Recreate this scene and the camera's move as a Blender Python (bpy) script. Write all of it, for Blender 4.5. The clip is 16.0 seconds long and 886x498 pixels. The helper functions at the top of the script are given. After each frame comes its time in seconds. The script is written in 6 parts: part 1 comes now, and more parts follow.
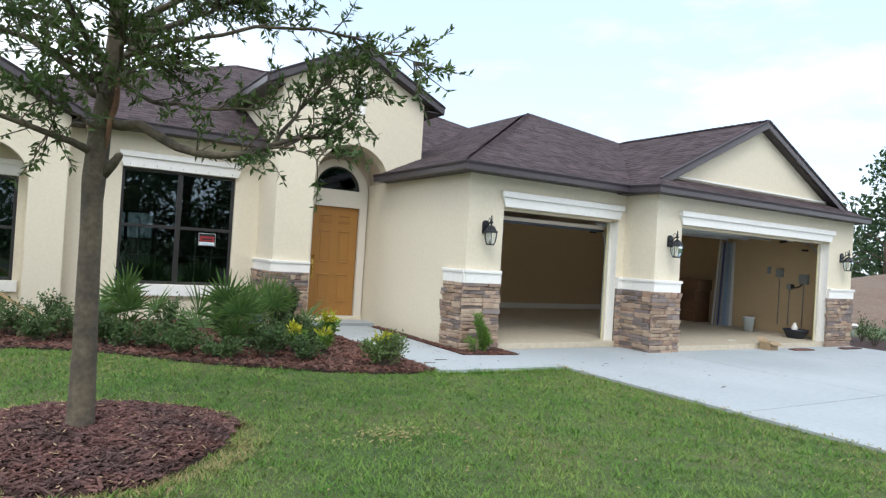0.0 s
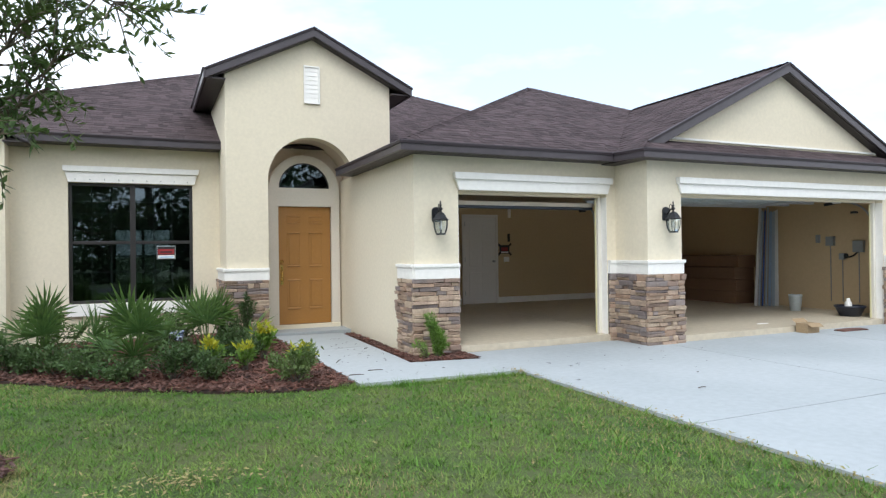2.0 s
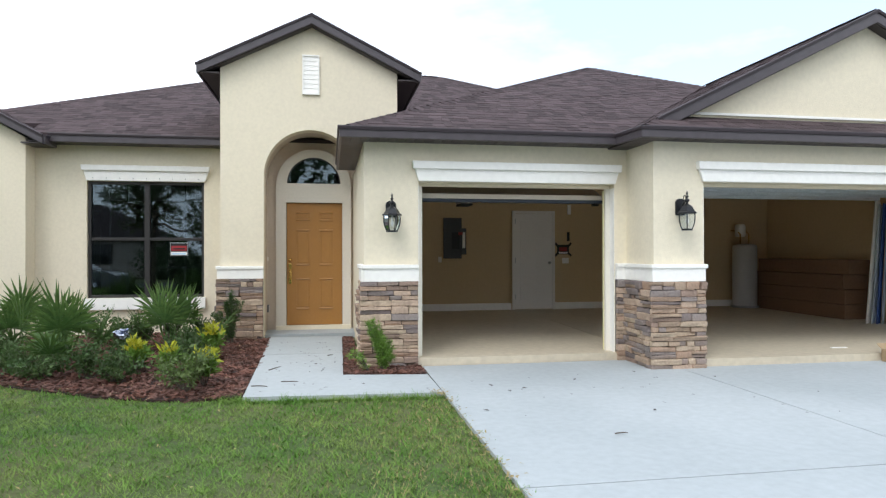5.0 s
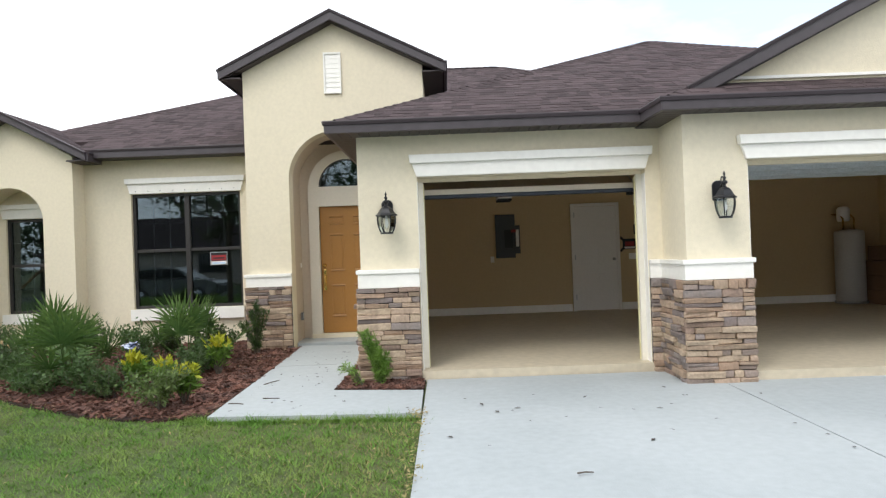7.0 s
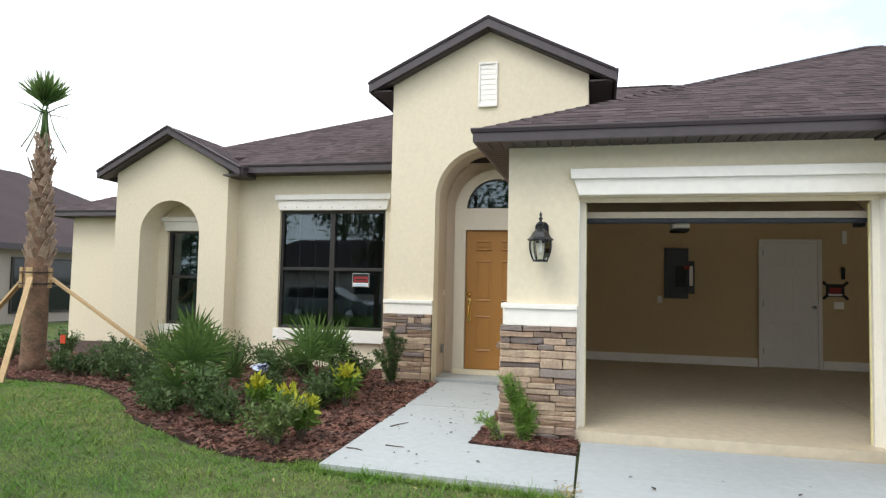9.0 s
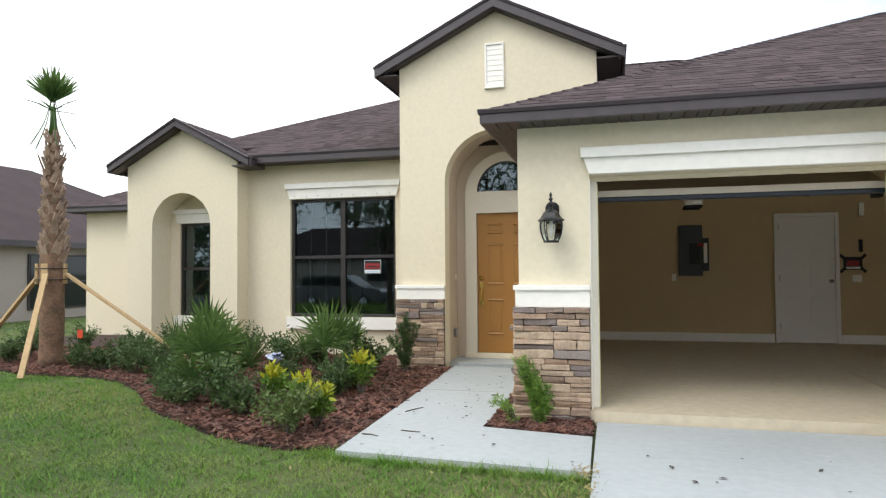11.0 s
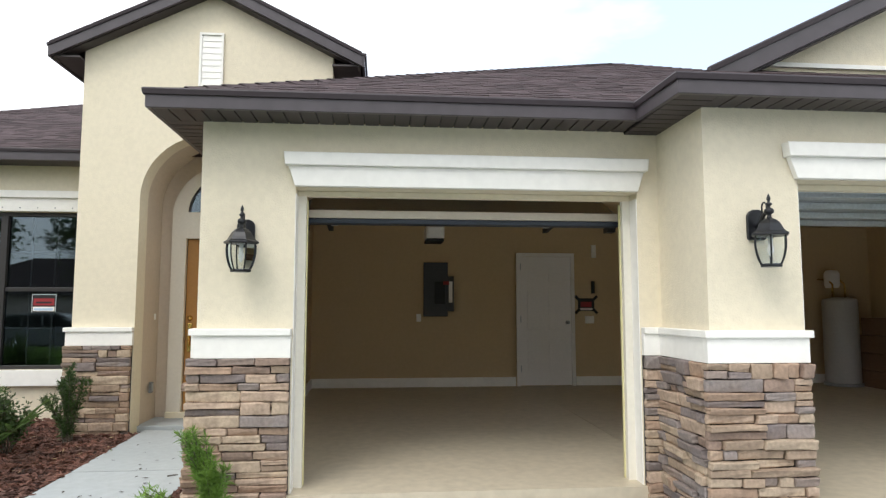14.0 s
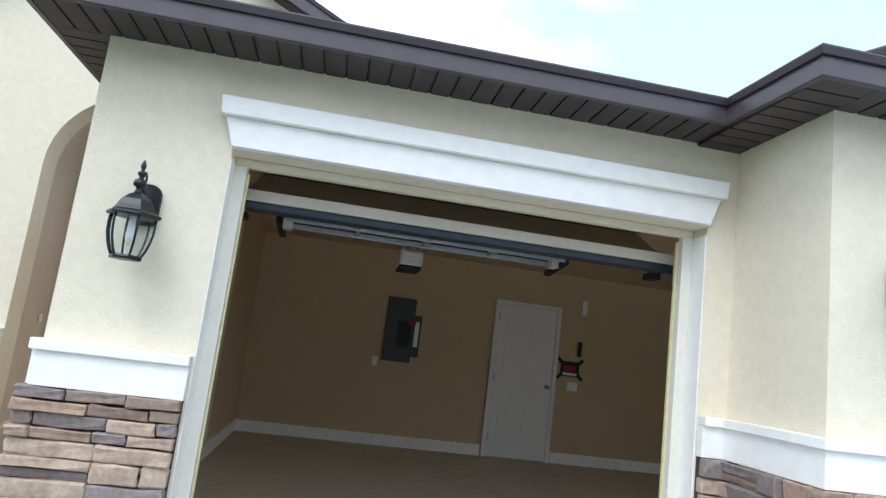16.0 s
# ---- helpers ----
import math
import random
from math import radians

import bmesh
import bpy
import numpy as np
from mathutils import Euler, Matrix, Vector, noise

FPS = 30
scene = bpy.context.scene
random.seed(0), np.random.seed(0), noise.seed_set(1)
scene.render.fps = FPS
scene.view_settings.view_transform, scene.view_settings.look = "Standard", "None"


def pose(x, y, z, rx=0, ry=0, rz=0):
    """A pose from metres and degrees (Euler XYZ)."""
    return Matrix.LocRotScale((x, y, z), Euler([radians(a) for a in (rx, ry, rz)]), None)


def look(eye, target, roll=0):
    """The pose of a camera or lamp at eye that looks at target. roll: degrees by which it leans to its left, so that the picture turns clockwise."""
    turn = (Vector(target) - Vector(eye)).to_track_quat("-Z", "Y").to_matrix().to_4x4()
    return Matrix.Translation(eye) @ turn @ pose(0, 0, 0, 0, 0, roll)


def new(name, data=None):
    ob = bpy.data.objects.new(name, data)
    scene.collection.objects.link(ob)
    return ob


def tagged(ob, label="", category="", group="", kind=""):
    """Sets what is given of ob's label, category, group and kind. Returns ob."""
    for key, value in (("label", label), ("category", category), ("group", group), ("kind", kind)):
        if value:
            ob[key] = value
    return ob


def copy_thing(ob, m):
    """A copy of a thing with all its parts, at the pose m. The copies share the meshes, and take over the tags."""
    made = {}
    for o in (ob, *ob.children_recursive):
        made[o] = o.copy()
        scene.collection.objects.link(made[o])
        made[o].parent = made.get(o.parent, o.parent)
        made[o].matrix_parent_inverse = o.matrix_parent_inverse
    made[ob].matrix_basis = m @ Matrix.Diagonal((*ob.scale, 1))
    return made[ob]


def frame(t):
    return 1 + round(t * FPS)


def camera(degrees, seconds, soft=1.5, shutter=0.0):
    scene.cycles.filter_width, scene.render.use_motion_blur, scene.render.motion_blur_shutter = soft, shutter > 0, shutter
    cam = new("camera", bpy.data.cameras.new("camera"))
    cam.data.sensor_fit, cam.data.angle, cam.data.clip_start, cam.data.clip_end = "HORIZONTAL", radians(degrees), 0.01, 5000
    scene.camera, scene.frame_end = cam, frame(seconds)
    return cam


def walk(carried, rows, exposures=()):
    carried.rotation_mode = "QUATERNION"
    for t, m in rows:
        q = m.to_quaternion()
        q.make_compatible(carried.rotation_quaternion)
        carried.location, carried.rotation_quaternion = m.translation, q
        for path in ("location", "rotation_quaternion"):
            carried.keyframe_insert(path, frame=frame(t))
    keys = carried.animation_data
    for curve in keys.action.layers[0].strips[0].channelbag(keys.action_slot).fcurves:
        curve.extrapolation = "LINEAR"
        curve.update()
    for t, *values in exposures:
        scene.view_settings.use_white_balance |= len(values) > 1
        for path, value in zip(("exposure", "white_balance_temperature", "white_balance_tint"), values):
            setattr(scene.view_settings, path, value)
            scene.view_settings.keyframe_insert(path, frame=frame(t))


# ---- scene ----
cam = camera(68.3, 16.0, soft=1.3)
PATH = [
    (0, (0.73, 0.104, 1.35), (1.774, 1.81, 1.372), 3.6),
    (0.5, (1.272, 0.173, 1.332), (2.237, 1.925, 1.353), 3.5),
    (1, (1.836, 0.175, 1.335), (2.798, 1.928, 1.393), 4.8),
    (1.5, (2.378, 0.208, 1.343), (3.193, 2.034, 1.372), 1.5),
    (2, (2.877, 0.242, 1.343), (3.7, 2.064, 1.35), -0.7),
    (2.5, (3.433, 0.303, 1.398), (3.995, 2.221, 1.483), -2.2),
    (3, (3.846, 0.363, 1.317), (4.407, 2.28, 1.429), 4.5),
    (3.5, (4.349, 0.378, 1.333), (4.952, 2.28, 1.471), 4.0),
    (4, (4.769, 0.425, 1.334), (5.219, 2.373, 1.39), 0.4),
    (4.5, (5.18, 0.471, 1.324), (5.639, 2.418, 1.304), -1.2),
    (5, (5.614, 0.473, 1.331), (5.956, 2.444, 1.339), -0.1),
    (7.5, (7.05, 1.405, 1.346), (6.928, 3.402, 1.362), -2.5),
    (8, (7.075, 1.762, 1.361), (6.791, 3.74, 1.436), -1.0),
    (8.5, (6.943, 1.978, 1.341), (6.519, 3.931, 1.415), 1.8),
    (9, (6.817, 2.12, 1.335), (6.353, 4.062, 1.444), 1.2),
    (11.5, (6.837, 2.19, 1.326), (6.342, 4.127, 1.384), -0.7),
    (12, (6.91, 2.275, 1.342), (6.771, 4.263, 1.506), -2.5),
    (12.5, (6.932, 2.425, 1.334), (6.937, 4.418, 1.503), 0.7),
    (13, (7.052, 2.737, 1.338), (7.019, 4.72, 1.601), 6.1),
    (13.5, (7.117, 3.116, 1.327), (7.16, 5.105, 1.536), 4.2),
    (14, (7.243, 3.516, 1.319), (7.428, 5.499, 1.499), 0.0),
    (14.5, (7.301, 3.872, 1.33), (7.555, 5.848, 1.511), 1.8),
    (15, (7.274, 4.192, 1.306), (7.403, 6.178, 1.501), 5.9),
    (15.5, (7.254, 4.498, 1.323), (7.482, 6.472, 1.549), 5.2),
    (16, (7.236, 4.956, 1.308), (7.526, 6.908, 1.635), 7.1),
]
walk(cam, [(t, look(eye, target, roll)) for t, eye, target, roll in PATH], exposures=[(0, 0.52, 5950, 10), (2.5, 0.54, 5980, 10), (5, 0.56, 6040, 10), (7.5, 0.60, 6420, 10), (12.5, 0.62, 6430, 10), (14, 0.62, 6380, 10), (15, 0.65, 5780, 10), (16, 0.74, 5580, 10)])


# ---- world and sun ----
world = bpy.data.worlds.new("sky")
scene.world = world
world.use_nodes = True
wn, wl = world.node_tree.nodes, world.node_tree.links
wn.clear()
w_out, w_bg, w_sky = wn.new("ShaderNodeOutputWorld"), wn.new("ShaderNodeBackground"), wn.new("ShaderNodeTexSky")
w_sky.sky_type, w_sky.sun_disc = "NISHITA", False
SUN_UP, SUN_ROUND = 52.0, 215.0
w_sky.sun_elevation, w_sky.sun_rotation = radians(SUN_UP), radians(SUN_ROUND)
w_sky.air_density, w_sky.dust_density, w_sky.ozone_density = 1.0, 2.2, 1.0
w_co, w_map, w_noise, w_ramp, w_mix = (wn.new("ShaderNodeTexCoord"), wn.new("ShaderNodeMapping"), wn.new("ShaderNodeTexNoise"),
                                       wn.new("ShaderNodeValToRGB"), wn.new("ShaderNodeMix"))
w_map.inputs["Scale"].default_value = (1.0, 1.0, 2.6)
w_map.inputs["Location"].default_value = (0.35, 0.1, 0.0)
w_noise.inputs["Scale"].default_value, w_noise.inputs["Detail"].default_value, w_noise.inputs["Roughness"].default_value = 1.7, 7.0, 0.55
w_ramp.color_ramp.elements[0].position, w_ramp.color_ramp.elements[1].position = 0.36, 0.60
w_mix.data_type = "RGBA"
w_mix.inputs["B"].default_value = (11.6, 11.9, 12.2, 1)
w_haze = wn.new("ShaderNodeMix")
w_haze.data_type, w_haze.blend_type, w_haze.inputs["Factor"].default_value = "RGBA", "ADD", 1.0
w_haze.inputs["B"].default_value = (4.2, 4.65, 5.05, 1)
# thin cloud: thickest away from the blue part of the sky
w_dot, w_add = wn.new("ShaderNodeVectorMath"), wn.new("ShaderNodeMath")
w_dot.operation, w_add.operation = "DOT_PRODUCT", "MULTIPLY_ADD"
w_dot.inputs[1].default_value = (0.80, 0.45, 0.40)
w_add.inputs[1].default_value, w_add.inputs[2].default_value = -0.34, 0.25
w_sum = wn.new("ShaderNodeMath")
w_sum.operation = "ADD"
wl.new(w_co.outputs["Generated"], w_map.inputs["Vector"])
wl.new(w_map.outputs["Vector"], w_noise.inputs["Vector"])
wl.new(w_co.outputs["Generated"], w_dot.inputs[0])
wl.new(w_dot.outputs["Value"], w_add.inputs[0])
wl.new(w_noise.outputs["Fac"], w_sum.inputs[0])
wl.new(w_add.outputs["Value"], w_sum.inputs[1])
wl.new(w_sum.outputs["Value"], w_ramp.inputs["Fac"])
wl.new(w_ramp.outputs["Color"], w_mix.inputs["Factor"])
wl.new(w_sky.outputs["Color"], w_haze.inputs["A"])
wl.new(w_haze.outputs["Result"], w_mix.inputs["A"])
wl.new(w_mix.outputs["Result"], w_bg.inputs["Color"])
w_bg.inputs["Strength"].default_value = 0.10
wl.new(w_bg.outputs["Background"], w_out.inputs["Surface"])

sun = new("sun", bpy.data.lights.new("sun", "SUN"))
sun.data.energy, sun.data.angle, sun.data.color = 1.0, radians(25), (1.0, 0.95, 0.87)
_az, _el = radians(SUN_ROUND), radians(SUN_UP)
sun.matrix_world = look((0, 0, 30), (-math.sin(_az) * math.cos(_el), -math.cos(_az) * math.cos(_el), 30 - math.sin(_el)))


# ---- materials ----
def material(name, colour, rough=0.6, metal=0.0, vary=0.12, coarse=1.5, fine=30.0, bump=0.0, bump_scale=60.0, tint=None, per_piece=0.0, coat=0.0, spec=0.5):
    """Two scales of colour variation, an optional second tint, fine relief and a change from piece to piece."""
    m = bpy.data.materials.new(name)
    m.use_nodes = True
    n, l = m.node_tree.nodes, m.node_tree.links
    b = n["Principled BSDF"]
    b.inputs["Roughness"].default_value, b.inputs["Metallic"].default_value = rough, metal
    b.inputs["Coat Weight"].default_value = coat
    b.inputs["Specular IOR Level"].default_value = spec
    co = n.new("ShaderNodeTexCoord")

    def noise_at(scale, detail=4):
        t = n.new("ShaderNodeTexNoise")
        t.inputs["Scale"].default_value, t.inputs["Detail"].default_value = scale, detail
        l.new(co.outputs["Object"], t.inputs["Vector"])
        return t.outputs["Fac"]

    base = n.new("ShaderNodeMix")
    base.data_type = "RGBA"
    other = tint or tuple(c * 0.72 for c in colour)
    base.inputs["A"].default_value, base.inputs["B"].default_value = (*colour, 1), (*other, 1)
    ramp = n.new("ShaderNodeMapRange")
    ramp.inputs["From Min"].default_value, ramp.inputs["From Max"].default_value = 0.38, 0.68
    ramp.inputs["To Max"].default_value = 1.0 if tint else vary * 2.5
    l.new(noise_at(coarse), ramp.inputs["Value"])
    l.new(ramp.outputs["Result"], base.inputs["Factor"])
    hsv = n.new("ShaderNodeHueSaturation")
    l.new(base.outputs["Result"], hsv.inputs["Color"])
    val = n.new("ShaderNodeMapRange")
    val.inputs["From Min"].default_value, val.inputs["From Max"].default_value = 0.3, 0.7
    val.inputs["To Min"].default_value, val.inputs["To Max"].default_value = 1 - vary, 1 + vary
    l.new(noise_at(fine), val.inputs["Value"])
    if per_piece:
        info, geo, add, mul, pm = (n.new("ShaderNodeObjectInfo"), n.new("ShaderNodeNewGeometry"), n.new("ShaderNodeMath"), n.new("ShaderNodeMath"),
                                   n.new("ShaderNodeMapRange"))
        add.operation, mul.operation = "ADD", "MULTIPLY"
        l.new(info.outputs["Random"], add.inputs[0])
        l.new(geo.outputs["Random Per Island"], add.inputs[1])
        pm.inputs["From Max"].default_value = 2.0
        pm.inputs["To Min"].default_value, pm.inputs["To Max"].default_value = 1 - per_piece, 1 + per_piece
        l.new(add.outputs["Value"], pm.inputs["Value"])
        l.new(pm.outputs["Result"], mul.inputs[0])
        l.new(val.outputs["Result"], mul.inputs[1])
        l.new(mul.outputs["Value"], hsv.inputs["Value"])
    else:
        l.new(val.outputs["Result"], hsv.inputs["Value"])
    l.new(hsv.outputs["Color"], b.inputs["Base Color"])
    if bump:
        bp = n.new("ShaderNodeBump")
        bp.inputs["Strength"].default_value, bp.inputs["Distance"].default_value = bump, 0.01
        l.new(noise_at(bump_scale, 6), bp.inputs["Height"])
        l.new(bp.outputs["Normal"], b.inputs["Normal"])
    return m


def leaf_material(name, colour, tint, rough=0.5, per_piece=0.35, glow=0.28):
    """Foliage: light passes through the leaves a little."""
    m = material(name, colour, rough, vary=0.15, coarse=2.0, fine=12.0, tint=tint, per_piece=per_piece, spec=0.22)
    n, l = m.node_tree.nodes, m.node_tree.links
    b, out = n["Principled BSDF"], n["Material Output"]
    tr, mx = n.new("ShaderNodeBsdfTranslucent"), n.new("ShaderNodeMixShader")
    l.new(b.inputs["Base Color"].links[0].from_socket, tr.inputs["Color"])
    mx.inputs["Fac"].default_value = glow
    l.new(b.outputs["BSDF"], mx.inputs[1])
    l.new(tr.outputs["BSDF"], mx.inputs[2])
    l.new(mx.outputs["Shader"], out.inputs["Surface"])
    return m


def glass_material(name, tint=(0.55, 0.6, 0.6), ior=1.6, least=0.0):
    """Clear pane: see-through with a mirror gloss that grows at a glancing angle."""
    m = bpy.data.materials.new(name)
    m.use_nodes = True
    n, l = m.node_tree.nodes, m.node_tree.links
    n.remove(n["Principled BSDF"])
    tr, gl, mx, fr = n.new("ShaderNodeBsdfTransparent"), n.new("ShaderNodeBsdfGlossy"), n.new("ShaderNodeMixShader"), n.new("ShaderNodeFresnel")
    tr.inputs["Color"].default_value = (*tint, 1)
    # bluish gloss: the blue of the mirrored sky is put into the glass colour
    gl.inputs["Color"].default_value, gl.inputs["Roughness"].default_value = (0.74, 0.88, 0.96, 1), 0.015
    fr.inputs["IOR"].default_value = ior
    add = n.new("ShaderNodeMath")
    add.inputs[1].default_value = least
    l.new(fr.outputs["Fac"], add.inputs[0])
    l.new(add.outputs["Value"], mx.inputs["Fac"])
    l.new(tr.outputs["BSDF"], mx.inputs[1])
    l.new(gl.outputs["BSDF"], mx.inputs[2])
    l.new(mx.outputs["Shader"], n["Material Output"].inputs["Surface"])
    return m


M = {
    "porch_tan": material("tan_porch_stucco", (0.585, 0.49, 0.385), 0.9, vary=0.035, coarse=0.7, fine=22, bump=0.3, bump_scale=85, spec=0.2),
    "stucco": material("stucco", (0.75, 0.677, 0.525), 0.9, vary=0.035, coarse=0.7, fine=22, bump=0.35, bump_scale=85, spec=0.2),
    "inner_wall": material("garage_paint", (0.57, 0.432, 0.255), 0.75, vary=0.03, coarse=0.8, fine=18, bump=0.12, bump_scale=45),
    "white": material("white_trim_paint", (0.87, 0.85, 0.80), 0.55, vary=0.03, coarse=1.2, fine=15, bump=0.05, bump_scale=120),
    "white_door": material("white_door_paint", (0.83, 0.80, 0.77), 0.45, vary=0.02),
    "fascia": material("brown_fascia_metal", (0.068, 0.057, 0.064), 0.36, vary=0.10, coarse=2.0, fine=9, bump=0.05, bump_scale=6),
    "soffit": material("brown_soffit_vinyl", (0.043, 0.033, 0.034), 0.5, vary=0.08, per_piece=0.08),
    "shingle": material("asphalt_shingle", (0.070, 0.052, 0.054), 0.95, vary=0.22, coarse=1.2, fine=160, bump=0.5, bump_scale=220, per_piece=0.7, spec=0.2),
    "stone": None,
    "mortar": material("stone_joint_mortar", (0.06, 0.05, 0.045), 0.95, vary=0.2),
    "concrete": material("concrete", (0.405, 0.435, 0.445), 0.85, vary=0.05, coarse=0.45, fine=14, bump=0.25, bump_scale=70, tint=(0.345, 0.375, 0.385)),
    "garage_floor": material("garage_floor_concrete", (0.56, 0.49, 0.37), 0.55, vary=0.08, coarse=0.9, fine=12, bump=0.1, bump_scale=40),
    "tan_door": material("tan_door_paint", (0.36, 0.172, 0.038), 0.45, vary=0.05, coarse=3, fine=30, bump=0.06, bump_scale=60),
    "bronze": material("bronze_window_frame", (0.030, 0.027, 0.026), 0.4, vary=0.1),
    "black_metal": material("black_lamp_metal", (0.012, 0.013, 0.016), 0.38, metal=0.2, vary=0.2, fine=60, bump=0.1, bump_scale=90),
    "brass": material("brass", (0.66, 0.45, 0.14), 0.25, metal=1.0, vary=0.05),
    "steel": material("galvanised_steel", (0.45, 0.47, 0.49), 0.4, metal=0.8, vary=0.12, coarse=8, fine=50),
    "black": material("black_rubber", (0.012, 0.012, 0.013), 0.6, vary=0.1),
    "grey_box": material("grey_enamel", (0.045, 0.048, 0.052), 0.5, vary=0.06),
    "bulb": material("frosted_bulb", (0.85, 0.84, 0.80), 0.3, vary=0.02),
    # soil darkened: shade between the grass blades is put into its colour
    "soil": material("lawn_soil", (0.050, 0.082, 0.020), 0.95, vary=0.25, coarse=0.9, fine=40, bump=0.8, bump_scale=30, tint=(0.095, 0.10, 0.035)),
    "mulch": material("red_bark_mulch", (0.132, 0.058, 0.040), 0.95, vary=0.35, coarse=3, fine=55, bump=0.9, bump_scale=35, tint=(0.090, 0.050, 0.040), per_piece=0.75),
    # darker copy of the bark mulch for the ring round the oak
    "ring_mulch": material("darker_bark_mulch", (0.098, 0.046, 0.037), 0.95, vary=0.35, coarse=3, fine=55, bump=0.9, bump_scale=35, tint=(0.060, 0.034, 0.030), per_piece=0.75),
    # dark bed under the chips: shade in their gaps, put into the colour
    "mulch_base": material("mulch_gap_shade", (0.055, 0.026, 0.020), 0.95, vary=0.35, coarse=9, fine=60, bump=1.0, bump_scale=45, tint=(0.030, 0.018, 0.016)),
    "bark": material("oak_bark", (0.130, 0.105, 0.070), 0.95, vary=0.25, coarse=5, fine=28, bump=0.9, bump_scale=38, tint=(0.065, 0.054, 0.042)),
    "wound": material("bare_oak_wood", (0.24, 0.125, 0.07), 0.85, vary=0.2, coarse=9, fine=40, bump=0.4, tint=(0.16, 0.085, 0.05)),
    "wood": material("pine_lumber", (0.52, 0.36, 0.19), 0.75, vary=0.12, coarse=3, fine=25, bump=0.15),
    "palm_bark": material("palm_boot_bark", (0.225, 0.130, 0.085), 0.95, vary=0.25, coarse=7, fine=30, bump=0.8, bump_scale=25, tint=(0.13, 0.085, 0.055), per_piece=0.3),
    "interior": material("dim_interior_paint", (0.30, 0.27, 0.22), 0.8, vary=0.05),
    "glass": glass_material("window_glass", (0.42, 0.46, 0.46), 1.66, 0.04),
    "lamp_glass": glass_material("lamp_glass", (0.93, 0.95, 0.95), 1.35),
    "grass": leaf_material("grass_blades", (0.112, 0.232, 0.036), (0.200, 0.285, 0.068), 0.6, 0.32, 0.3),
    "oak_leaf": leaf_material("oak_leaf", (0.070, 0.120, 0.036), (0.135, 0.190, 0.056), 0.4, 0.45),
    "palmetto": leaf_material("palmetto_leaf", (0.052, 0.112, 0.032), (0.125, 0.200, 0.052), 0.40),
    "shrub": leaf_material("shrub_leaf", (0.058, 0.108, 0.036), (0.125, 0.180, 0.068), 0.35, 0.5),
    "croton": leaf_material("croton_leaf", (0.46, 0.42, 0.03), (0.26, 0.36, 0.04), 0.4, 0.3),
    "fern": leaf_material("podocarpus_leaf", (0.20, 0.33, 0.062), (0.12, 0.23, 0.05), 0.5),
    "bright_shrub": leaf_material("light_shrub_leaf", (0.11, 0.17, 0.05), (0.17, 0.22, 0.08), 0.4),
    "straw": leaf_material("dry_straw", (0.36, 0.29, 0.14), (0.28, 0.27, 0.10), 0.8, 0.25, 0.15),
    "twig_dark": material("dark_leaf_litter", (0.055, 0.042, 0.034), 0.9, vary=0.2),
    "dark_glass": material("tinted_pane", (0.015, 0.018, 0.02), 0.05, vary=0.02),
    "twig": material("grey_twig", (0.12, 0.10, 0.08), 0.9, vary=0.2),
    "far_leaf": leaf_material("far_tree_leaf", (0.045, 0.085, 0.040), (0.08, 0.12, 0.05), 0.6),
    "blue_sheet": material("blue_grey_metal_sheet", (0.46, 0.60, 0.74), 0.4, metal=0.15, vary=0.1, per_piece=0.3),
    "brown_panel": material("brown_cardboard", (0.20, 0.115, 0.065), 0.8, vary=0.1, per_piece=0.2),
    "red_sign": material("red_sign_face", (0.30, 0.02, 0.025), 0.5, vary=0.05),
    "pot": material("dark_blue_plastic", (0.018, 0.022, 0.040), 0.4, vary=0.1),
    "silver": material("grey_car_paint", (0.20, 0.21, 0.22), 0.25, metal=0.3, vary=0.02, coat=0.6),
    "dirt": material("bare_dirt", (0.17, 0.12, 0.085), 0.95, vary=0.2, coarse=1, fine=9, bump=0.8, bump_scale=6),
    "far_wall": material("grey_beige_stucco", (0.40, 0.35, 0.31), 0.9, vary=0.04),
    "asphalt": material("asphalt", (0.05, 0.05, 0.052), 0.9, vary=0.15, coarse=1, fine=60, bump=0.4),
    "orange": material("orange_plastic", (0.70, 0.08, 0.03), 0.5, vary=0.05),
    "foil": material("silver_wrapper", (0.60, 0.64, 0.74), 0.2, metal=0.7, vary=0.25, coarse=14, fine=60, tint=(0.05, 0.08, 0.20)),
}

# cultured stone: one of several quarry colours for each piece, with grain and grey stains
m = material("cultured_stone", (0.33, 0.25, 0.195), 0.88, vary=0.17, coarse=8, fine=38, bump=1.0, bump_scale=15, per_piece=0.14, spec=0.25)
n, l = m.node_tree.nodes, m.node_tree.links
ramp, info = n.new("ShaderNodeValToRGB"), n.new("ShaderNodeObjectInfo")
ramp.color_ramp.interpolation = "CONSTANT"
STONES = [(0.0, (0.45, 0.335, 0.24)), (0.15, (0.32, 0.228, 0.18)), (0.28, (0.225, 0.192, 0.190)), (0.40, (0.54, 0.425, 0.31)), (0.56, (0.42, 0.29, 0.205)), (0.68, (0.27, 0.236, 0.226)), (0.78, (0.50, 0.375, 0.28)), (0.91, (0.31, 0.25, 0.22))]
for i, (at, c) in enumerate(STONES):
    e = ramp.color_ramp.elements[i] if i < 2 else ramp.color_ramp.elements.new(at)
    e.position, e.color = at, (*c, 1)
l.new(info.outputs["Random"], ramp.inputs["Fac"])
mixer = next(x for x in n if x.bl_idname == "ShaderNodeMix")
l.new(ramp.outputs["Color"], mixer.inputs["A"])
M["stone"] = m


# ---- mesh helpers ----
def V(*p):
    return Vector(p)


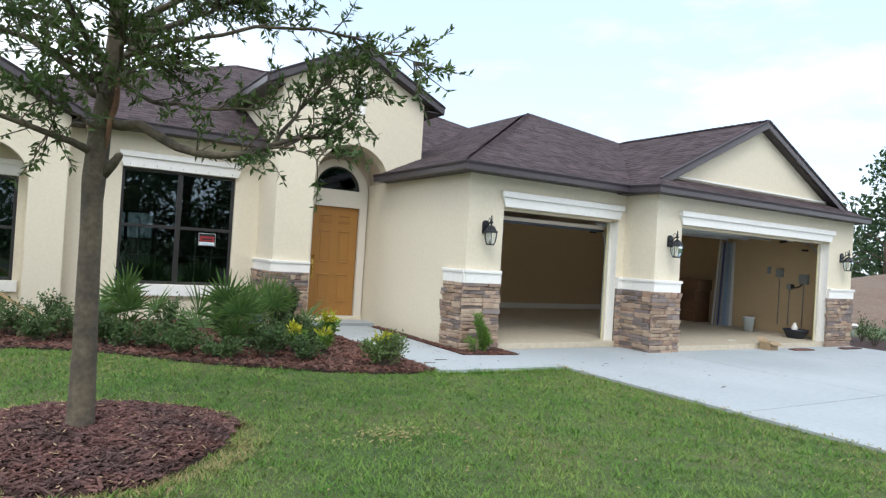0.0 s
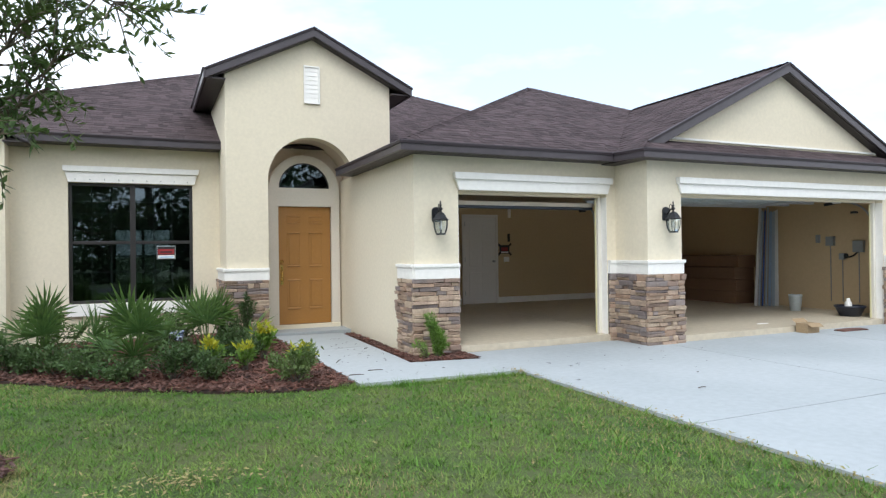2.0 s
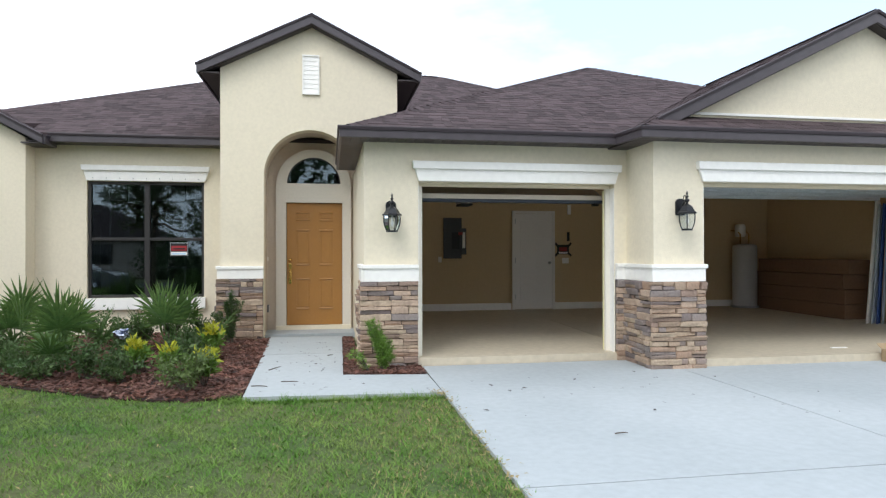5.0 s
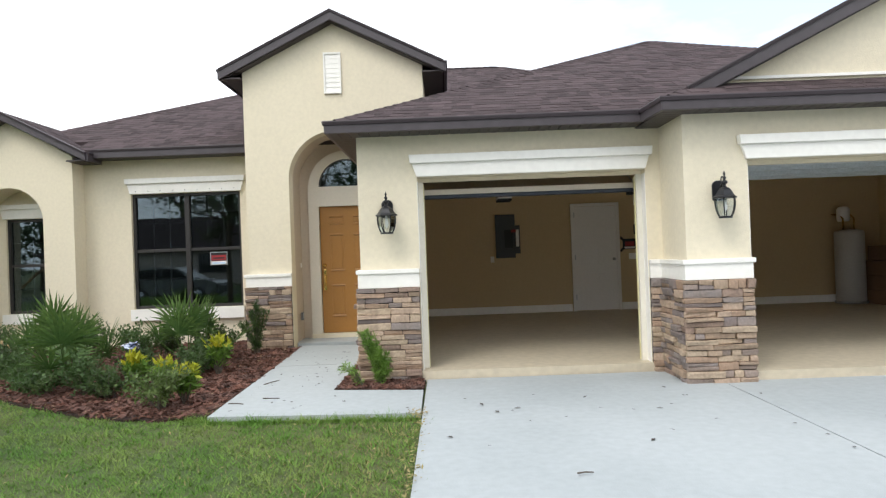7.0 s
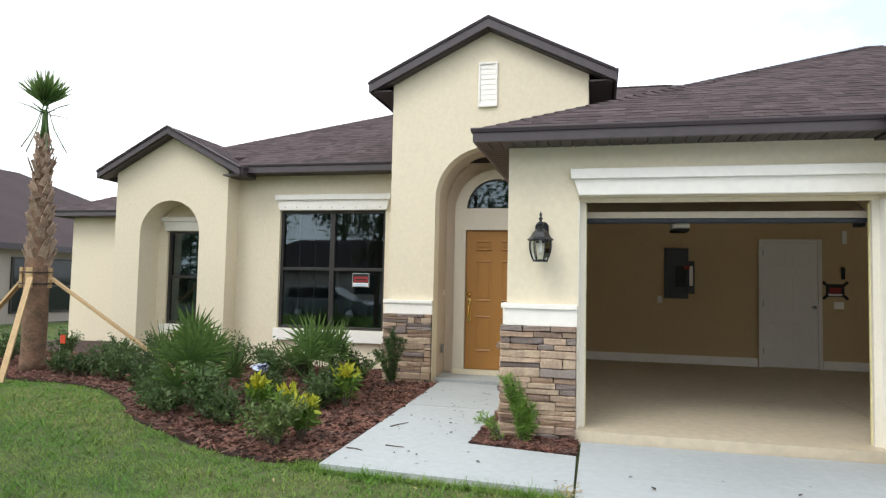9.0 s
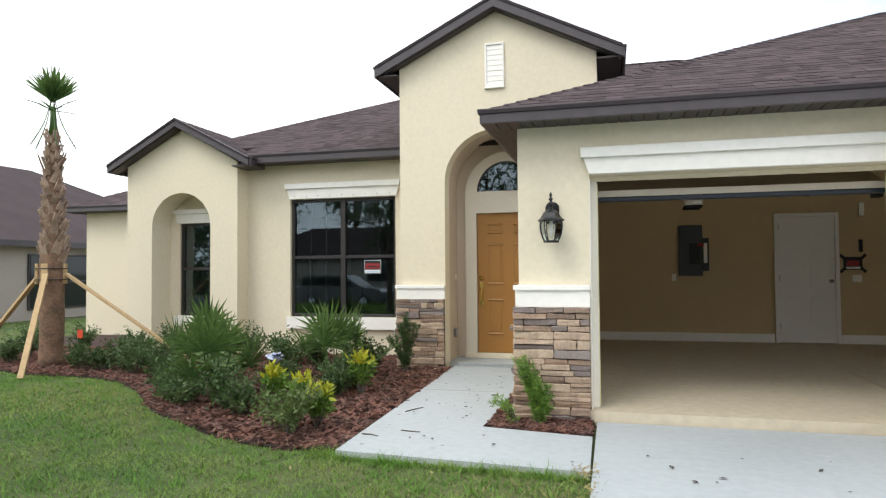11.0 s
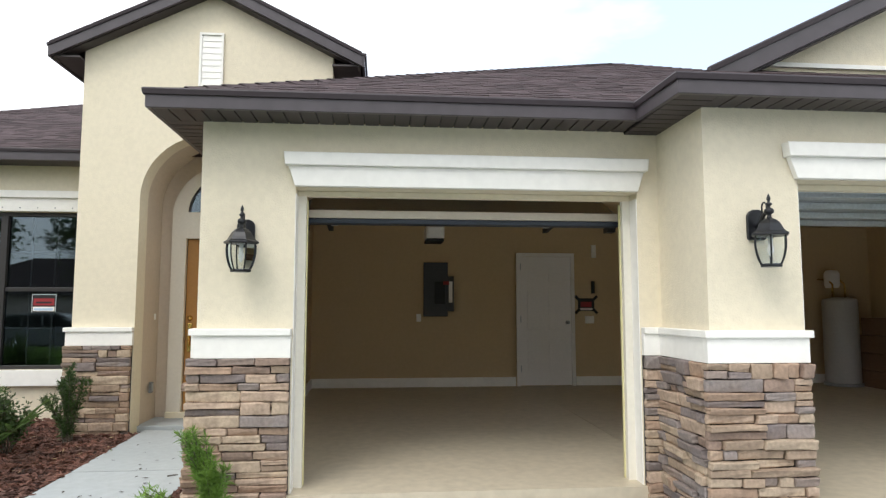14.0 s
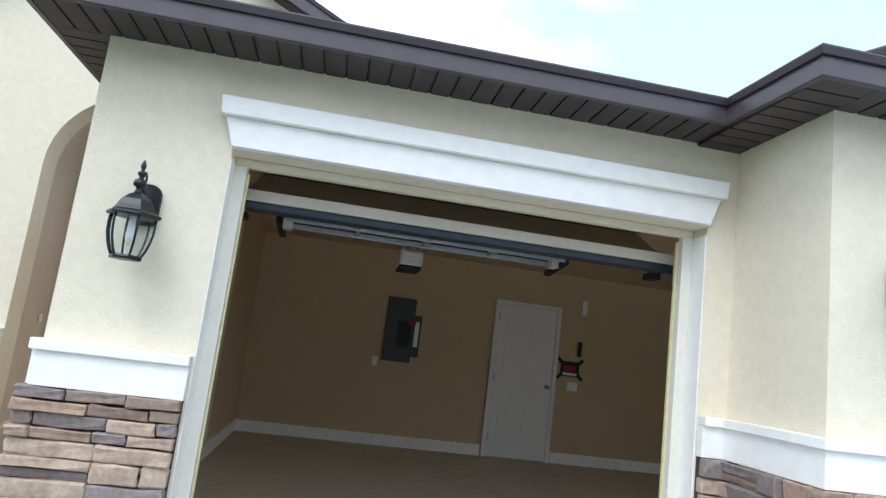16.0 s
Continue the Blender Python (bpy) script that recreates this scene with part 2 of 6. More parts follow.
def box(bm, x0, x1, y0, y1, z0, z1, bevel=0.0):
    r = bmesh.ops.create_cube(bm, size=1, matrix=Matrix.Translation(((x0 + x1) / 2, (y0 + y1) / 2, (z0 + z1) / 2)) @ Matrix.Diagonal((x1 - x0, y1 - y0, z1 - z0, 1)))
    if bevel:
        edges = list({e for v in r["verts"] for e in v.link_edges})
        bmesh.ops.bevel(bm, geom=edges, offset=bevel, segments=2, profile=0.6, affect="EDGES")


def prism(bm, poly, axis, c0, c1):
    """A polygon of (a, b) pairs pushed along an axis: 'y' takes (x, z), 'x' takes (y, z), 'z' takes (x, y)."""
    put = {"y": lambda a, b, c: (a, c, b), "x": lambda a, b, c: (c, a, b), "z": lambda a, b, c: (a, b, c)}[axis]
    lo, hi = [bm.verts.new(put(a, b, c0)) for a, b in poly], [bm.verts.new(put(a, b, c1)) for a, b in poly]
    faces = [bm.faces.new(lo), bm.faces.new(hi[::-1])]
    for i in range(len(poly)):
        j = (i + 1) % len(poly)
        faces.append(bm.faces.new((lo[j], lo[i], hi[i], hi[j])))
    bmesh.ops.recalc_face_normals(bm, faces=faces)


def slab(bm, pts, drop):
    """A flat polygon in space, thickened straight down by drop."""
    hi, lo = [bm.verts.new(p) for p in pts], [bm.verts.new((p[0], p[1], p[2] - drop)) for p in pts]
    faces = [bm.faces.new(hi), bm.faces.new(lo[::-1])]
    for i in range(len(pts)):
        j = (i + 1) % len(pts)
        faces.append(bm.faces.new((hi[j], hi[i], lo[i], lo[j])))
    bmesh.ops.recalc_face_normals(bm, faces=faces)


def tube(bm, pts, radii, n=8, closed=True):
    rings, pts = [], [Vector(p) for p in pts]
    for i, p in enumerate(pts):
        d = (pts[min(i + 1, len(pts) - 1)] - pts[max(i - 1, 0)]).normalized()
        a = d.orthogonal().normalized() if i == 0 else (rings[-1][1] - d * rings[-1][1].dot(d)).normalized()
        b = d.cross(a)
        r = radii[i] if isinstance(radii, (list, tuple)) else radii
        rings.append(([bm.verts.new(p + r * (math.cos(k * math.tau / n) * a + math.sin(k * math.tau / n) * b)) for k in range(n)], a))
    for (r0, _), (r1, _) in zip(rings, rings[1:]):
        for k in range(n):
            f = bm.faces.new((r0[k], r0[(k + 1) % n], r1[(k + 1) % n], r1[k]))
            f.smooth = n > 5
    if closed:
        bm.faces.new(rings[0][0][::-1])
        bm.faces.new(rings[-1][0])


def lathe(bm, profile, n=16, at=(0, 0, 0), smooth=True):
    rings = [[bm.verts.new((at[0] + r * math.cos(k * math.tau / n), at[1] + r * math.sin(k * math.tau / n), at[2] + z)) for k in range(n)] for r, z in profile]
    for r0, r1 in zip(rings, rings[1:]):
        for k in range(n):
            f = bm.faces.new((r0[k], r0[(k + 1) % n], r1[(k + 1) % n], r1[k]))
            f.smooth = smooth
    bm.faces.new(rings[0][::-1])
    bm.faces.new(rings[-1])


def bend(points, n):
    """A smooth run of n points through the given ones."""
    pts, out = [Vector(p) for p in points], []
    for i in range(n):
        f = i / (n - 1) * (len(pts) - 1)
        k = min(int(f), len(pts) - 2)
        a, b, c, d = pts[max(k - 1, 0)], pts[k], pts[k + 1], pts[min(k + 2, len(pts) - 1)]
        u = f - k
        out.append(0.5 * ((2 * b) + (c - a) * u + (2 * a - 5 * b + 4 * c - d) * u * u + (3 * b - a - 3 * c + d) * u ** 3))
    return out


def part(name, bm, mat, parent=None, label="", loc=None):
    me = bpy.data.meshes.new(name)
    bm.to_mesh(me)
    bm.free()
    me.materials.append(mat if not isinstance(mat, str) else M[mat])
    ob = new(name, me)
    if parent is not None:
        ob.parent = parent
    if loc is not None:
        ob.location = loc
    if label:
        tagged(ob, label)
    return ob


def raw(name, verts, faces, mat, parent=None, label=""):
    me = bpy.data.meshes.new(name)
    me.from_pydata(verts, [], faces)
    me.materials.append(M[mat])
    ob = new(name, me)
    if parent is not None:
        ob.parent = parent
    if label:
        tagged(ob, label)
    return ob


def thing(name, at, label, category, group="", kind="", turn=0.0):
    ob = new(name)
    ob.location, ob.rotation_euler[2] = at, radians(turn)
    ob.empty_display_size = 0.2
    return tagged(ob, label, category, group, kind)


def boxes(name, mat, parent, *dims, bevel=0.0, label=""):
    bm = bmesh.new()
    for d in dims:
        box(bm, *d, bevel=bevel)
    return part(name, bm, mat, parent, label)


def arc(cx, cz, rx, rz, a0, a1, n):
    return [(cx + rx * math.cos(radians(a0 + (a1 - a0) * i / n)), cz + rz * math.sin(radians(a0 + (a1 - a0) * i / n))) for i in range(n + 1)]


# ---- ground ----
bm = bmesh.new()
prism(bm, [(-400, -1.0), (-400, -0.45), (-8, -0.45), (-2, -0.035), (400, -0.035), (400, -1.0)], "x", -400, 400)
tagged(part("ground", bm, "soil"), "green lawn ground reaching to the horizon", "lawn", kind="structure")
driveway = thing("driveway", (0, 0, 0), "pale grey broom-finished concrete driveway with saw-cut joints", "driveway", kind="structure")
JOINT = 0.012
for y0, y1 in ((-2, 0.1), (0.1, 4.03), (4.03, 8.02)):
    for x0, x1 in ((6.68, 9.55), (9.55, 12.4), (12.4, 15.35)):
        boxes("slab", "concrete", driveway, (x0 + (JOINT / 2 if x0 > 7 else 0), x1 - JOINT / 2, y0 + JOINT / 2, y1 - JOINT / 2, -0.12, -0.004))
bm = bmesh.new()
prism(bm, [(-8.2, -0.8), (-8.2, -0.42), (-2.006, -0.004), (-2.006, -0.12)], "x", 6.68, 15.35)
part("slab", bm, "concrete", driveway)
bm = bmesh.new()
prism(bm, [(-90, -16), (90, -16), (90, -8.2), (-90, -8.2)], "z", -0.8, -0.43)
tagged(part("road", bm, "asphalt"), "grey asphalt street in front of the lot", "road", kind="structure")
bm = bmesh.new()
prism(bm, [(4.83, 6.66), (6.665, 6.54), (6.655, 7.46), (5.755, 7.60), (5.78, 9.15), (4.765, 9.15)], "z", -0.1, 0.006)
prism(bm, [(4.765, 9.16), (5.78, 9.16), (5.80, 10.86), (4.70, 10.98)], "z", -0.1, 0.006)
tagged(part("walkway", bm, "concrete"), "pale concrete front walk leading to the entry door", "walkway", kind="structure")
bm = bmesh.new()
prism(bm, [(4.81, 6.76), (4.4, 6.70), (4.0, 6.78), (3.55, 6.98), (3.0, 7.32), (2.5, 7.62), (2.1, 8.0), (1.55, 8.55), (0.9, 9.0), (0.2, 9.22), (-0.6, 9.2), (-1.3, 9.4),
           (-2.2, 9.7), (-3.3, 10.6), (-4.3, 12.2), (-4.4, 14.1), (-1.2, 14.1), (-1.2, 11.5), (4.0, 11.9), (4.60, 10.84), (4.71, 10.84), (4.765, 9.15)], "z", -0.1, -0.012)
tagged(part("planting_bed", bm, "mulch_base"), "curved planting bed covered in red bark mulch", "mulch bed", kind="structure")
bm = bmesh.new()
prism(bm, [(5.76, 7.61), (6.65, 7.47), (6.66, 8.06), (5.97, 8.06), (5.97, 10.8), (5.81, 10.8), (5.785, 9.15)], "z", -0.1, -0.006)
tagged(part("planting_bed", bm, "mulch_base"), "small mulched planting strip beside the stone pier", "mulch bed", kind="structure")
bm = bmesh.new()
ring = [(1.0 + (1.0 + 0.08 * math.sin(3 * a) + 0.025 * math.sin(11 * a + 1) + 0.018 * math.sin(19 * a)) * math.cos(a), 5.02 + (0.97 + 0.07 * math.cos(4 * a) + 0.025 * math.sin(13 * a)) * math.sin(a)) for a in [i * math.tau / 72 for i in range(72)]]
# mulch heaped up towards the trunk
heap = lambda x, y: 0.105 * max(0.0, 1 - ((x - 1.0) ** 2 + (y - 5.0) ** 2) / 1.05)
steps = [[bm.verts.new((1.0 + (x - 1.0) * s, 5.0 + (y - 5.0) * s, -0.018 + heap(1.0 + (x - 1.0) * s, 5.0 + (y - 5.0) * s))) for x, y in ring] for s in (1.0, 0.85, 0.7, 0.5, 0.3, 0.12)]
skirt = [bm.verts.new((x, y, -0.1)) for x, y in ring]
for r0, r1 in zip([skirt] + steps, steps):
    for i in range(len(ring)):
        k = (i + 1) % len(ring)
        bm.faces.new((r0[i], r0[k], r1[k], r1[i])).smooth = True
bm.faces.new(steps[-1])
tagged(part("tree_ring", bm, "mulch_base"), "round ring of red bark mulch under the young oak", "mulch bed", kind="structure")

# ---- house ----
house = thing("house", (0, 0, 0), "single-storey cream stucco house with brown shingle roof and stone piers", "house")
G1, G2, TW, WW, LG = 8.07, 7.385, 10.80, 11.83, 11.50  # front faces: garage, wide garage, entry tower, window wall, left gable
TOP, TH = 2.61, 0.20


def wall(label, *prisms):
    b = bmesh.new()
    for poly, axis, c0, c1 in prisms:
        prism(b, poly, axis, c0, c1)
    return part("wall", b, "stucco", house, label)


def holed_wall(label, outer, hole, y0, y1):
    b = bmesh.new()
    # four strips round the hole, sharing their corners
    (x0, z0), (x1, z1), (a0, c0), (a1, c1) = outer[0], outer[2], hole[0], hole[2]
    xs, zs = (x0, a0, a1, x1), (z0, c0, c1, z1)
    for y in (y0, y1):
        g = [[b.verts.new((x, y, z)) for x in xs] for z in zs]
        for i in range(3):
            for j in range(3):
                if (i, j) != (1, 1):
                    b.faces.new((g[i][j], g[i][j + 1], g[i + 1][j + 1], g[i + 1][j]))
    for loop in (outer, hole):
        for i in range(4):
            (xa, za), (xb, zb) = loop[i], loop[(i + 1) % 4]
            b.faces.new([b.verts.new(p) for p in ((xa, y0, za), (xb, y0, zb), (xb, y1, zb), (xa, y1, za))])
    bmesh.ops.remove_doubles(b, verts=b.verts[:], dist=1e-5)
    bmesh.ops.recalc_face_normals(b, faces=b.faces[:])
    return part("wall", b, "stucco", house, label)


def rect(a0, a1, b0, b1):
    return [(a0, b0), (a1, b0), (a1, b1), (a0, b1)]


# single garage front: left pier, lintel, right pier; its left side wall
wall("cream stucco garage front wall", ([(6.005, -0.1), (6.64, -0.1), (6.64, 2.155), (9.085, 2.155), (9.085, -0.1), (9.445, -0.1), (9.445, TOP), (6.005, TOP)], "y", G1, G1 + TH))
wall("cream stucco garage side wall", (rect(G1 + TH, 11.6, -0.1, TOP), "x", 6.005, 6.005 + TH))
# wide garage front, its left return, the outer right side
wall("cream stucco wide garage front wall", ([(9.245, -0.1), (9.865, -0.1), (9.865, 2.13), (14.44, 2.13), (14.44, -0.1), (15.35, -0.1), (15.35, TOP), (9.245, TOP)], "y", G2, G2 + TH))
wall("cream stucco garage return wall", (rect(G2 + TH, G1, -0.1, TOP), "x", 9.245, 9.445))
wall("cream stucco outer side wall", (rect(G2 + TH, 21, -0.1, TOP), "x", 15.15, 15.35))
wall("cream stucco gable wall", ([(9.55, 2.80), (14.93, 2.80), (14.93, 2.87), (12.24, 4.16), (9.55, 2.87)], "y", 7.62, 7.75))
# entry tower with its arched opening
AX, AR, AZ = 5.33, 0.71, 2.51
wall("cream stucco entry tower front with an arch", ([(3.98, -0.1), (AX - AR, -0.1)] + arc(AX, AZ, AR, AR, 180, 0, 28) + [(AX + AR, -0.1), (6.16, -0.1), (6.16, 2.64), (6.67, 2.64), (6.67, 4.20), (5.345, 4.86), (3.98, 4.20)], "y", TW, TW + 0.25))
wall("cream stucco tower side wall", (rect(TW + 0.25, 13.9, -0.1, 4.20), "x", 3.98, 4.16))
wall("cream stucco tower side wall", (rect(TW + 0.25, 13.9, 2.7, 4.20), "x", 6.49, 6.67))
# the porch: tan side cheeks and vault, a little wider than the arch in front
PR = AR + 0.02
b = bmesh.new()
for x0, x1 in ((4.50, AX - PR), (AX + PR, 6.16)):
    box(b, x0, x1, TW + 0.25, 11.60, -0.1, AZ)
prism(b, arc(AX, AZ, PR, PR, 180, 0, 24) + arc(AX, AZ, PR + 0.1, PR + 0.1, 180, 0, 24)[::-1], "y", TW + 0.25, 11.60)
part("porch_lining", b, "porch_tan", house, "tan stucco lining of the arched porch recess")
# window wall and left gable with its arched niche
holed_wall("cream stucco window wall", rect(0.99, 3.98, -0.1, 3.09), rect(1.755, 3.56, 0.585, 2.485), WW, WW + TH)
LX, LR, LZ = -0.06, 0.555, 2.075
wall("cream stucco gable front with an arched niche", ([(-1.10, -0.1), (LX - LR, -0.1)] + arc(LX, LZ, LR, LR, 180, 0, 24) + [(LX + LR, -0.1), (0.99, -0.1), (0.99, 3.10), (-0.03, 3.70), (-1.10, 3.10)], "y", LG, LG + 0.12))
wall("cream stucco gable side wall", (rect(LG + 0.12, WW + TH, -0.1, 3.09), "x", 0.87, 0.99))
wall("cream stucco outer side wall", (rect(LG + 0.12, 21, -0.1, 3.09), "x", -1.10, -0.98))
b = bmesh.new()
for x0, x1 in ((LX - LR - 0.1, LX - LR), (LX + LR, LX + LR + 0.1)):
    box(b, x0, x1, LG + 0.12, 11.98, -0.1, LZ)
prism(b, arc(LX, LZ, LR, LR, 180, 0, 20) + arc(LX, LZ, LR + 0.1, LR + 0.1, 180, 0, 20)[::-1], "y", LG + 0.12, 11.98)
part("niche_lining", b, "stucco", house)
holed_wall("cream stucco niche back wall", rect(-0.98, 0.87, -0.1, 3.09), rect(-0.43, 0.36, 0.57, 2.16), 11.98, 12.12)
wall("cream stucco set-back side wing", (rect(-4.27, -1.10, -0.1, 2.62), "y", 14.0, 14.2))
wall("cream stucco wing side wall", (rect(14.2, 21, -0.1, 2.62), "x", -4.27, -4.07))
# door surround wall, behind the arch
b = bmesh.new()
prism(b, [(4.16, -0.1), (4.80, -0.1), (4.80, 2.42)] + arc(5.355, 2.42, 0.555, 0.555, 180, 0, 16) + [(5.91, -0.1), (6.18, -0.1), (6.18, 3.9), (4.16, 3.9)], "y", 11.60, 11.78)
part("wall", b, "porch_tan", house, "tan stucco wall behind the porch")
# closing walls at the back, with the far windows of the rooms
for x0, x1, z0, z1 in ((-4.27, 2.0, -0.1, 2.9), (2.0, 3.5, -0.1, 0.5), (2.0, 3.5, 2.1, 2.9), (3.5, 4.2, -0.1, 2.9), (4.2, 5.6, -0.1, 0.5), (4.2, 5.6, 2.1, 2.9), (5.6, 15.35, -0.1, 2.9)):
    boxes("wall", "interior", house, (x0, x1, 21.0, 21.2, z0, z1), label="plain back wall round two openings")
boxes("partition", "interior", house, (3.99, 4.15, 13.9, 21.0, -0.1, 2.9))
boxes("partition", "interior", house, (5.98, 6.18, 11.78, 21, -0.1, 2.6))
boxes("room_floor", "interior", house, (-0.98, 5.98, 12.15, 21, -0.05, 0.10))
boxes("room_ceiling", "white", house, (-0.98, 5.98, 12.15, 21, 2.84, 2.90))

# garage room
b = bmesh.new()
for x0, x1, y0 in ((6.18, 9.445, 8.03), (9.445, 15.15, 7.40)):
    prism(b, [(y0, -0.1), (13.445, -0.1), (13.445, 0.14), (y0, 0.085)], "x", x0, x1)
part("garage_slab", b, "garage_floor", house, "smooth beige garage floor slab, sloping to the door")
for d in ((6.18, 15.15, 13.445, 13.6, 0.0, 2.72), (6.18, 6.20, G1 + TH, 13.445, 0.06, 2.62), (15.13, 15.15, G2 + TH, 13.445, 0.06, 2.62)):
    boxes("garage_wall", "inner_wall", house, d, label="tan painted drywall of the garage")
boxes("garage_ceiling", "inner_wall", house, (6.18, 9.445, G1 + TH, 13.445, 2.62, 2.68))
boxes("garage_ceiling", "inner_wall", house, (9.445, 15.15, G2 + TH, 13.445, 2.62, 2.68))
for d in ((6.2, 9.28, 13.42, 13.445, 0.135, 0.275), (10.22, 15.13, 13.42, 13.445, 0.135, 0.275), (6.2, 6.225, 8.5, 13.42, 0.12, 0.265)):
    boxes("baseboard", "white", house, d, bevel=0.004)
boxes("porch_slab", "concrete", house, (4.60, 6.06, 10.99, 11.62, -0.1, 0.045), bevel=0.006)


# ---- roof ----
def inside(p, poly):
    hit, j = False, len(poly) - 1
    for i in range(len(poly)):
        (xi, yi), (xj, yj) = poly[i], poly[j]
        if (yi > p[1]) != (yj > p[1]) and p[0] < (xj - xi) * (p[1] - yi) / (yj - yi) + xi:
            hit = not hit
        j = i
    return hit


SHINGLE_V, SHINGLE_F = [], []
rnd = random.Random(5)


def roof_plane(pts, shingled=True):
    """One roof slope: a slab, and overlapping shingle tabs laid in courses up from its eave."""
    b = bmesh.new()
    slab(b, pts, 0.05)
    part("roof_slope", b, "shingle", house)
    if not shingled:
        return
    p0 = Vector(pts[0])
    along = (Vector(pts[1]) - p0).normalized()
    nrm = None
    for i in range(2, len(pts)):
        c = along.cross(Vector(pts[i]) - p0)
        if c.length > 0.2:
            nrm = c.normalized()
            break
    if nrm.z < 0:
        nrm = -nrm
    up = nrm.cross(along).normalized()
    if up.z < 0:
        up = -up
    flat = [((Vector(q) - p0).dot(along), (Vector(q) - p0).dot(up)) for q in pts]
    a0, a1, u1 = min(f[0] for f in flat), max(f[0] for f in flat), max(f[1] for f in flat)
    u, row = -0.012, 0
    while u < u1:
        a = a0 - rnd.uniform(0, 0.3)
        while a < a1:
            w = rnd.choice((0.10, 0.14, 0.17, 0.22))
            long = next((d for d in (0.20, 0.13, 0.07) if inside((a, u + d), flat) and inside((a + w, u + d), flat)), 0)
            if long and inside((a + 0.01, u + 0.03), flat) and inside((a + w - 0.01, u + 0.03), flat):
                t0, t1, cut = rnd.uniform(0.004, 0.009), 0.002, rnd.choice((-0.004, 0.0, 0.0, 0.03))
                k = len(SHINGLE_V)
                for da, du, dn in ((0.002, cut, t0), (w - 0.002, cut, t0), (w - 0.002, long, t1), (0.002, long, t1), (0.002, cut, 0), (w - 0.002, cut, 0)):
                    SHINGLE_V.append(tuple(p0 + along * (a + da) + up * (u + du) + nrm * (dn + 0.001)))
                SHINGLE_F.extend([(k, k + 1, k + 2, k + 3), (k + 4, k + 5, k + 1, k), (k, k + 3, k + 4), (k + 1, k + 5, k + 2)])
            a += w
        u += 0.142
        row += 1


def ridge_caps(a, b):
    """Folded cap shingles along a hip or ridge."""
    a, b = Vector(a), Vector(b)
    d = (b - a).normalized()
    side = d.cross(Vector((0, 0, 1))).normalized()
    n, step = int((b - a).length / 0.145), 0.145
    for i in range(n):
        p, k = a + d * (i * step), len(SHINGLE_V)
        for dd, h in ((0.0, 0.026), (0.21, 0.012)):
            q = p + d * dd
            for s, z in ((-0.13, h - 0.055), (0, h), (0.13, h - 0.055)):
                SHINGLE_V.append(tuple(q + side * s + Vector((0, 0, z))))
        SHINGLE_F.extend([(k, k + 1, k + 4, k + 3), (k + 1, k + 2, k + 5, k + 4)])


E1, K1 = 2.72, 0.452
hip = (10.70, 12.80, E1 + K1 * 5.01)
X1 = 5.75
left = lambda x: E1 + (hip[2] - E1) * (x - X1) / (hip[0] - X1)
roof_plane([(X1, 7.79, E1), (15.71, 7.79, E1), hip])
roof_plane([(X1, 10.79, E1), (X1, 7.79, E1), hip, (10.70, 20, hip[2]), (6.70, 20, left(6.70)), (6.70, 10.79, left(6.70))])
roof_plane([(15.71, 7.79, E1), (15.71, 20, E1), (10.70, 20, hip[2]), hip], False)
ridge_caps((X1 + 0.06, 7.85, E1 + K1 * 0.06 - 0.008), hip)
ridge_caps((15.71, 7.79, E1), hip)
E2, K2, GX = 2.70, 0.4895, 12.24
EX, EY, FX = 9.0, 7.15, 15.48  # eave corners of the wide garage
gz = lambda d: E2 + K2 * d
roof_plane([(EX, EY, E2), (FX, EY, E2), (FX - 0.47, 7.62, gz(0.47)), (EX + 0.47, 7.62, gz(0.47))])
roof_plane([(EX, 7.79, E2), (EX, EY, E2), (EX + 0.34, 7.47, gz(0.34)), (GX, 7.47, gz(3.24)), (GX, 11.3, gz(3.24))])
roof_plane([(FX, EY, E2), (FX, 7.79, E2), (GX, 11.3, gz(3.24)), (GX, 7.47, gz(3.24)), (FX - 0.34, 7.47, gz(0.34))])
ridge_caps((GX, 7.47, gz(3.24)), (GX, 11.2, gz(3.24)))
ridge_caps((EX + 0.07, EY + 0.07, gz(0.07) - 0.012), (EX + 0.36, EY + 0.36, gz(0.36) - 0.012))
EM, KM = 3.18, 0.469
mz = lambda y: EM + KM * (y - 11.5)
roof_plane([(1.0, 11.5, EM), (12, 11.5, EM), (12, 13.7, mz(13.7)), (8.4, 17.3, mz(17.3)), (4.7, 17.3, mz(17.3)), (-0.6, 12.0, mz(12.0)), (1.0, 12.0, mz(12.0))])
roof_plane([(-1.1, 23.1, EM), (-1.1, 11.9, EM), (-0.6, 12.0, mz(12.0)), (4.7, 17.3, mz(17.3))], False)
roof_plane([(-1.1, 23.1, EM), (14.2, 23.1, EM), (8.4, 17.3, mz(17.3)), (4.7, 17.3, mz(17.3))], False)
roof_plane([(14.2, 11.5, EM), (14.2, 23.1, EM), (8.4, 17.3, mz(17.3))], False)
ridge_caps((-0.2, 12.4, mz(12.4)), (4.7, 17.3, mz(17.3)))
ridge_caps((4.7, 17.3, mz(17.3)), (8.4, 17.3, mz(17.3)))
ridge_caps((12, 13.7, mz(13.7)), (8.4, 17.3, mz(17.3)))
TZ, TE = 4.966, 4.15
roof_plane([(3.69, 13.7, TE), (3.69, 10.65, TE), (5.345, 10.65, TZ), (5.345, 15.4, TZ)])
roof_plane([(7.0, 10.65, TE), (7.0, 13.7, TE), (5.345, 15.4, TZ), (5.345, 10.65, TZ)])
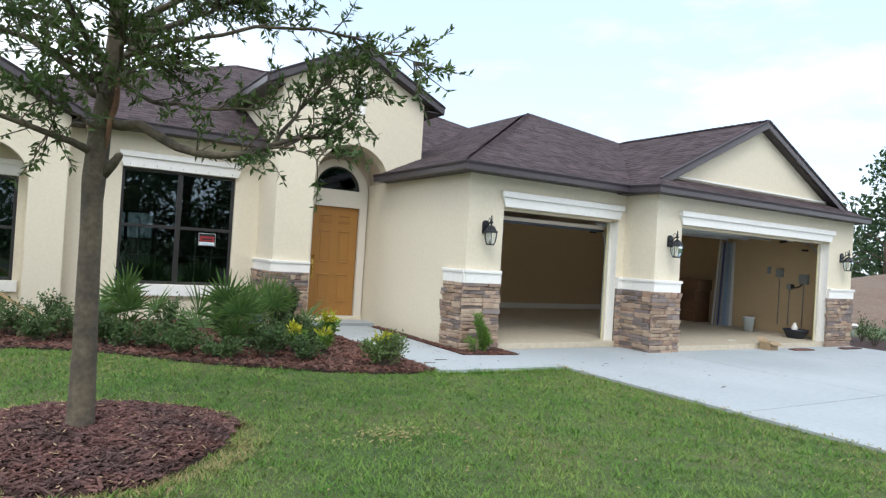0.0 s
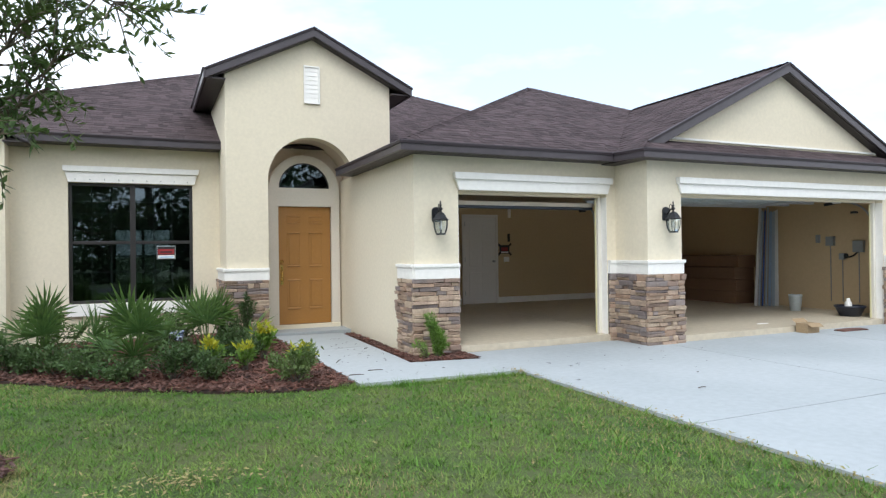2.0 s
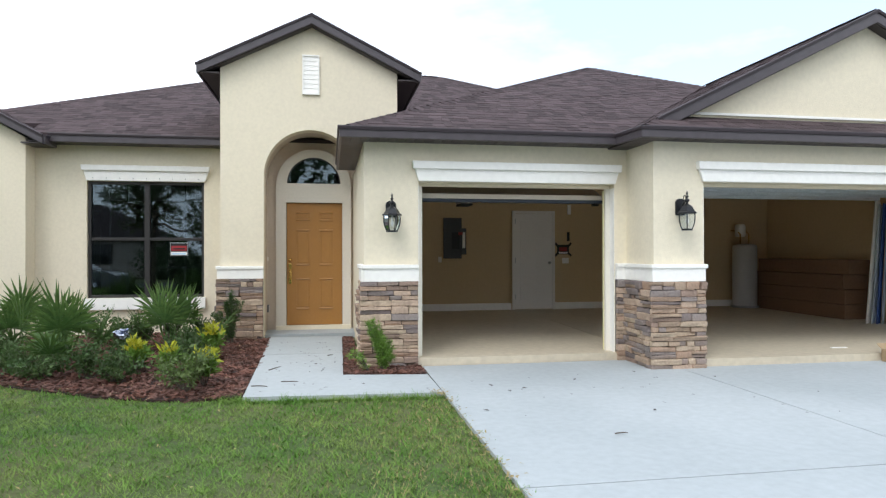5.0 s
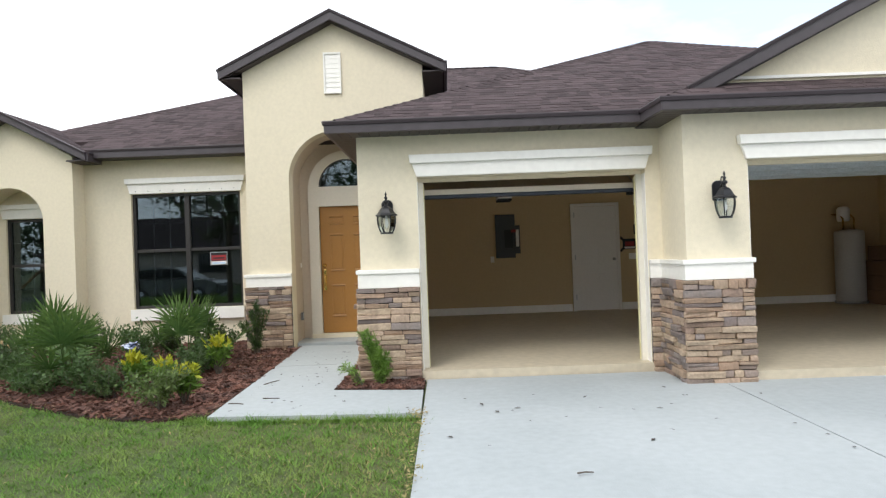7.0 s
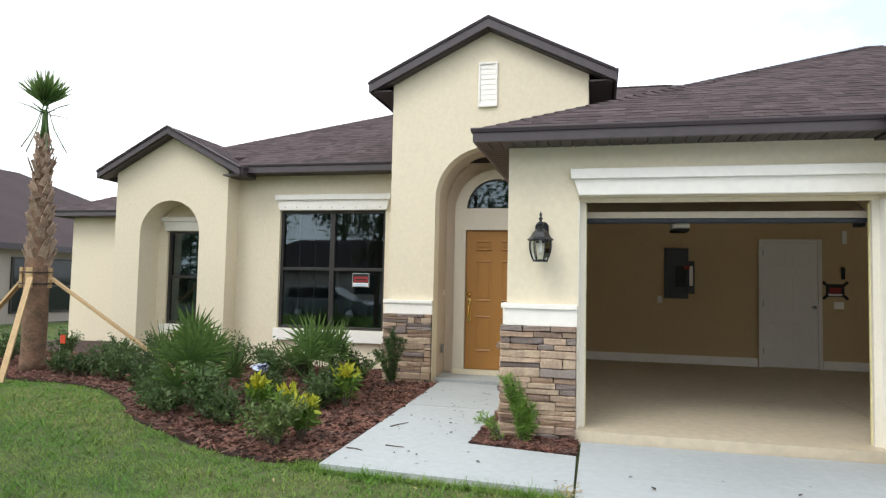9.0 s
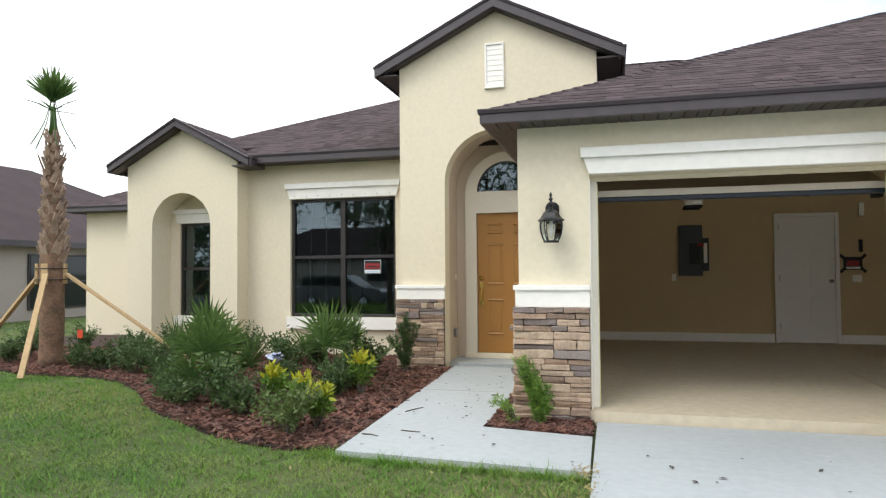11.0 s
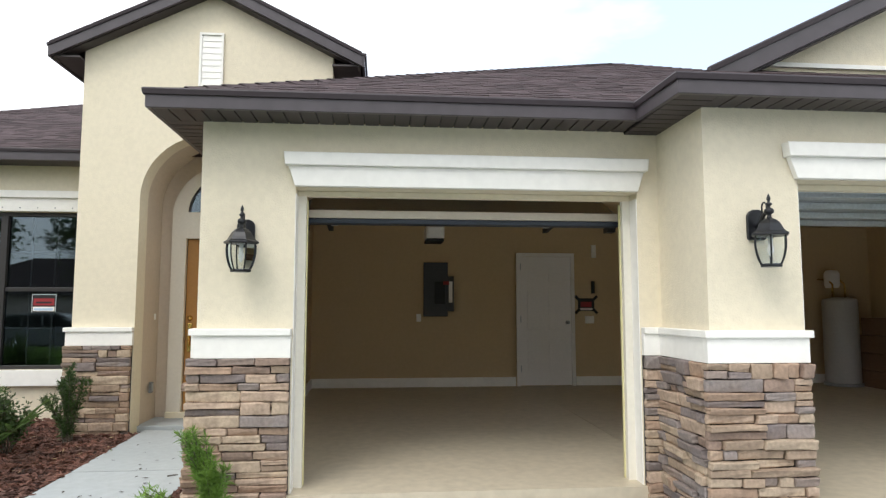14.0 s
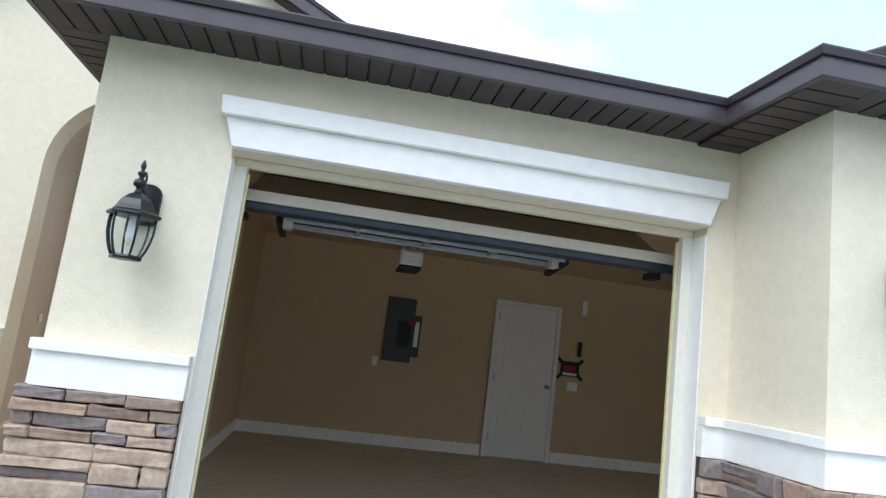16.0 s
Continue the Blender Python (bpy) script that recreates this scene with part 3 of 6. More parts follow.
roof_plane([(-1.33, 13.0, 3.12), (-1.33, 11.32, 3.12), (-0.03, 11.32, 3.825), (-0.03, 13.0, 3.825)])
roof_plane([(1.31, 11.32, 3.12), (1.31, 11.7, 3.12), (-0.03, 13.0, 3.825), (-0.03, 11.32, 3.825)])
roof_plane([(-4.57, 13.7, 2.74), (-1.0, 13.7, 2.74), (-1.0, 17.3, 4.4)])
roof_plane([(-4.57, 21, 2.74), (-4.57, 13.7, 2.74), (-1.0, 17.3, 4.4)], False)
ridge_caps((-4.57, 13.7, 2.74), (-1.0, 17.3, 4.4))
tagged(raw("shingles", SHINGLE_V, SHINGLE_F, "shingle", house, "overlapping dark brown asphalt shingle tabs"), kind="stuff")


M["drip"] = material("dark_brown_drip_metal", (0.034, 0.024, 0.029), 0.5, vary=0.12, coarse=3, fine=20)


def fascia(p, q, high=0.118, thick=0.03, m0=0, m1=0):
    """A metal-wrapped board under a roof edge, from p to q along the top, with a drip edge; m0, m1 mitre its ends (1 outer corner, -1 inner)."""
    p, q = Vector(p), Vector(q)
    d = (q - p).normalized()
    out = Vector((d.y, -d.x, 0)).normalized()

    def strip(profile):
        b = bmesh.new()
        lo = [b.verts.new(p + out * s - d * s * m0 + Vector((0, 0, z))) for s, z in profile]
        hi = [b.verts.new(q + out * s + d * s * m1 + Vector((0, 0, z))) for s, z in profile]
        b.faces.new(lo), b.faces.new(hi[::-1])
        for i in range(len(profile)):
            j = (i + 1) % len(profile)
            b.faces.new((lo[i], hi[i], hi[j], lo[j]))
        bmesh.ops.recalc_face_normals(b, faces=b.faces[:])
        return b

    board = part("fascia", strip([(0, -high), (thick - 0.004, -high), (thick, -high + 0.004), (thick, -0.016), (0, -0.016)]), "fascia", house)
    # dark metal drip edge and starter shingles over the board
    part("drip_edge", strip([(0, -0.016), (thick + 0.004, -0.034), (thick + 0.014, -0.032), (thick + 0.020, 0.0), (thick + 0.014, 0.010), (0, 0.012)]), "drip", board, "dark brown metal drip edge")
    return board


fascia((X1, 7.79, E1), (EX, 7.79, E1), m0=1, m1=-1)
fascia((X1, 10.79, E1), (X1, 7.79, E1), m1=1)
fascia((EX, 7.79, E1), (EX, EY, E2), m0=-1, m1=1)
fascia((EX, EY, E2), (FX, EY, E2), m0=1, m1=1)
fascia((FX, EY, E2), (FX, 7.79, E2), m0=1)
fascia((15.71, 7.79, E1), (15.71, 20, E1))
fascia((EX + 0.34, 7.47, gz(0.34)), (GX, 7.47, gz(3.24)), 0.15)
fascia((GX, 7.47, gz(3.24)), (FX - 0.34, 7.47, gz(0.34)), 0.15)
fascia((1.31, 11.5, EM), (3.98, 11.5, EM), 0.13)
fascia((3.69, 10.65, TE), (5.345, 10.65, TZ), 0.15)
fascia((5.345, 10.65, TZ), (7.0, 10.65, TE), 0.15)
fascia((3.69, 13.7, TE), (3.69, 10.65, TE), 0.15)
fascia((7.0, 10.65, TE), (7.0, 13.7, TE), 0.15)
fascia((-1.33, 11.32, 3.12), (-0.03, 11.32, 3.825), 0.13)
fascia((-0.03, 11.32, 3.825), (1.31, 11.32, 3.12), 0.13)
fascia((1.31, 11.32, 3.12), (1.31, 11.75, 3.12), 0.13)
fascia((-1.33, 13.0, 3.12), (-1.33, 11.32, 3.12), 0.13)
fascia((-4.57, 13.7, 2.74), (-1.1, 13.7, 2.74), m0=1)
fascia((-4.57, 21, 2.74), (-4.57, 13.7, 2.74), m1=1)
# stucco stop under the gable
boxes("gable_trim", "white", house, (9.66, 14.82, 7.592, 7.622, 2.955, 2.985))


def soffit_run(x0, x1, y0, y1, z, across):
    """Grooved soffit boards, laid across the overhang, one board each."""
    n = max(1, round(((x1 - x0) if across == "x" else (y1 - y0)) / 0.105))
    b = bmesh.new()
    if across == "x":
        w = (x1 - x0) / n
        box(b, 0.006, w - 0.006, 0, y1 - y0, 0, 0.012)
    else:
        w = (y1 - y0) / n
        box(b, 0, x1 - x0, 0.006, w - 0.006, 0, 0.012)
    first = part("soffit_board", b, "soffit", soffit, loc=(x0, y0, z))
    for i in range(1, n):
        ob = new("soffit_board", first.data)
        ob.parent = soffit
        ob.location = (x0 + (i * w if across == "x" else 0), y0 + (i * w if across == "y" else 0), z)
    c = bmesh.new()
    box(c, x0, x1, y0, y1, z + 0.012, z + 0.02)
    part("backing", c, "black", soffit)


soffit = boxes("soffit", "soffit", house, (X1, 6.005, 8.07, 8.09, 2.606, 2.610), label="dark brown vented soffit")
soffit_run(X1 - 0.002, EX, 7.788, 8.07, 2.604, "x")
soffit_run(X1 - 0.002, 6.005, 8.072, 10.79, 2.605, "y")
soffit_run(EX - 0.002, 9.245, EY - 0.002, 8.07, 2.584, "y")
soffit_run(9.245, FX, EY - 0.002, G2, 2.586, "x")
soffit_run(15.35, 15.68, G2, 14.0, 2.587, "y")
for d in ((1.0, 3.98, 11.52, 11.83, 3.055, 3.075), (3.71, 3.98, 10.67, 13.7, 4.01, 4.03), (6.67, 6.98, 10.67, 13.7, 4.01, 4.03), (-4.55, -1.1, 13.72, 14.0, 2.615, 2.63), (0.99, 1.29, 11.33, 11.8, 2.995, 3.015)):
    boxes("eave_soffit", "soffit", house, d)
# raking undersides of the small gable overhangs
for x0, z0, x1, z1, y0, y1 in ((3.71, TE - 0.14, 5.345, TZ - 0.14, 10.66, TW), (5.345, TZ - 0.14, 6.98, TE - 0.14, 10.66, TW), (-1.31, 3.0, -0.03, 3.70, 11.33, LG),
                               (-0.03, 3.70, 1.29, 3.0, 11.33, LG), (EX + 0.36, gz(0.34) - 0.14, GX, gz(3.24) - 0.14, 7.48, 7.62), (GX, gz(3.24) - 0.14, FX - 0.36, gz(0.34) - 0.14, 7.48, 7.62)):
    b = bmesh.new()
    slab(b, [(x0, y0, z0), (x1, y0, z1), (x1, y1, z1), (x0, y1, z0)], 0.015)
    part("rake_soffit", b, "soffit", house)


M["cardboard"] = material("tan_cardboard", (0.36, 0.26, 0.15), 0.85, vary=0.08)
M["deep_blue"] = material("deep_blue_sheet", (0.07, 0.14, 0.42), 0.45, vary=0.08)
M["pale_sheet"] = material("pale_grey_sheet", (0.58, 0.64, 0.66), 0.4, metal=0.1, vary=0.08)
M["box_grey"] = material("light_grey_box_enamel", (0.27, 0.29, 0.29), 0.5, vary=0.06)
M["grey_enamel"] = material("mid_grey_enamel", (0.16, 0.165, 0.17), 0.45, vary=0.08)
M["surround"] = material("primed_door_surround", (0.70, 0.645, 0.55), 0.6, vary=0.03)


# ---- white trim ----
def header(x0, x1, y, top, step, bottom, inset=0.075):
    b = bmesh.new()
    prism(b, [(x0 + inset, bottom), (x1 - inset, bottom), (x1 - 0.028, step), (x0 + 0.028, step)], "y", y - 0.045, y - 0.002)
    prism(b, [(x0 + 0.01, step), (x1 - 0.01, step), (x1, top), (x0, top)], "y", y - 0.08, y - 0.002)
    bmesh.ops.bevel(b, geom=b.edges[:], offset=0.004, segments=1, affect="EDGES")
    return part("header_trim", b, "white", house, "white stepped header moulding")


def nails(x0, x1, y, z, n):
    """Nail heads showing through the paint."""
    for i in range(n):
        c = bmesh.new()
        lathe(c, [(0, 0), (0.008, 0.0), (0.007, 0.002), (0, 0.003)], 7)
        bmesh.ops.transform(c, matrix=pose(x0 + (x1 - x0) * i / (n - 1), y, z, 90, 0, 0), verts=c.verts[:])
        part("nail_head", c, "grey_enamel", house, "small grey nail head")


nails(1.86, 3.48, WW - 0.0455, 2.53, 9)
header(6.565, 9.155, G1, 2.39, 2.30, 2.157)
header(9.765, 14.52, G2, 2.36, 2.27, 2.132)
header(1.685, 3.66, WW, 2.738, 2.65, 2.487)
header(-0.53, 0.46, 11.98, 2.40, 2.32, 2.162)
boxes("window_sill", "white", house, (1.725, 3.59, WW - 0.075, WW - 0.002, 0.40, 0.585), bevel=0.006)
boxes("window_sill", "white", house, (-0.50, 0.43, 11.98 - 0.06, 11.978, 0.40, 0.57), bevel=0.006)


def band(*runs, z0, z1):
    """White water-table board with a cap, over the stone; runs are boxes in plan."""
    for x0, x1, y0, y1, cap in runs:
        b = bmesh.new()
        box(b, x0, x1, y0, y1, z0, z1 - 0.045, 0.003)
        box(b, x0 - cap[0], x1 + cap[1], y0 - cap[2], y1 + cap[3], z1 - 0.045, z1, 0.006)
        part("band_trim", b, "white", house, "white capped trim band")


band((3.94, 4.62, TW - 0.05, TW - 0.002, (0.02, 0.0, 0.02, 0)), (3.94, 3.978, TW - 0.002, WW - 0.01, (0.02, 0, 0, 0)), z0=0.925, z1=1.115)
band((6.0, 6.635, G1 - 0.05, G1 - 0.002, (0.02, 0.0, 0.02, 0)), (5.97, 6.003, G1 - 0.002, 8.62, (0.02, 0, 0, 0.01)), z0=0.985, z1=1.18)
band((9.205, 9.862, G2 - 0.05, G2 - 0.002, (0.02, 0.02, 0.02, 0)), (9.205, 9.243, G2 - 0.002, G1 - 0.052, (0.02, 0, 0, 0)), (9.09, 9.243, G1 - 0.05, G1 - 0.002, (0, 0.0, 0.02, 0)), z0=0.985, z1=1.182)
band((14.445, 15.385, G2 - 0.05, G2 - 0.002, (0.0, 0.02, 0.02, 0)), z0=0.985, z1=1.185)


# ---- garage door frames ----
def jamb(x0, x1, y, top, w=0.06):
    for d in ((x0, x0 + w, y, y + 0.05, 0.0, top - 0.04), (x1 - w, x1, y, y + 0.05, 0.0, top - 0.04)):
        boxes("door_jamb", "jamb_paint", house, d, bevel=0.003, label="cream painted garage door jamb")
    for d in ((x0 - 0.004, x0 + 0.004, y - 0.126, y - 0.002, 0.0, top - 0.04), (x1 - 0.004, x1 + 0.004, y - 0.126, y - 0.002, 0.0, top - 0.04)):
        boxes("reveal_board", "white", house, d, label="white painted reveal board")
    boxes("door_head", "stucco", house, (x0, x1, y, y + 0.05, top - 0.04, top), bevel=0.003)
    for x in (x0 + w, x1 - w):
        boxes("door_stop", "stop", house, (x - 0.008, x + 0.008, y + 0.05, y + 0.07, 0.09, top - 0.06), label="pale yellow vinyl door stop")


M["jamb_paint"] = material("cream_jamb_paint", (0.76, 0.72, 0.62), 0.55, vary=0.03)
M["stop"] = material("yellowed_vinyl", (0.72, 0.66, 0.36), 0.5, vary=0.05)
M["bright_steel"] = material("bright_galvanised_steel", (0.62, 0.66, 0.69), 0.35, metal=0.6, vary=0.1, coarse=8, fine=50)
M["seal"] = material("blue_black_rubber", (0.022, 0.030, 0.045), 0.45, vary=0.1)
# galvanised door back; its dark reflection underneath is put into the colour
M["door_inner"] = material("shaded_door_back", (0.13, 0.135, 0.14), 0.5, metal=0.3, vary=0.1)
M["door_face"] = material("almond_door_paint", (0.55, 0.49, 0.40), 0.5, vary=0.04)
jamb(6.642, 9.083, G1 + 0.13, 2.153)
jamb(9.867, 14.438, G2 + 0.13, 2.128)


# ---- overhead doors, raised ----
def overhead_door(x0, x1, y, low, high, reach, sections, tilt, inner, rows, ladder=None, lip=True):
    d = thing("garage_door", (0, 0, 0), "raised sectional garage door with galvanised struts", "garage door", "overhead garage doors")
    if lip:
        # bottom section, leaning back from the opening
        b = bmesh.new()
        prism(b, [(y, low), (y + 0.045, low), (y + tilt + 0.045, high), (y + tilt, high + 0.02)], "x", x0, x1)
        sec = part("section", b, "door_face", d)
        for i in range(max(3, round((x1 - x0) / 0.75))):
            w = (x1 - x0) / max(3, round((x1 - x0) / 0.75))
            e = bmesh.new()
            f = lambda s: y + tilt * s - 0.012
            prism(e, [(f(0.22), low + (high - low) * 0.22), (f(0.22) + 0.014, low + (high - low) * 0.22), (f(0.85) + 0.014, low + (high - low) * 0.85), (f(0.85), low + (high - low) * 0.85)], "x",
                  x0 + i * w + 0.08, x0 + (i + 1) * w - 0.08)
            part("embossed_panel", e, "door_face", sec)
        boxes("bottom_lip", "door_face", d, (x0, x1, y - 0.03, y + 0.02, low, low + 0.06), bevel=0.006)
        boxes("rubber_seal", "seal", d, (x0, x1, y - 0.015, y + 0.10, low - 0.04, low), bevel=0.012, label="black rubber bottom seal")
    # overhead sections
    w = reach / sections
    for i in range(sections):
        boxes("section", inner, d, (x0, x1, y + tilt + 0.02 + i * w, y + tilt + 0.01 + (i + 1) * w, high, high + 0.035), bevel=0.005, label="grey inner face of a door section")
    for k in range(rows):
        ys = y + tilt + reach - k * w
        boxes("strut", "bright_steel", d, (x0 + 0.02, x1 - 0.02, ys - 0.10, ys - 0.03, high - 0.055, high - 0.002), bevel=0.006, label="galvanised strut")
    if ladder:
        # stiffened frame under the second section, with end caps and track hangers
        a0, a1, ya, yb = ladder
        for ys in (ya, (ya + yb) / 2 - 0.08, yb):
            boxes("frame_rail", "bright_steel", d, (a0, a1, ys - 0.012, ys + 0.012, high - 0.058, high - 0.018), bevel=0.004, label="bright galvanised rail")
        for k in range(1, 4):
            x = a0 + (a1 - a0) * k / 4
            boxes("stile", "bright_steel", d, (x - 0.02, x + 0.02, ya + 0.014, yb - 0.014, high - 0.052, high - 0.004), bevel=0.004, label="galvanised stile")
        for x in (a0, a1):
            boxes("end_cap", "white_door", d, (x - 0.035, x + 0.035, yb - 0.10, yb + 0.02, high - 0.075, high - 0.002), bevel=0.004, label="white end hinge cap")
        for x, s_ in ((a0 - 0.075, 1), (a1 + 0.06, -1)):
            b = bmesh.new()
            slab(b, [(x, yb - 0.25, high - 0.01), (x + 0.03 * s_, yb - 0.25, high - 0.01), (x + 0.05 * s_, yb + 0.22, high - 0.06), (x, yb + 0.22, high - 0.06)], 0.045)
            part("track_bracket", b, "black", d, "dark angle-iron bracket")
        for x in (x0 - 0.03, x1 + 0.03):
            b = bmesh.new()
            tube(b, bend([(x, y - 0.03, 0.10), (x, y - 0.03, 1.0), (x, y - 0.03, 1.72), (x, y + 0.08, 1.98), (x, y + 0.32, 2.12), (x, y + 0.6, high - 0.03)], 16), 0.018, 6)
            part("track", b, "steel", d, "galvanised curved door track")
            boxes("track_clip", "black", d, (x - 0.05, x + 0.02, y + 0.22, y + 0.32, 1.93, 1.97), bevel=0.004)
    for k in range(4 if not ladder else 0):
        x = x0 + 0.10 + (x1 - x0 - 0.20) * k / 3
        boxes("strut_bracket", "steel", d, (x - 0.025, x + 0.025, y + tilt + reach - 0.115, y + tilt + reach - 0.10, high - 0.065, high - 0.002), bevel=0.004)
    for x in (x0 + 0.02, x1 - 0.02):
        b = bmesh.new()
        tube(b, [(x, y + 0.30, high + 0.01), (x, y + 0.5, high + 0.03), (x, y + 0.7, high + 0.03), (x, y + tilt + reach, high + 0.03)], 0.02, 6)
        part("track", b, "steel", d, "galvanised door track")
        boxes("hanger", "steel", d, (x - 0.02, x + 0.02, y + tilt + reach - 0.3, y + tilt + reach - 0.26, high, 2.62), label="angle-iron track hanger")
    return d


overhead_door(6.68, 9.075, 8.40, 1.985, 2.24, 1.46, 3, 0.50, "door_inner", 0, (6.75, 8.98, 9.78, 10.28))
overhead_door(9.90, 14.40, 7.60, 2.04, 2.20, 2.1, 4, 0.06, "steel", 4, (9.99, 14.31, 7.76, 8.16), lip=False)

# ---- vent, windows, door ----
b = bmesh.new()
for d in ((5.200, 5.225, TW - 0.035, TW - 0.002, 3.765, 4.38), (5.435, 5.46, TW - 0.035, TW - 0.002, 3.765, 4.38), (5.225, 5.435, TW - 0.035, TW - 0.002, 3.765, 3.79), (5.225, 5.435, TW - 0.035, TW - 0.002, 4.355, 4.38)):
    box(b, *d)
vent = part("gable_vent", b, "white", house, "white louvred gable vent")
b = bmesh.new()
prism(b, [(-0.020, 0.0), (-0.008, 0.0), (-0.002, 0.076), (-0.013, 0.076)], "x", 5.226, 5.434)
first = part("slat", b, "white", vent, loc=(0, TW - 0.002, 3.792))
for i in range(1, 8):
    ob = new("slat", first.data)
    ob.parent, ob.location = vent, (0, TW - 0.002, 3.792 + i * 0.0705)
boxes("backing", "white", vent, (5.215, 5.445, TW - 0.004, TW - 0.001, 3.78, 4.37))


def window(x0, x1, z0, z1, y, sashes, grid=(3, 2), label="dark bronze window reflecting sky and trees"):
    w = new("window")
    w.parent = house
    tagged(w, label)
    f = 0.045
    for d in ((x0, x0 + f, y, y + 0.07, z0, z1), (x1 - f, x1, y, y + 0.07, z0, z1), (x0 + f, x1 - f, y, y + 0.07, z0, z0 + f), (x0 + f, x1 - f, y, y + 0.07, z1 - f, z1)):
        boxes("frame", "bronze", w, d, bevel=0.004)
    sw = (x1 - x0) / sashes
    for i in range(1, sashes):
        boxes("mullion", "bronze", w, (x0 + i * sw - 0.04, x0 + i * sw + 0.04, y - 0.006, y + 0.07, z0 + f, z1 - f), bevel=0.004)
    zm = (z0 + z1) / 2 + 0.01
    for i in range(sashes):
        a, c = x0 + i * sw + (f if i == 0 else 0.04), x0 + (i + 1) * sw - (f if i == sashes - 1 else 0.04)
        boxes("meeting_rail", "bronze", w, (a, c, y + 0.012, y + 0.06, zm - 0.025, zm + 0.025), bevel=0.004)
        for lo, hi, dy in ((z0 + f, zm - 0.025, 0.030), (zm + 0.025, z1 - f, 0.045)):
            pane = boxes("pane", "glass", w, (a, c, y + dy, y + dy + 0.004, lo, hi))
            pane.visible_shadow = False
            for k in range(1, grid[0]):
                boxes("muntin", "muntin", w, (a + (c - a) * k / grid[0] - 0.010, a + (c - a) * k / grid[0] + 0.010, y + dy + 0.006, y + dy + 0.014, lo, hi))
            for k in range(1, grid[1]):
                boxes("muntin", "muntin", w, (a, c, y + dy + 0.0065, y + dy + 0.0135, lo + (hi - lo) * k / grid[1] - 0.008, lo + (hi - lo) * k / grid[1] + 0.008))
    return w


M["muntin"] = material("bronze_muntin", (0.15, 0.15, 0.155), 0.45, vary=0.08)
window(1.757, 3.558, 0.587, 2.483, 11.885, 2)
window(-0.428, 0.358, 0.572, 2.158, 12.02, 1, (2, 2))
# far windows of the living room
for x0, x1 in ((2.0, 3.5), (4.2, 5.6)):
    window(x0, x1, 0.5, 2.1, 21.06, 2, (1, 1), "far room window with daylight behind")

sg = thing("window_sign", (3.15, 11.91, 1.375), "red and white sale notice taped inside the window", "sign")
boxes("board", "black", sg, (-0.14, 0.14, -0.004, 0.0, -0.11, 0.11))
for d in ((-0.14, 0.14, 0.104, 0.112), (-0.14, -0.134, -0.11, 0.104), (0.134, 0.14, -0.11, 0.104)):
    boxes("border", "pale_sheet", sg, (d[0], d[1], -0.007, -0.004, d[2], d[3]))
boxes("red_bar", "red_sign", sg, (-0.12, 0.12, -0.008, -0.005, -0.025, 0.06))
boxes("white_bar", "white", sg, (-0.125, 0.125, -0.008, -0.005, -0.095, -0.04))
boxes("blue_bar", "blue_sheet", sg, (-0.11, 0.11, -0.011, -0.0085, -0.085, -0.058))
boxes("black_bar", "black", sg, (-0.09, 0.09, -0.011, -0.0085, 0.0, 0.022))

# front door and its arched surround
fd = new("front_door")
fd.parent = house
tagged(fd, "tan six-panel entry door with brass handle set")
DX0, DX1, DZ0, DZ1, DY = 4.912, 5.818, 0.118, 2.143, 11.60
boxes("leaf", "tan_door", fd, (DX0, DX1, DY, DY + 0.045, DZ0, DZ1), bevel=0.003)
pw = 0.22
for cx in (DX0 + 0.262, DX1 - 0.262):
    for z0, z1 in ((1.86, 1.98), (1.12, 1.69), (0.39, 0.88)):
        b = bmesh.new()
        for z in (z0, z1):
            prism(b, [(DY - 0.020, z - 0.006), (DY + 0.002, z - 0.012), (DY + 0.002, z + 0.016), (DY - 0.006, z + 0.015)], "x", cx - pw / 2, cx + pw / 2)
        for x in (cx - pw / 2, cx + pw / 2):
            box(b, x - 0.008, x + 0.008, DY - 0.004, DY + 0.002, z0 + 0.014, z1 - 0.012, 0.002)
        box(b, cx - pw / 2 + 0.03, cx + pw / 2 - 0.03, DY - 0.010, DY + 0.002, z0 + 0.032, z1 - 0.03, 0.005)
        part("raised_panel", b, "tan_door", fd)
hx = DX0 + 0.055
b = bmesh.new()
lathe(b, [(0.0, 0), (0.032, 0.0), (0.032, 0.012), (0.02, 0.02), (0.018, 0.032), (0.0, 0.034)], 14)
bmesh.ops.transform(b, matrix=pose(hx, DY, 1.20, 90, 0, 0), verts=b.verts[:])
part("deadbolt", b, "brass", fd, "brass deadbolt")
b = bmesh.new()
box(b, hx - 0.026, hx + 0.026, DY - 0.010, DY, 0.80, 1.14, 0.006)
tube(b, [(hx, DY - 0.005, 1.05), (hx, DY - 0.05, 1.04), (hx, DY - 0.058, 0.97), (hx, DY - 0.045, 0.90), (hx, DY - 0.005, 0.87)], [0.010, 0.012, 0.013, 0.011, 0.009], 8)
tube(b, [(hx, DY, 1.085), (hx, DY - 0.035, 1.085)], [0.016, 0.013], 8)
part("handle_set", b, "brass", fd, "brass grip handle")
SX = 5.355
outer = [(4.742, 0.05), (DX0 - 0.006, 0.05), (DX0 - 0.006, DZ1 + 0.006), (DX1 + 0.006, DZ1 + 0.006), (DX1 + 0.006, 0.05), (5.968, 0.05)]
b = bmesh.new()
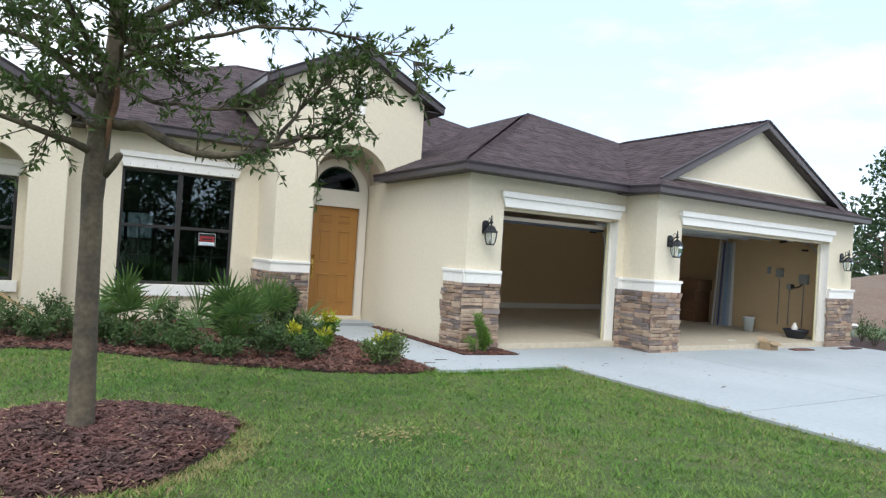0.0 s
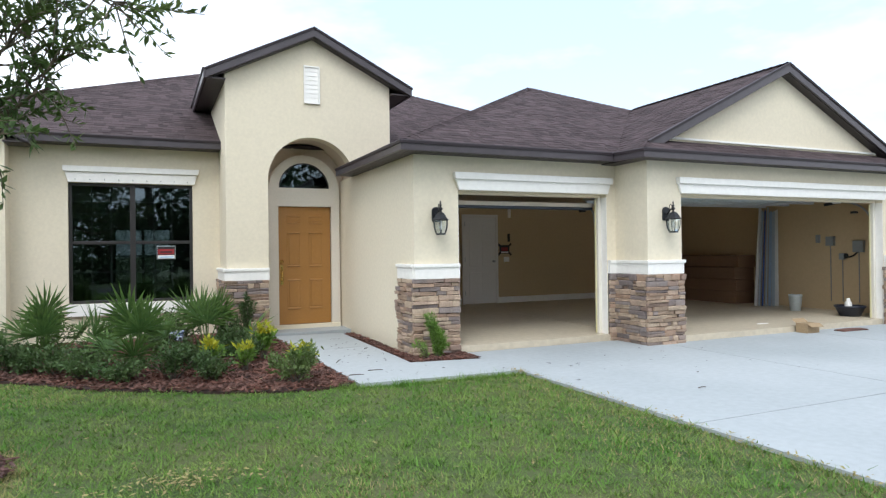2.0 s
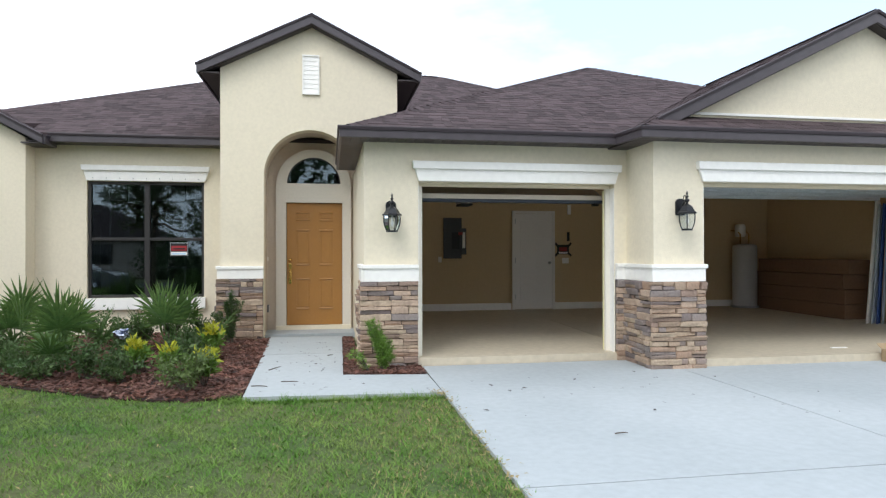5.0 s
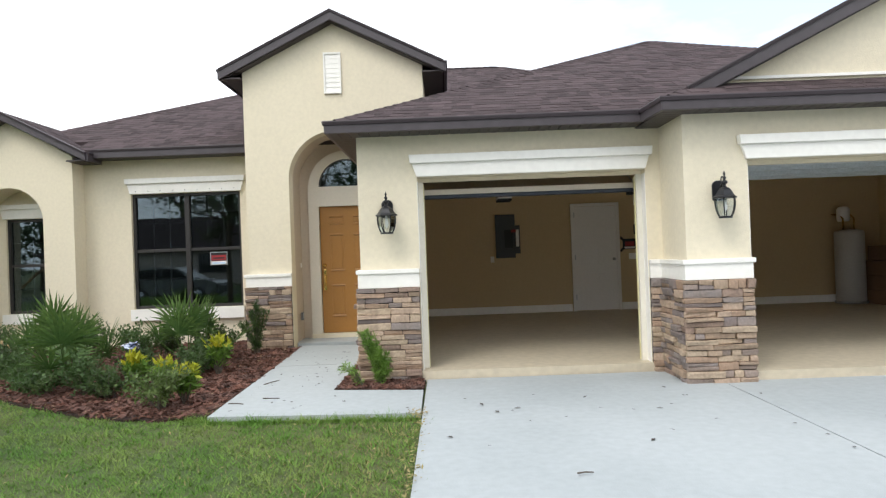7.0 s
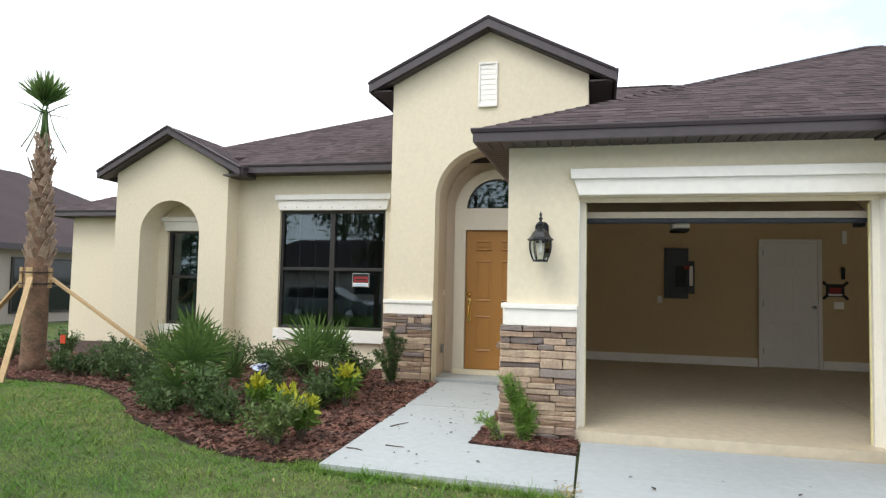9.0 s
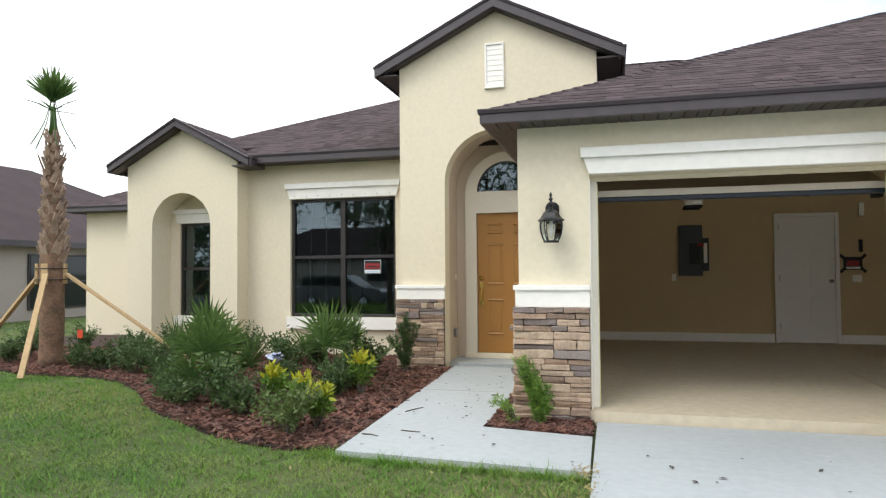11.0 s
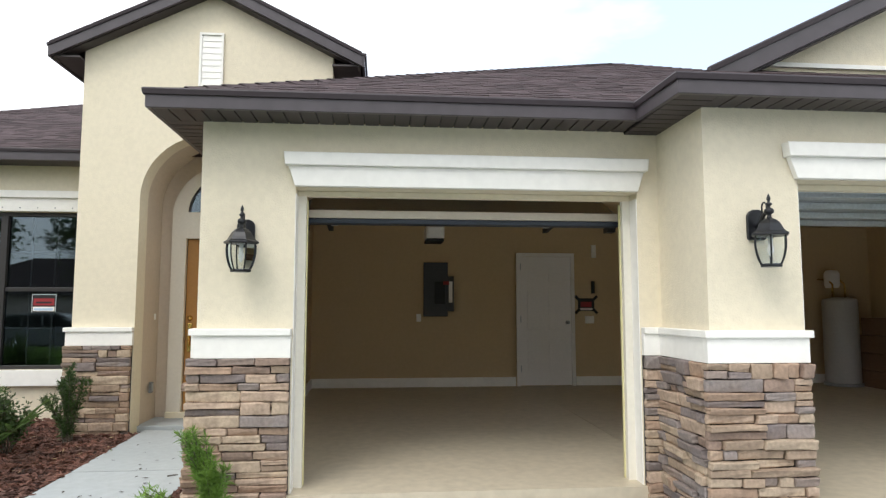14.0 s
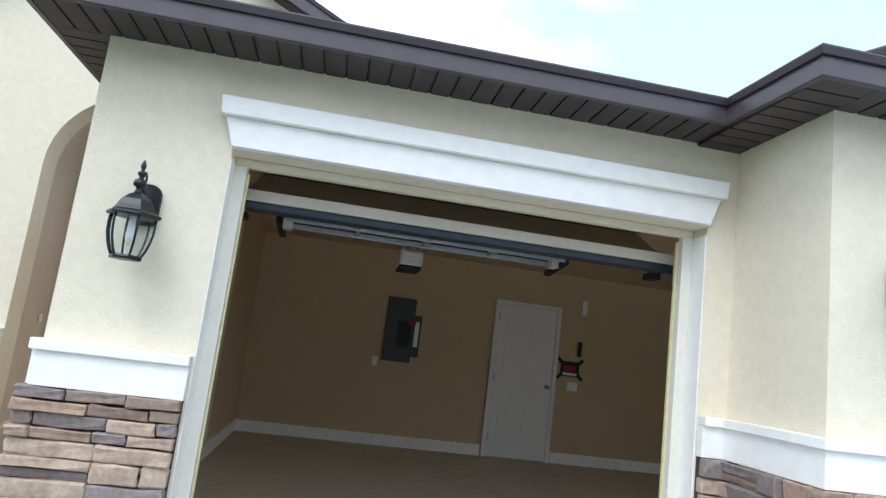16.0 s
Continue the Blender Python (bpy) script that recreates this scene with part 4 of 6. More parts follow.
prism(b, outer[:3] + [(DX0 - 0.006, 2.465), (4.918, 2.465)] + arc(SX, 2.465, 0.437, 0.435, 180, 90, 12)[1:] + [(SX, 3.033)] + arc(SX, 2.42, 0.613, 0.613, 90, 180, 12)[1:], "y", 11.535, 11.598)
prism(b, [(SX, 2.90)] + arc(SX, 2.465, 0.437, 0.435, 90, 0, 12)[1:] + [(DX1 + 0.006, 2.465), (DX1 + 0.006, 0.05), (5.968, 0.05)] + arc(SX, 2.42, 0.613, 0.613, 0, 90, 12), "y", 11.535, 11.598)
box(b, DX0 - 0.006, DX1 + 0.006, 11.535, 11.598, DZ1 + 0.006, 2.465)
bmesh.ops.remove_doubles(b, verts=b.verts[:], dist=1e-4)
part("door_surround", b, "surround", house, "off-white arched door surround")
boxes("threshold", "stucco", house, (4.742, 5.968, 11.50, 11.60, 0.043, 0.112), bevel=0.004)
tr = new("transom_window")
tr.parent = house
tagged(tr, "half-round transom window over the door")
b = bmesh.new()
prism(b, arc(SX, 2.465, 0.437, 0.435, 180, 0, 24), "y", 11.575, 11.579)
part("pane", b, "glass", tr).visible_shadow = False
b = bmesh.new()
prism(b, arc(SX, 2.467, 0.437, 0.435, 180, 0, 24) + arc(SX, 2.467, 0.415, 0.413, 180, 0, 24)[::-1], "y", 11.56, 11.60)
part("frame", b, "bronze", tr)
for a in (60, 120):
    b = bmesh.new()
    tube(b, [(SX + 0.12 * math.cos(radians(a)), 11.585, 2.467 + 0.12 * math.sin(radians(a))), (SX + 0.42 * math.cos(radians(a)), 11.585, 2.467 + 0.42 * math.sin(radians(a)))], 0.007, 6)
    part("muntin", b, "muntin", tr)
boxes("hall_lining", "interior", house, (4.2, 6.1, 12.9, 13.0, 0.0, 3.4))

# small fittings in the porch
ol = thing("outlet_box", (4.621, 11.33, 0.42), "grey weatherproof outlet box on the porch wall", "outlet")
boxes("cover", "grey_enamel", ol, (0, 0.03, -0.04, 0.04, -0.06, 0.06), bevel=0.006)
boxes("plate", "steel", ol, (0.03, 0.034, -0.025, 0.025, -0.045, 0.045), bevel=0.001)
db = thing("doorbell", (4.621, 11.40, 1.22), "small white doorbell button on the porch wall", "doorbell")
boxes("button", "white", db, (0, 0.012, -0.015, 0.015, -0.035, 0.035), bevel=0.003)


# ---- stone veneer ----
def stone_mesh(w, h, seed):
    """One split-face stone, w by h, with worn edges, its face bulging unevenly towards -y."""
    r = random.Random(seed)
    b, nx = bmesh.new(), 4 if w > 0.2 else 3
    e = min(0.008, h * 0.12)
    xs = [0.0, e] + [e + (w - 2 * e) * i / (nx - 1) for i in range(1, nx - 1)] + [w - e, w]
    zs = [0.0, e, h * 0.5, h - e, h]
    tilt, lean, deep = r.uniform(-0.004, 0.020), r.uniform(-0.012, 0.012), r.uniform(0.032, 0.058)
    grid = []
    for j, z in enumerate(zs):
        row = []
        for i, x in enumerate(xs):
            rim = i in (0, len(xs) - 1) or j in (0, 4)
            corner = i in (0, len(xs) - 1) and j in (0, 4)
            y = deep + tilt * (z / h - 0.5) + lean * (x / w - 0.5) + r.uniform(-0.0035, 0.0035) - (0.005 if rim else 0.0)
            dx, dz = (0.0, 0.0) if not rim else (r.uniform(-0.004, 0.004), r.uniform(-0.004, 0.004))
            if corner:
                dx += e * 0.3 if i == 0 else -e * 0.3
                dz += e * 0.4 if j == 0 else -e * 0.4
            row.append(b.verts.new((x + dx, -y, z + dz)))
        grid.append(row)
    for r0, r1 in zip(grid, grid[1:]):
        for i in range(len(xs) - 1):
            b.faces.new((r0[i], r0[i + 1], r1[i + 1], r1[i]))
    rim = grid[0] + [g[-1] for g in grid[1:]] + grid[-1][-2::-1] + [g[0] for g in grid[-2:0:-1]]
    back = [b.verts.new((v.co.x, 0, v.co.z)) for v in rim]
    for i in range(len(rim)):
        k = (i + 1) % len(rim)
        b.faces.new((rim[k], rim[i], back[i], back[k]))
    return b


def veneer(label, runs, z0, z1, seed):
    """Courses of ledge stone round a pier. A run: corner in plan, direction in degrees, length; its face looks to the right of -y turned so."""
    r = random.Random(seed)
    root = None
    heights, z = [], z0
    while z < z1 - 0.035:
        h = r.choice((0.05, 0.06, 0.07, 0.08, 0.09))
        if z1 - z - h < 0.045:
            h = (z1 - z) if z1 - z < 0.10 else (z1 - z) / 2
        heights.append((z, h))
        z += h
    for k, (x, y, ang, length) in enumerate(runs):
        m = pose(x, y, 0, 0, 0, ang)
        b = bmesh.new()
        box(b, 0, length, -0.014, -0.002, z0 - 0.05, z1)
        back = part("mortar_bed", b, "mortar", house if root is None else root)
        back.matrix_local = m
        if root is None:
            root = back
            root.name = "stone_veneer"
            tagged(root, label)
            base = m.inverted()
        else:
            back.matrix_local = base @ m
        for z, h in heights:
            a = -0.055 if k == 0 else 0.0
            while a < length - 0.01:
                w = r.choice((0.09, 0.14, 0.20, 0.25, 0.30, 0.36))
                if length - a - w < 0.07:
                    w = length - a
                # a tall course is often filled with two thin stones
                cuts = (0.0, r.uniform(0.42, 0.6), 1.0) if h > 0.078 and r.random() < 0.42 else (0.0, 1.0)
                for lo, hi in zip(cuts, cuts[1:]):
                    s = part("stone", stone_mesh(w - 0.006, h * (hi - lo) - 0.005, r.random()), "stone", root)
                    s.matrix_local = base @ m @ Matrix.Translation((a + 0.003, r.uniform(-0.030, 0.004) - 0.003, z + h * lo + 0.0025)) @ Matrix.Rotation(r.uniform(-0.012, 0.012), 4, "Y")
                a += w
    return root


veneer("brown and grey ledge-stone veneer on the entry pier", [(3.98, TW, 0, 0.63), (3.98, WW, -90, WW - TW)], -0.02, 0.925, 3)
veneer("brown and grey ledge-stone veneer on the garage pier", [(6.01, G1, 0, 0.62), (6.005, 8.60, -90, 0.53)], -0.02, 0.985, 4)
veneer("brown and grey ledge-stone veneer between the garage openings", [(9.245, G2, 0, 0.62), (9.245, G1, -90, G1 - G2), (9.092, G1, 0, 0.15)], -0.02, 0.985, 8)
veneer("brown and grey ledge-stone veneer on the outer pier", [(14.45, G2, 0, 0.92)], -0.02, 0.985, 6)


# ---- wall lanterns ----
LOUT = -0.155


def lantern():
    """Origin on the wall at the backplate; the body hangs LOUT from it."""
    t = thing("wall_lantern", (0, 0, 0), "black metal coach lantern with curved clear glass, unlit", "wall lamp", "garage lanterns")
    b = bmesh.new()
    prism(b, [(-0.05, -0.08), (0.05, -0.08), (0.06, -0.065), (0.06, 0.075), (0.045, 0.10), (0.02, 0.112), (-0.02, 0.112), (-0.045, 0.10), (-0.06, 0.075), (-0.06, -0.065)], "y", -0.024, 0.0)
    bmesh.ops.bevel(b, geom=b.edges[:], offset=0.004, segments=1, affect="EDGES")
    part("backplate", b, "black_metal", t)
    b = bmesh.new()
    tube(b, bend([(0, -0.02, 0.005), (0, -0.06, 0.02), (0, -0.09, 0.06), (0, LOUT + 0.015, 0.082), (0, LOUT, 0.08)], 9), 0.013, 8)
    part("arm", b, "black_metal", t)
    b = bmesh.new()
    tube(b, bend([(0, -0.085, 0.075), (0, -0.082, 0.125), (0, -0.105, 0.145), (0, -0.128, 0.125), (0, -0.132, 0.10)], 10), 0.0055, 6)
    part("scroll", b, "black_metal", t, "small bent scroll over the arm")
    b = bmesh.new()
    lathe(b, [(0.0, 0.030), (0.020, 0.034), (0.014, 0.048), (0.012, 0.062), (0.026, 0.070), (0.029, 0.082), (0.024, 0.095), (0.012, 0.102), (0.009, 0.112), (0.019, 0.122), (0.019, 0.130), (0.008, 0.137), (0.007, 0.146), (0.012, 0.155), (0.010, 0.170), (0.004, 0.184), (0.0, 0.192)], 14, (0, LOUT, 0))
    part("finial", b, "black_metal", t)
    b = bmesh.new()
    lathe(b, [(0.0, 0.040), (0.022, 0.038), (0.045, 0.026), (0.066, 0.005), (0.082, -0.024), (0.096, -0.044), (0.114, -0.054), (0.116, -0.062), (0.108, -0.068), (0.096, -0.070), (0.0, -0.06)], 6, (0, LOUT, 0), smooth=False)
    part("hood", b, "black_metal", t)
    b = bmesh.new()
    lathe(b, [(0.0, -0.255), (0.066, -0.255), (0.068, -0.245), (0.060, -0.236), (0.0, -0.236)], 6, (0, LOUT, 0), smooth=False)
    part("base", b, "black_metal", t)
    prof = [(0.093, -0.068), (0.096, -0.10), (0.094, -0.14), (0.086, -0.18), (0.074, -0.215), (0.062, -0.238)]
    for k in range(6):
        a = k * math.tau / 6
        b = bmesh.new()
        tube(b, [(r * math.cos(a), LOUT + r * math.sin(a), z) for r, z in prof], 0.0055, 6)
        part("rib", b, "black_metal", t)
    b = bmesh.new()
    rings = [[b.verts.new((0.96 * r * math.cos(k * math.tau / 6), LOUT + 0.96 * r * math.sin(k * math.tau / 6), z)) for k in range(6)] for r, z in prof]
    for r0, r1 in zip(rings, rings[1:]):
        for k in range(6):
            b.faces.new((r0[k], r0[(k + 1) % 6], r1[(k + 1) % 6], r1[k]))
    g = part("glass", b, "lamp_glass", t, "curved clear glass panels")
    g.visible_shadow = False
    b = bmesh.new()
    lathe(b, [(0.0, -0.066), (0.014, -0.066), (0.014, -0.115), (0.012, -0.12), (0.019, -0.145), (0.017, -0.165), (0.006, -0.19), (0.0, -0.195)], 12, (0, LOUT, 0))
    part("bulb", b, "bulb", t, "pale candle bulb and its sleeve")
    return t


lamp = lantern()
lamp.location = (6.315, G1, 1.81)
copy_thing(lamp, pose(9.57, G2, 1.82))
copy_thing(lamp, pose(14.91, G2, 1.82))


# ---- inside the garage ----
def panel_door(x0, x1, z0, z1, y):
    d = thing("interior_door", (0, 0, 0), "white six-panel door to the house, closed", "door")
    boxes("leaf", "white_door", d, (x0, x1, y, y + 0.04, z0, z1), bevel=0.003)
    w = x1 - x0
    for cx in (x0 + w * 0.29, x1 - w * 0.29):
        for a, c in ((0.80, 0.93), (0.43, 0.74), (0.10, 0.36)):
            b = bmesh.new()
            box(b, cx - w * 0.15, cx + w * 0.15, y - 0.009, y + 0.001, z0 + (z1 - z0) * a, z0 + (z1 - z0) * c, 0.004)
            part("raised_panel", b, "white_door", d)
    for dims in ((x0 - 0.06, x0 - 0.004, y - 0.012, y + 0.02, z0 - 0.02, z1 + 0.06), (x1 + 0.004, x1 + 0.06, y - 0.012, y + 0.02, z0 - 0.02, z1 + 0.06), (x0 - 0.004, x1 + 0.004, y - 0.012, y + 0.02, z1 + 0.004, z1 + 0.06)):
        boxes("casing", "white_door", d, dims, bevel=0.003)
    b = bmesh.new()
    lathe(b, [(0, 0), (0.028, 0), (0.028, 0.008), (0.012, 0.012), (0.012, 0.035), (0.027, 0.045), (0.027, 0.065), (0, 0.075)], 12)
    bmesh.ops.transform(b, matrix=pose(x1 - 0.06, y, 1.10, 90, 0, 0), verts=b.verts[:])
    part("knob", b, "steel", d, "satin nickel knob")
    for z in (0.4, 1.15, 1.95):
        boxes("hinge", "steel", d, (x0 - 0.008, x0 + 0.012, y - 0.006, y, z - 0.05, z + 0.05))


panel_door(9.355, 10.145, 0.15, 2.105, 13.40)
BW = 13.443
ep = thing("breaker_panel", (8.055, BW, 1.60), "dark grey electrical breaker panel with open cover", "electrical panel")
boxes("cabinet", "grey_box", ep, (-0.185, 0.185, -0.05, 0, -0.41, 0.41), bevel=0.006)
boxes("breaker_row", "black", ep, (-0.02, 0.14, -0.056, -0.05, -0.22, 0.12), bevel=0.003)
boxes("cover_door", "grey_box", ep, (0.17, 0.275, -0.075, -0.052, -0.33, 0.20), bevel=0.004)
boxes("paper_label", "white", ep, (0.195, 0.25, -0.0785, -0.0755, -0.20, 0.12), label="white paper circuit label")
boxes("red_tag", "red_sign", ep, (0.11, 0.20, -0.081, -0.0765, 0.07, 0.12), label="red warning tag")
ws = thing("wall_sign", (10.40, BW, 1.37), "small red and black sign taped to the garage wall", "sign")
boxes("board", "black", ws, (-0.13, 0.13, -0.006, 0, -0.10, 0.10))
boxes("red_bar", "red_sign", ws, (-0.085, 0.085, -0.009, -0.0065, -0.035, 0.045))
boxes("white_bar", "white_door", ws, (-0.10, 0.10, -0.009, -0.0065, -0.085, -0.05))
for x, z, r in ((-0.14, 0.10, 45), (0.14, 0.10, -45), (-0.14, -0.10, -45), (0.14, -0.10, 45)):
    b = bmesh.new()
    box(b, -0.05, 0.05, -0.013, -0.0095, -0.022, 0.022)
    bmesh.ops.transform(b, matrix=pose(x, 0, z, 0, r, 0), verts=b.verts[:])
    part("tape_strip", b, "black", ws, "black tape strip")


def wall_plate(name, x, z, w, h, mat, label, cat, d=0.012):
    t = thing(name, (x, BW, z), label, cat)
    boxes("plate", mat, t, (-w / 2, w / 2, -d, 0, -h / 2, h / 2), bevel=0.003)
    boxes("toggle", mat, t, (-w / 8, w / 8, -d - 0.006, -d, -h / 5, h / 5), bevel=0.001)


wall_plate("door_control", 10.51, 1.64, 0.05, 0.19, "black", "black opener control on the garage wall", "wall control", 0.03)
wall_plate("light_switch", 10.45, 1.14, 0.14, 0.115, "white", "white light switch plate", "switch")
wall_plate("sensor_box", 10.53, 2.20, 0.07, 0.20, "white", "white alarm sensor box high on the wall", "sensor", 0.03)
wall_plate("outlet_plate", 7.80, 1.17, 0.07, 0.115, "white", "white outlet plate beside the breaker panel", "outlet")
op = thing("door_opener", (7.86, 11.1, 2.135), "white and grey garage door opener on the ceiling", "garage opener")
boxes("motor_box", "white_door", op, (-0.11, 0.11, 0.0, 0.40, 0.0, 0.15), bevel=0.02)
boxes("base_pan", "black", op, (-0.105, 0.105, 0.005, 0.39, -0.035, 0.0), bevel=0.01)
boxes("lens", "bulb", op, (-0.09, 0.09, -0.03, 0.0, 0.02, 0.13), bevel=0.015)
boxes("drive_rail", "steel", op, (-0.015, 0.015, -2.4, 0.05, 0.15, 0.18))
for x in (-0.08, 0.08):
    boxes("hanger_strap", "steel", op, (x - 0.012, x + 0.012, 0.15, 0.155, 0.15, 0.485))
# white tank; the shade deep in the garage is put into its grey
M["heater_shaded"] = material("white_enamel_darkened_for_shade", (0.46, 0.45, 0.43), 0.4, vary=0.04)
wh = thing("water_heater", (14.32, 13.08, 0.137), "tall white electric water heater in the garage corner, greyed for shade", "water heater")
b = bmesh.new()
lathe(b, [(0, 0.04), (0.23, 0.04), (0.245, 0.07), (0.245, 1.28), (0.23, 1.32), (0.12, 1.345), (0, 1.35)], 28)
part("tank", b, "heater_shaded", wh)
b = bmesh.new()
lathe(b, [(0, 0), (0.27, 0), (0.27, 0.04), (0, 0.04)], 24)
part("drip_pan", b, "steel", wh)
for x in (-0.1, 0.1):
    b = bmesh.new()
    tube(b, [(x, 0, 1.34), (x, 0, 1.55), (x, 0.1, 1.62), (x, 0.33, 1.64)], 0.014, 8)
    part("pipe", b, "brass", wh, "copper water pipe")
b = bmesh.new()
lathe(b, [(0, 1.50), (0.09, 1.50), (0.11, 1.54), (0.11, 1.72), (0.08, 1.77), (0, 1.78)], 18, (-0.02, 0.12, 0))
part("expansion_tank", b, "white_door", wh, "small white expansion tank")
b = bmesh.new()
tube(b, [(-0.02, 0.12, 1.34), (-0.02, 0.12, 1.52)], 0.012, 8)
part("pipe", b, "brass", wh)
cs = thing("panel_stack", (15.05, 11.8, 0.12), "stack of brown cartons and boards along the garage wall", "cartons")
rr = random.Random(11)
for i in range(4):
    b = bmesh.new()
    box(b, -0.55 + rr.uniform(0, 0.12), 0.06, -1.2 + rr.uniform(-0.05, 0.05), 1.25 + rr.uniform(-0.1, 0.05), i * 0.265, i * 0.265 + 0.258, 0.008)
    part("carton", b, "brown_panel", cs)
bs = thing("metal_sheets", (14.78, 10.05, 0.10), "blue and grey corrugated storm panels leaning on the wall", "metal sheets")
for i in range(7):
    b = bmesh.new()
    pts = [(k * 0.030, 0.022 if k % 2 else 0.0) for k in range(9)]
    prism(b, pts + [(x, y + 0.004) for x, y in pts[::-1]], "z", 0, 2.12 - 0.10 * rr.random())
    bmesh.ops.transform(b, matrix=pose(-0.30 + 0.062 * i, -0.045 * i, 0, 2, 6.5, 30 + 4 * i), verts=b.verts[:])
    part("sheet", b, ("white", "pale_sheet", "deep_blue", "pale_sheet", "blue_sheet", "pale_sheet", "white")[i], bs)
bk = thing("bucket", (14.36, 9.02, 0.10), "grey plastic bucket with wire handle", "bucket")
b = bmesh.new()
lathe(b, [(0, 0), (0.095, 0), (0.118, 0.29), (0.125, 0.295), (0.125, 0.318), (0.112, 0.318), (0.09, 0.02), (0, 0.015)], 20)
part("pail", b, "pale_sheet", bk)
b = bmesh.new()
tube(b, [(0.123 * math.cos(a), 0.02, 0.29 - 0.12 * math.sin(a)) for a in [math.pi * i / 10 for i in range(11)]], 0.004, 5)
part("handle", b, "steel", bk)
pt = thing("planter_tub", (14.40, 7.96, 0.088), "dark blue plastic tub holding a white container", "tub")
b = bmesh.new()
lathe(b, [(0, 0), (0.16, 0), (0.24, 0.16), (0.255, 0.165), (0.255, 0.19), (0.23, 0.19), (0.15, 0.02), (0, 0.02)], 20)
part("tub", b, "pot", pt)
b = bmesh.new()
lathe(b, [(0, 0.021), (0.06, 0.021), (0.06, 0.24), (0.03, 0.28), (0.03, 0.32), (0, 0.32)], 14, (-0.05, 0, 0))
part("jug", b, "white", pt, "white plastic jug")
cb = thing("carton_box", (12.34, 7.27, -0.004), "small tan cardboard box on the driveway", "box")
boxes("box_body", "cardboard", cb, (-0.14, 0.14, -0.10, 0.10, 0, 0.15), bevel=0.006)
for s in (-1, 1):
    b = bmesh.new()
    box(b, -0.14, 0.14, 0, 0.09, -0.002, 0.002)
    bmesh.ops.transform(b, matrix=pose(0, s * 0.10, 0.152, s * 35, 0, 0 if s > 0 else 180), verts=b.verts[:])
    part("flap", b, "cardboard", cb)
fm = thing("floor_mat", (13.15, 7.12, -0.004), "flat rust-red scrap of matting on the driveway", "mat")
b = bmesh.new()
prism(b, [(-0.3, -0.09), (0.26, -0.12), (0.32, 0.06), (0.05, 0.12), (-0.28, 0.08)], "z", 0, 0.018)
part("mat_sheet", b, "mulch", fm)
ps = thing("paint_stick", (12.02, 7.83, 0.092), "white wooden strip lying on the garage floor", "strip")
boxes("strip", "white", ps, (-0.11, 0.11, -0.02, 0.02, 0, 0.012), bevel=0.002)
for y, z, w, h, drop in ((8.80, 1.45, 0.16, 0.18, True), (8.24, 1.34, 0.20, 0.22, True), (8.56, 1.15, 0.10, 0.12, True), (9.06, 1.50, 0.06, 0.16, False)):
    t = thing("utility_box", (15.128, y, z), "grey utility box on the garage side wall", "utility box", "wall utility boxes")
    boxes("box_body", "box_grey", t, (-0.07, 0, -w / 2, w / 2, -h / 2, h / 2), bevel=0.006)
    if drop:
        b = bmesh.new()
        tube(b, [(-0.03, 0, -h / 2), (-0.03, 0, 0.28 - z)], 0.009, 6)
        part("conduit", b, "box_grey", t)
hs = thing("hose_tap", (15.10, 8.50, 1.16), "black hose bib with a bent pipe on the garage wall", "tap")
b = bmesh.new()
tube(b, [(0, 0, 0), (-0.02, -0.05, -0.015), (-0.03, -0.11, -0.018), (-0.03, -0.18, 0.01), (-0.02, -0.23, 0.06), (0, -0.26, 0.10)], 0.016, 7)
part("pipe", b, "black", hs)
b = bmesh.new()
lathe(b, [(0, -0.05), (0.035, -0.045), (0.045, 0.0), (0.035, 0.045), (0, 0.05)], 12)
part("valve", b, "black", hs)
fm2 = thing("floor_mat", (14.75, 7.05, -0.004), "flat rust-red scrap of matting by the outer pier", "mat")
b = bmesh.new()
prism(b, [(-0.32, -0.07), (0.30, -0.10), (0.36, 0.05), (-0.05, 0.11), (-0.30, 0.06)], "z", 0, 0.02)
part("mat_sheet", b, "mulch", fm2)


# ---- plants ----
rng = np.random.default_rng(7)


def leaf_quads(verts, faces, p, d, n, length, width):
    """One lens-shaped leaf folded along its rib, from p along d, its face towards n."""
    d, n = Vector(d).normalized(), Vector(n)
    s = d.cross(n)
    if s.length < 1e-4:
        s = d.orthogonal()
    s.normalize()
    up = s.cross(d)
    k = len(verts)
    verts += [tuple(p), tuple(p + d * length * 0.45 + s * width / 2 + up * width * 0.12), tuple(p + d * length), tuple(p + d * length * 0.45 - s * width / 2 + up * width * 0.12), tuple(p + d * length * 0.5)]
    faces += [(k, k + 1, k + 2, k + 4), (k, k + 4, k + 2, k + 3)]


def rvec(r, z=0.0):
    v = Vector((r.gauss(0, 1), r.gauss(0, 1), r.gauss(0, 1) + z))
    return v.normalized()


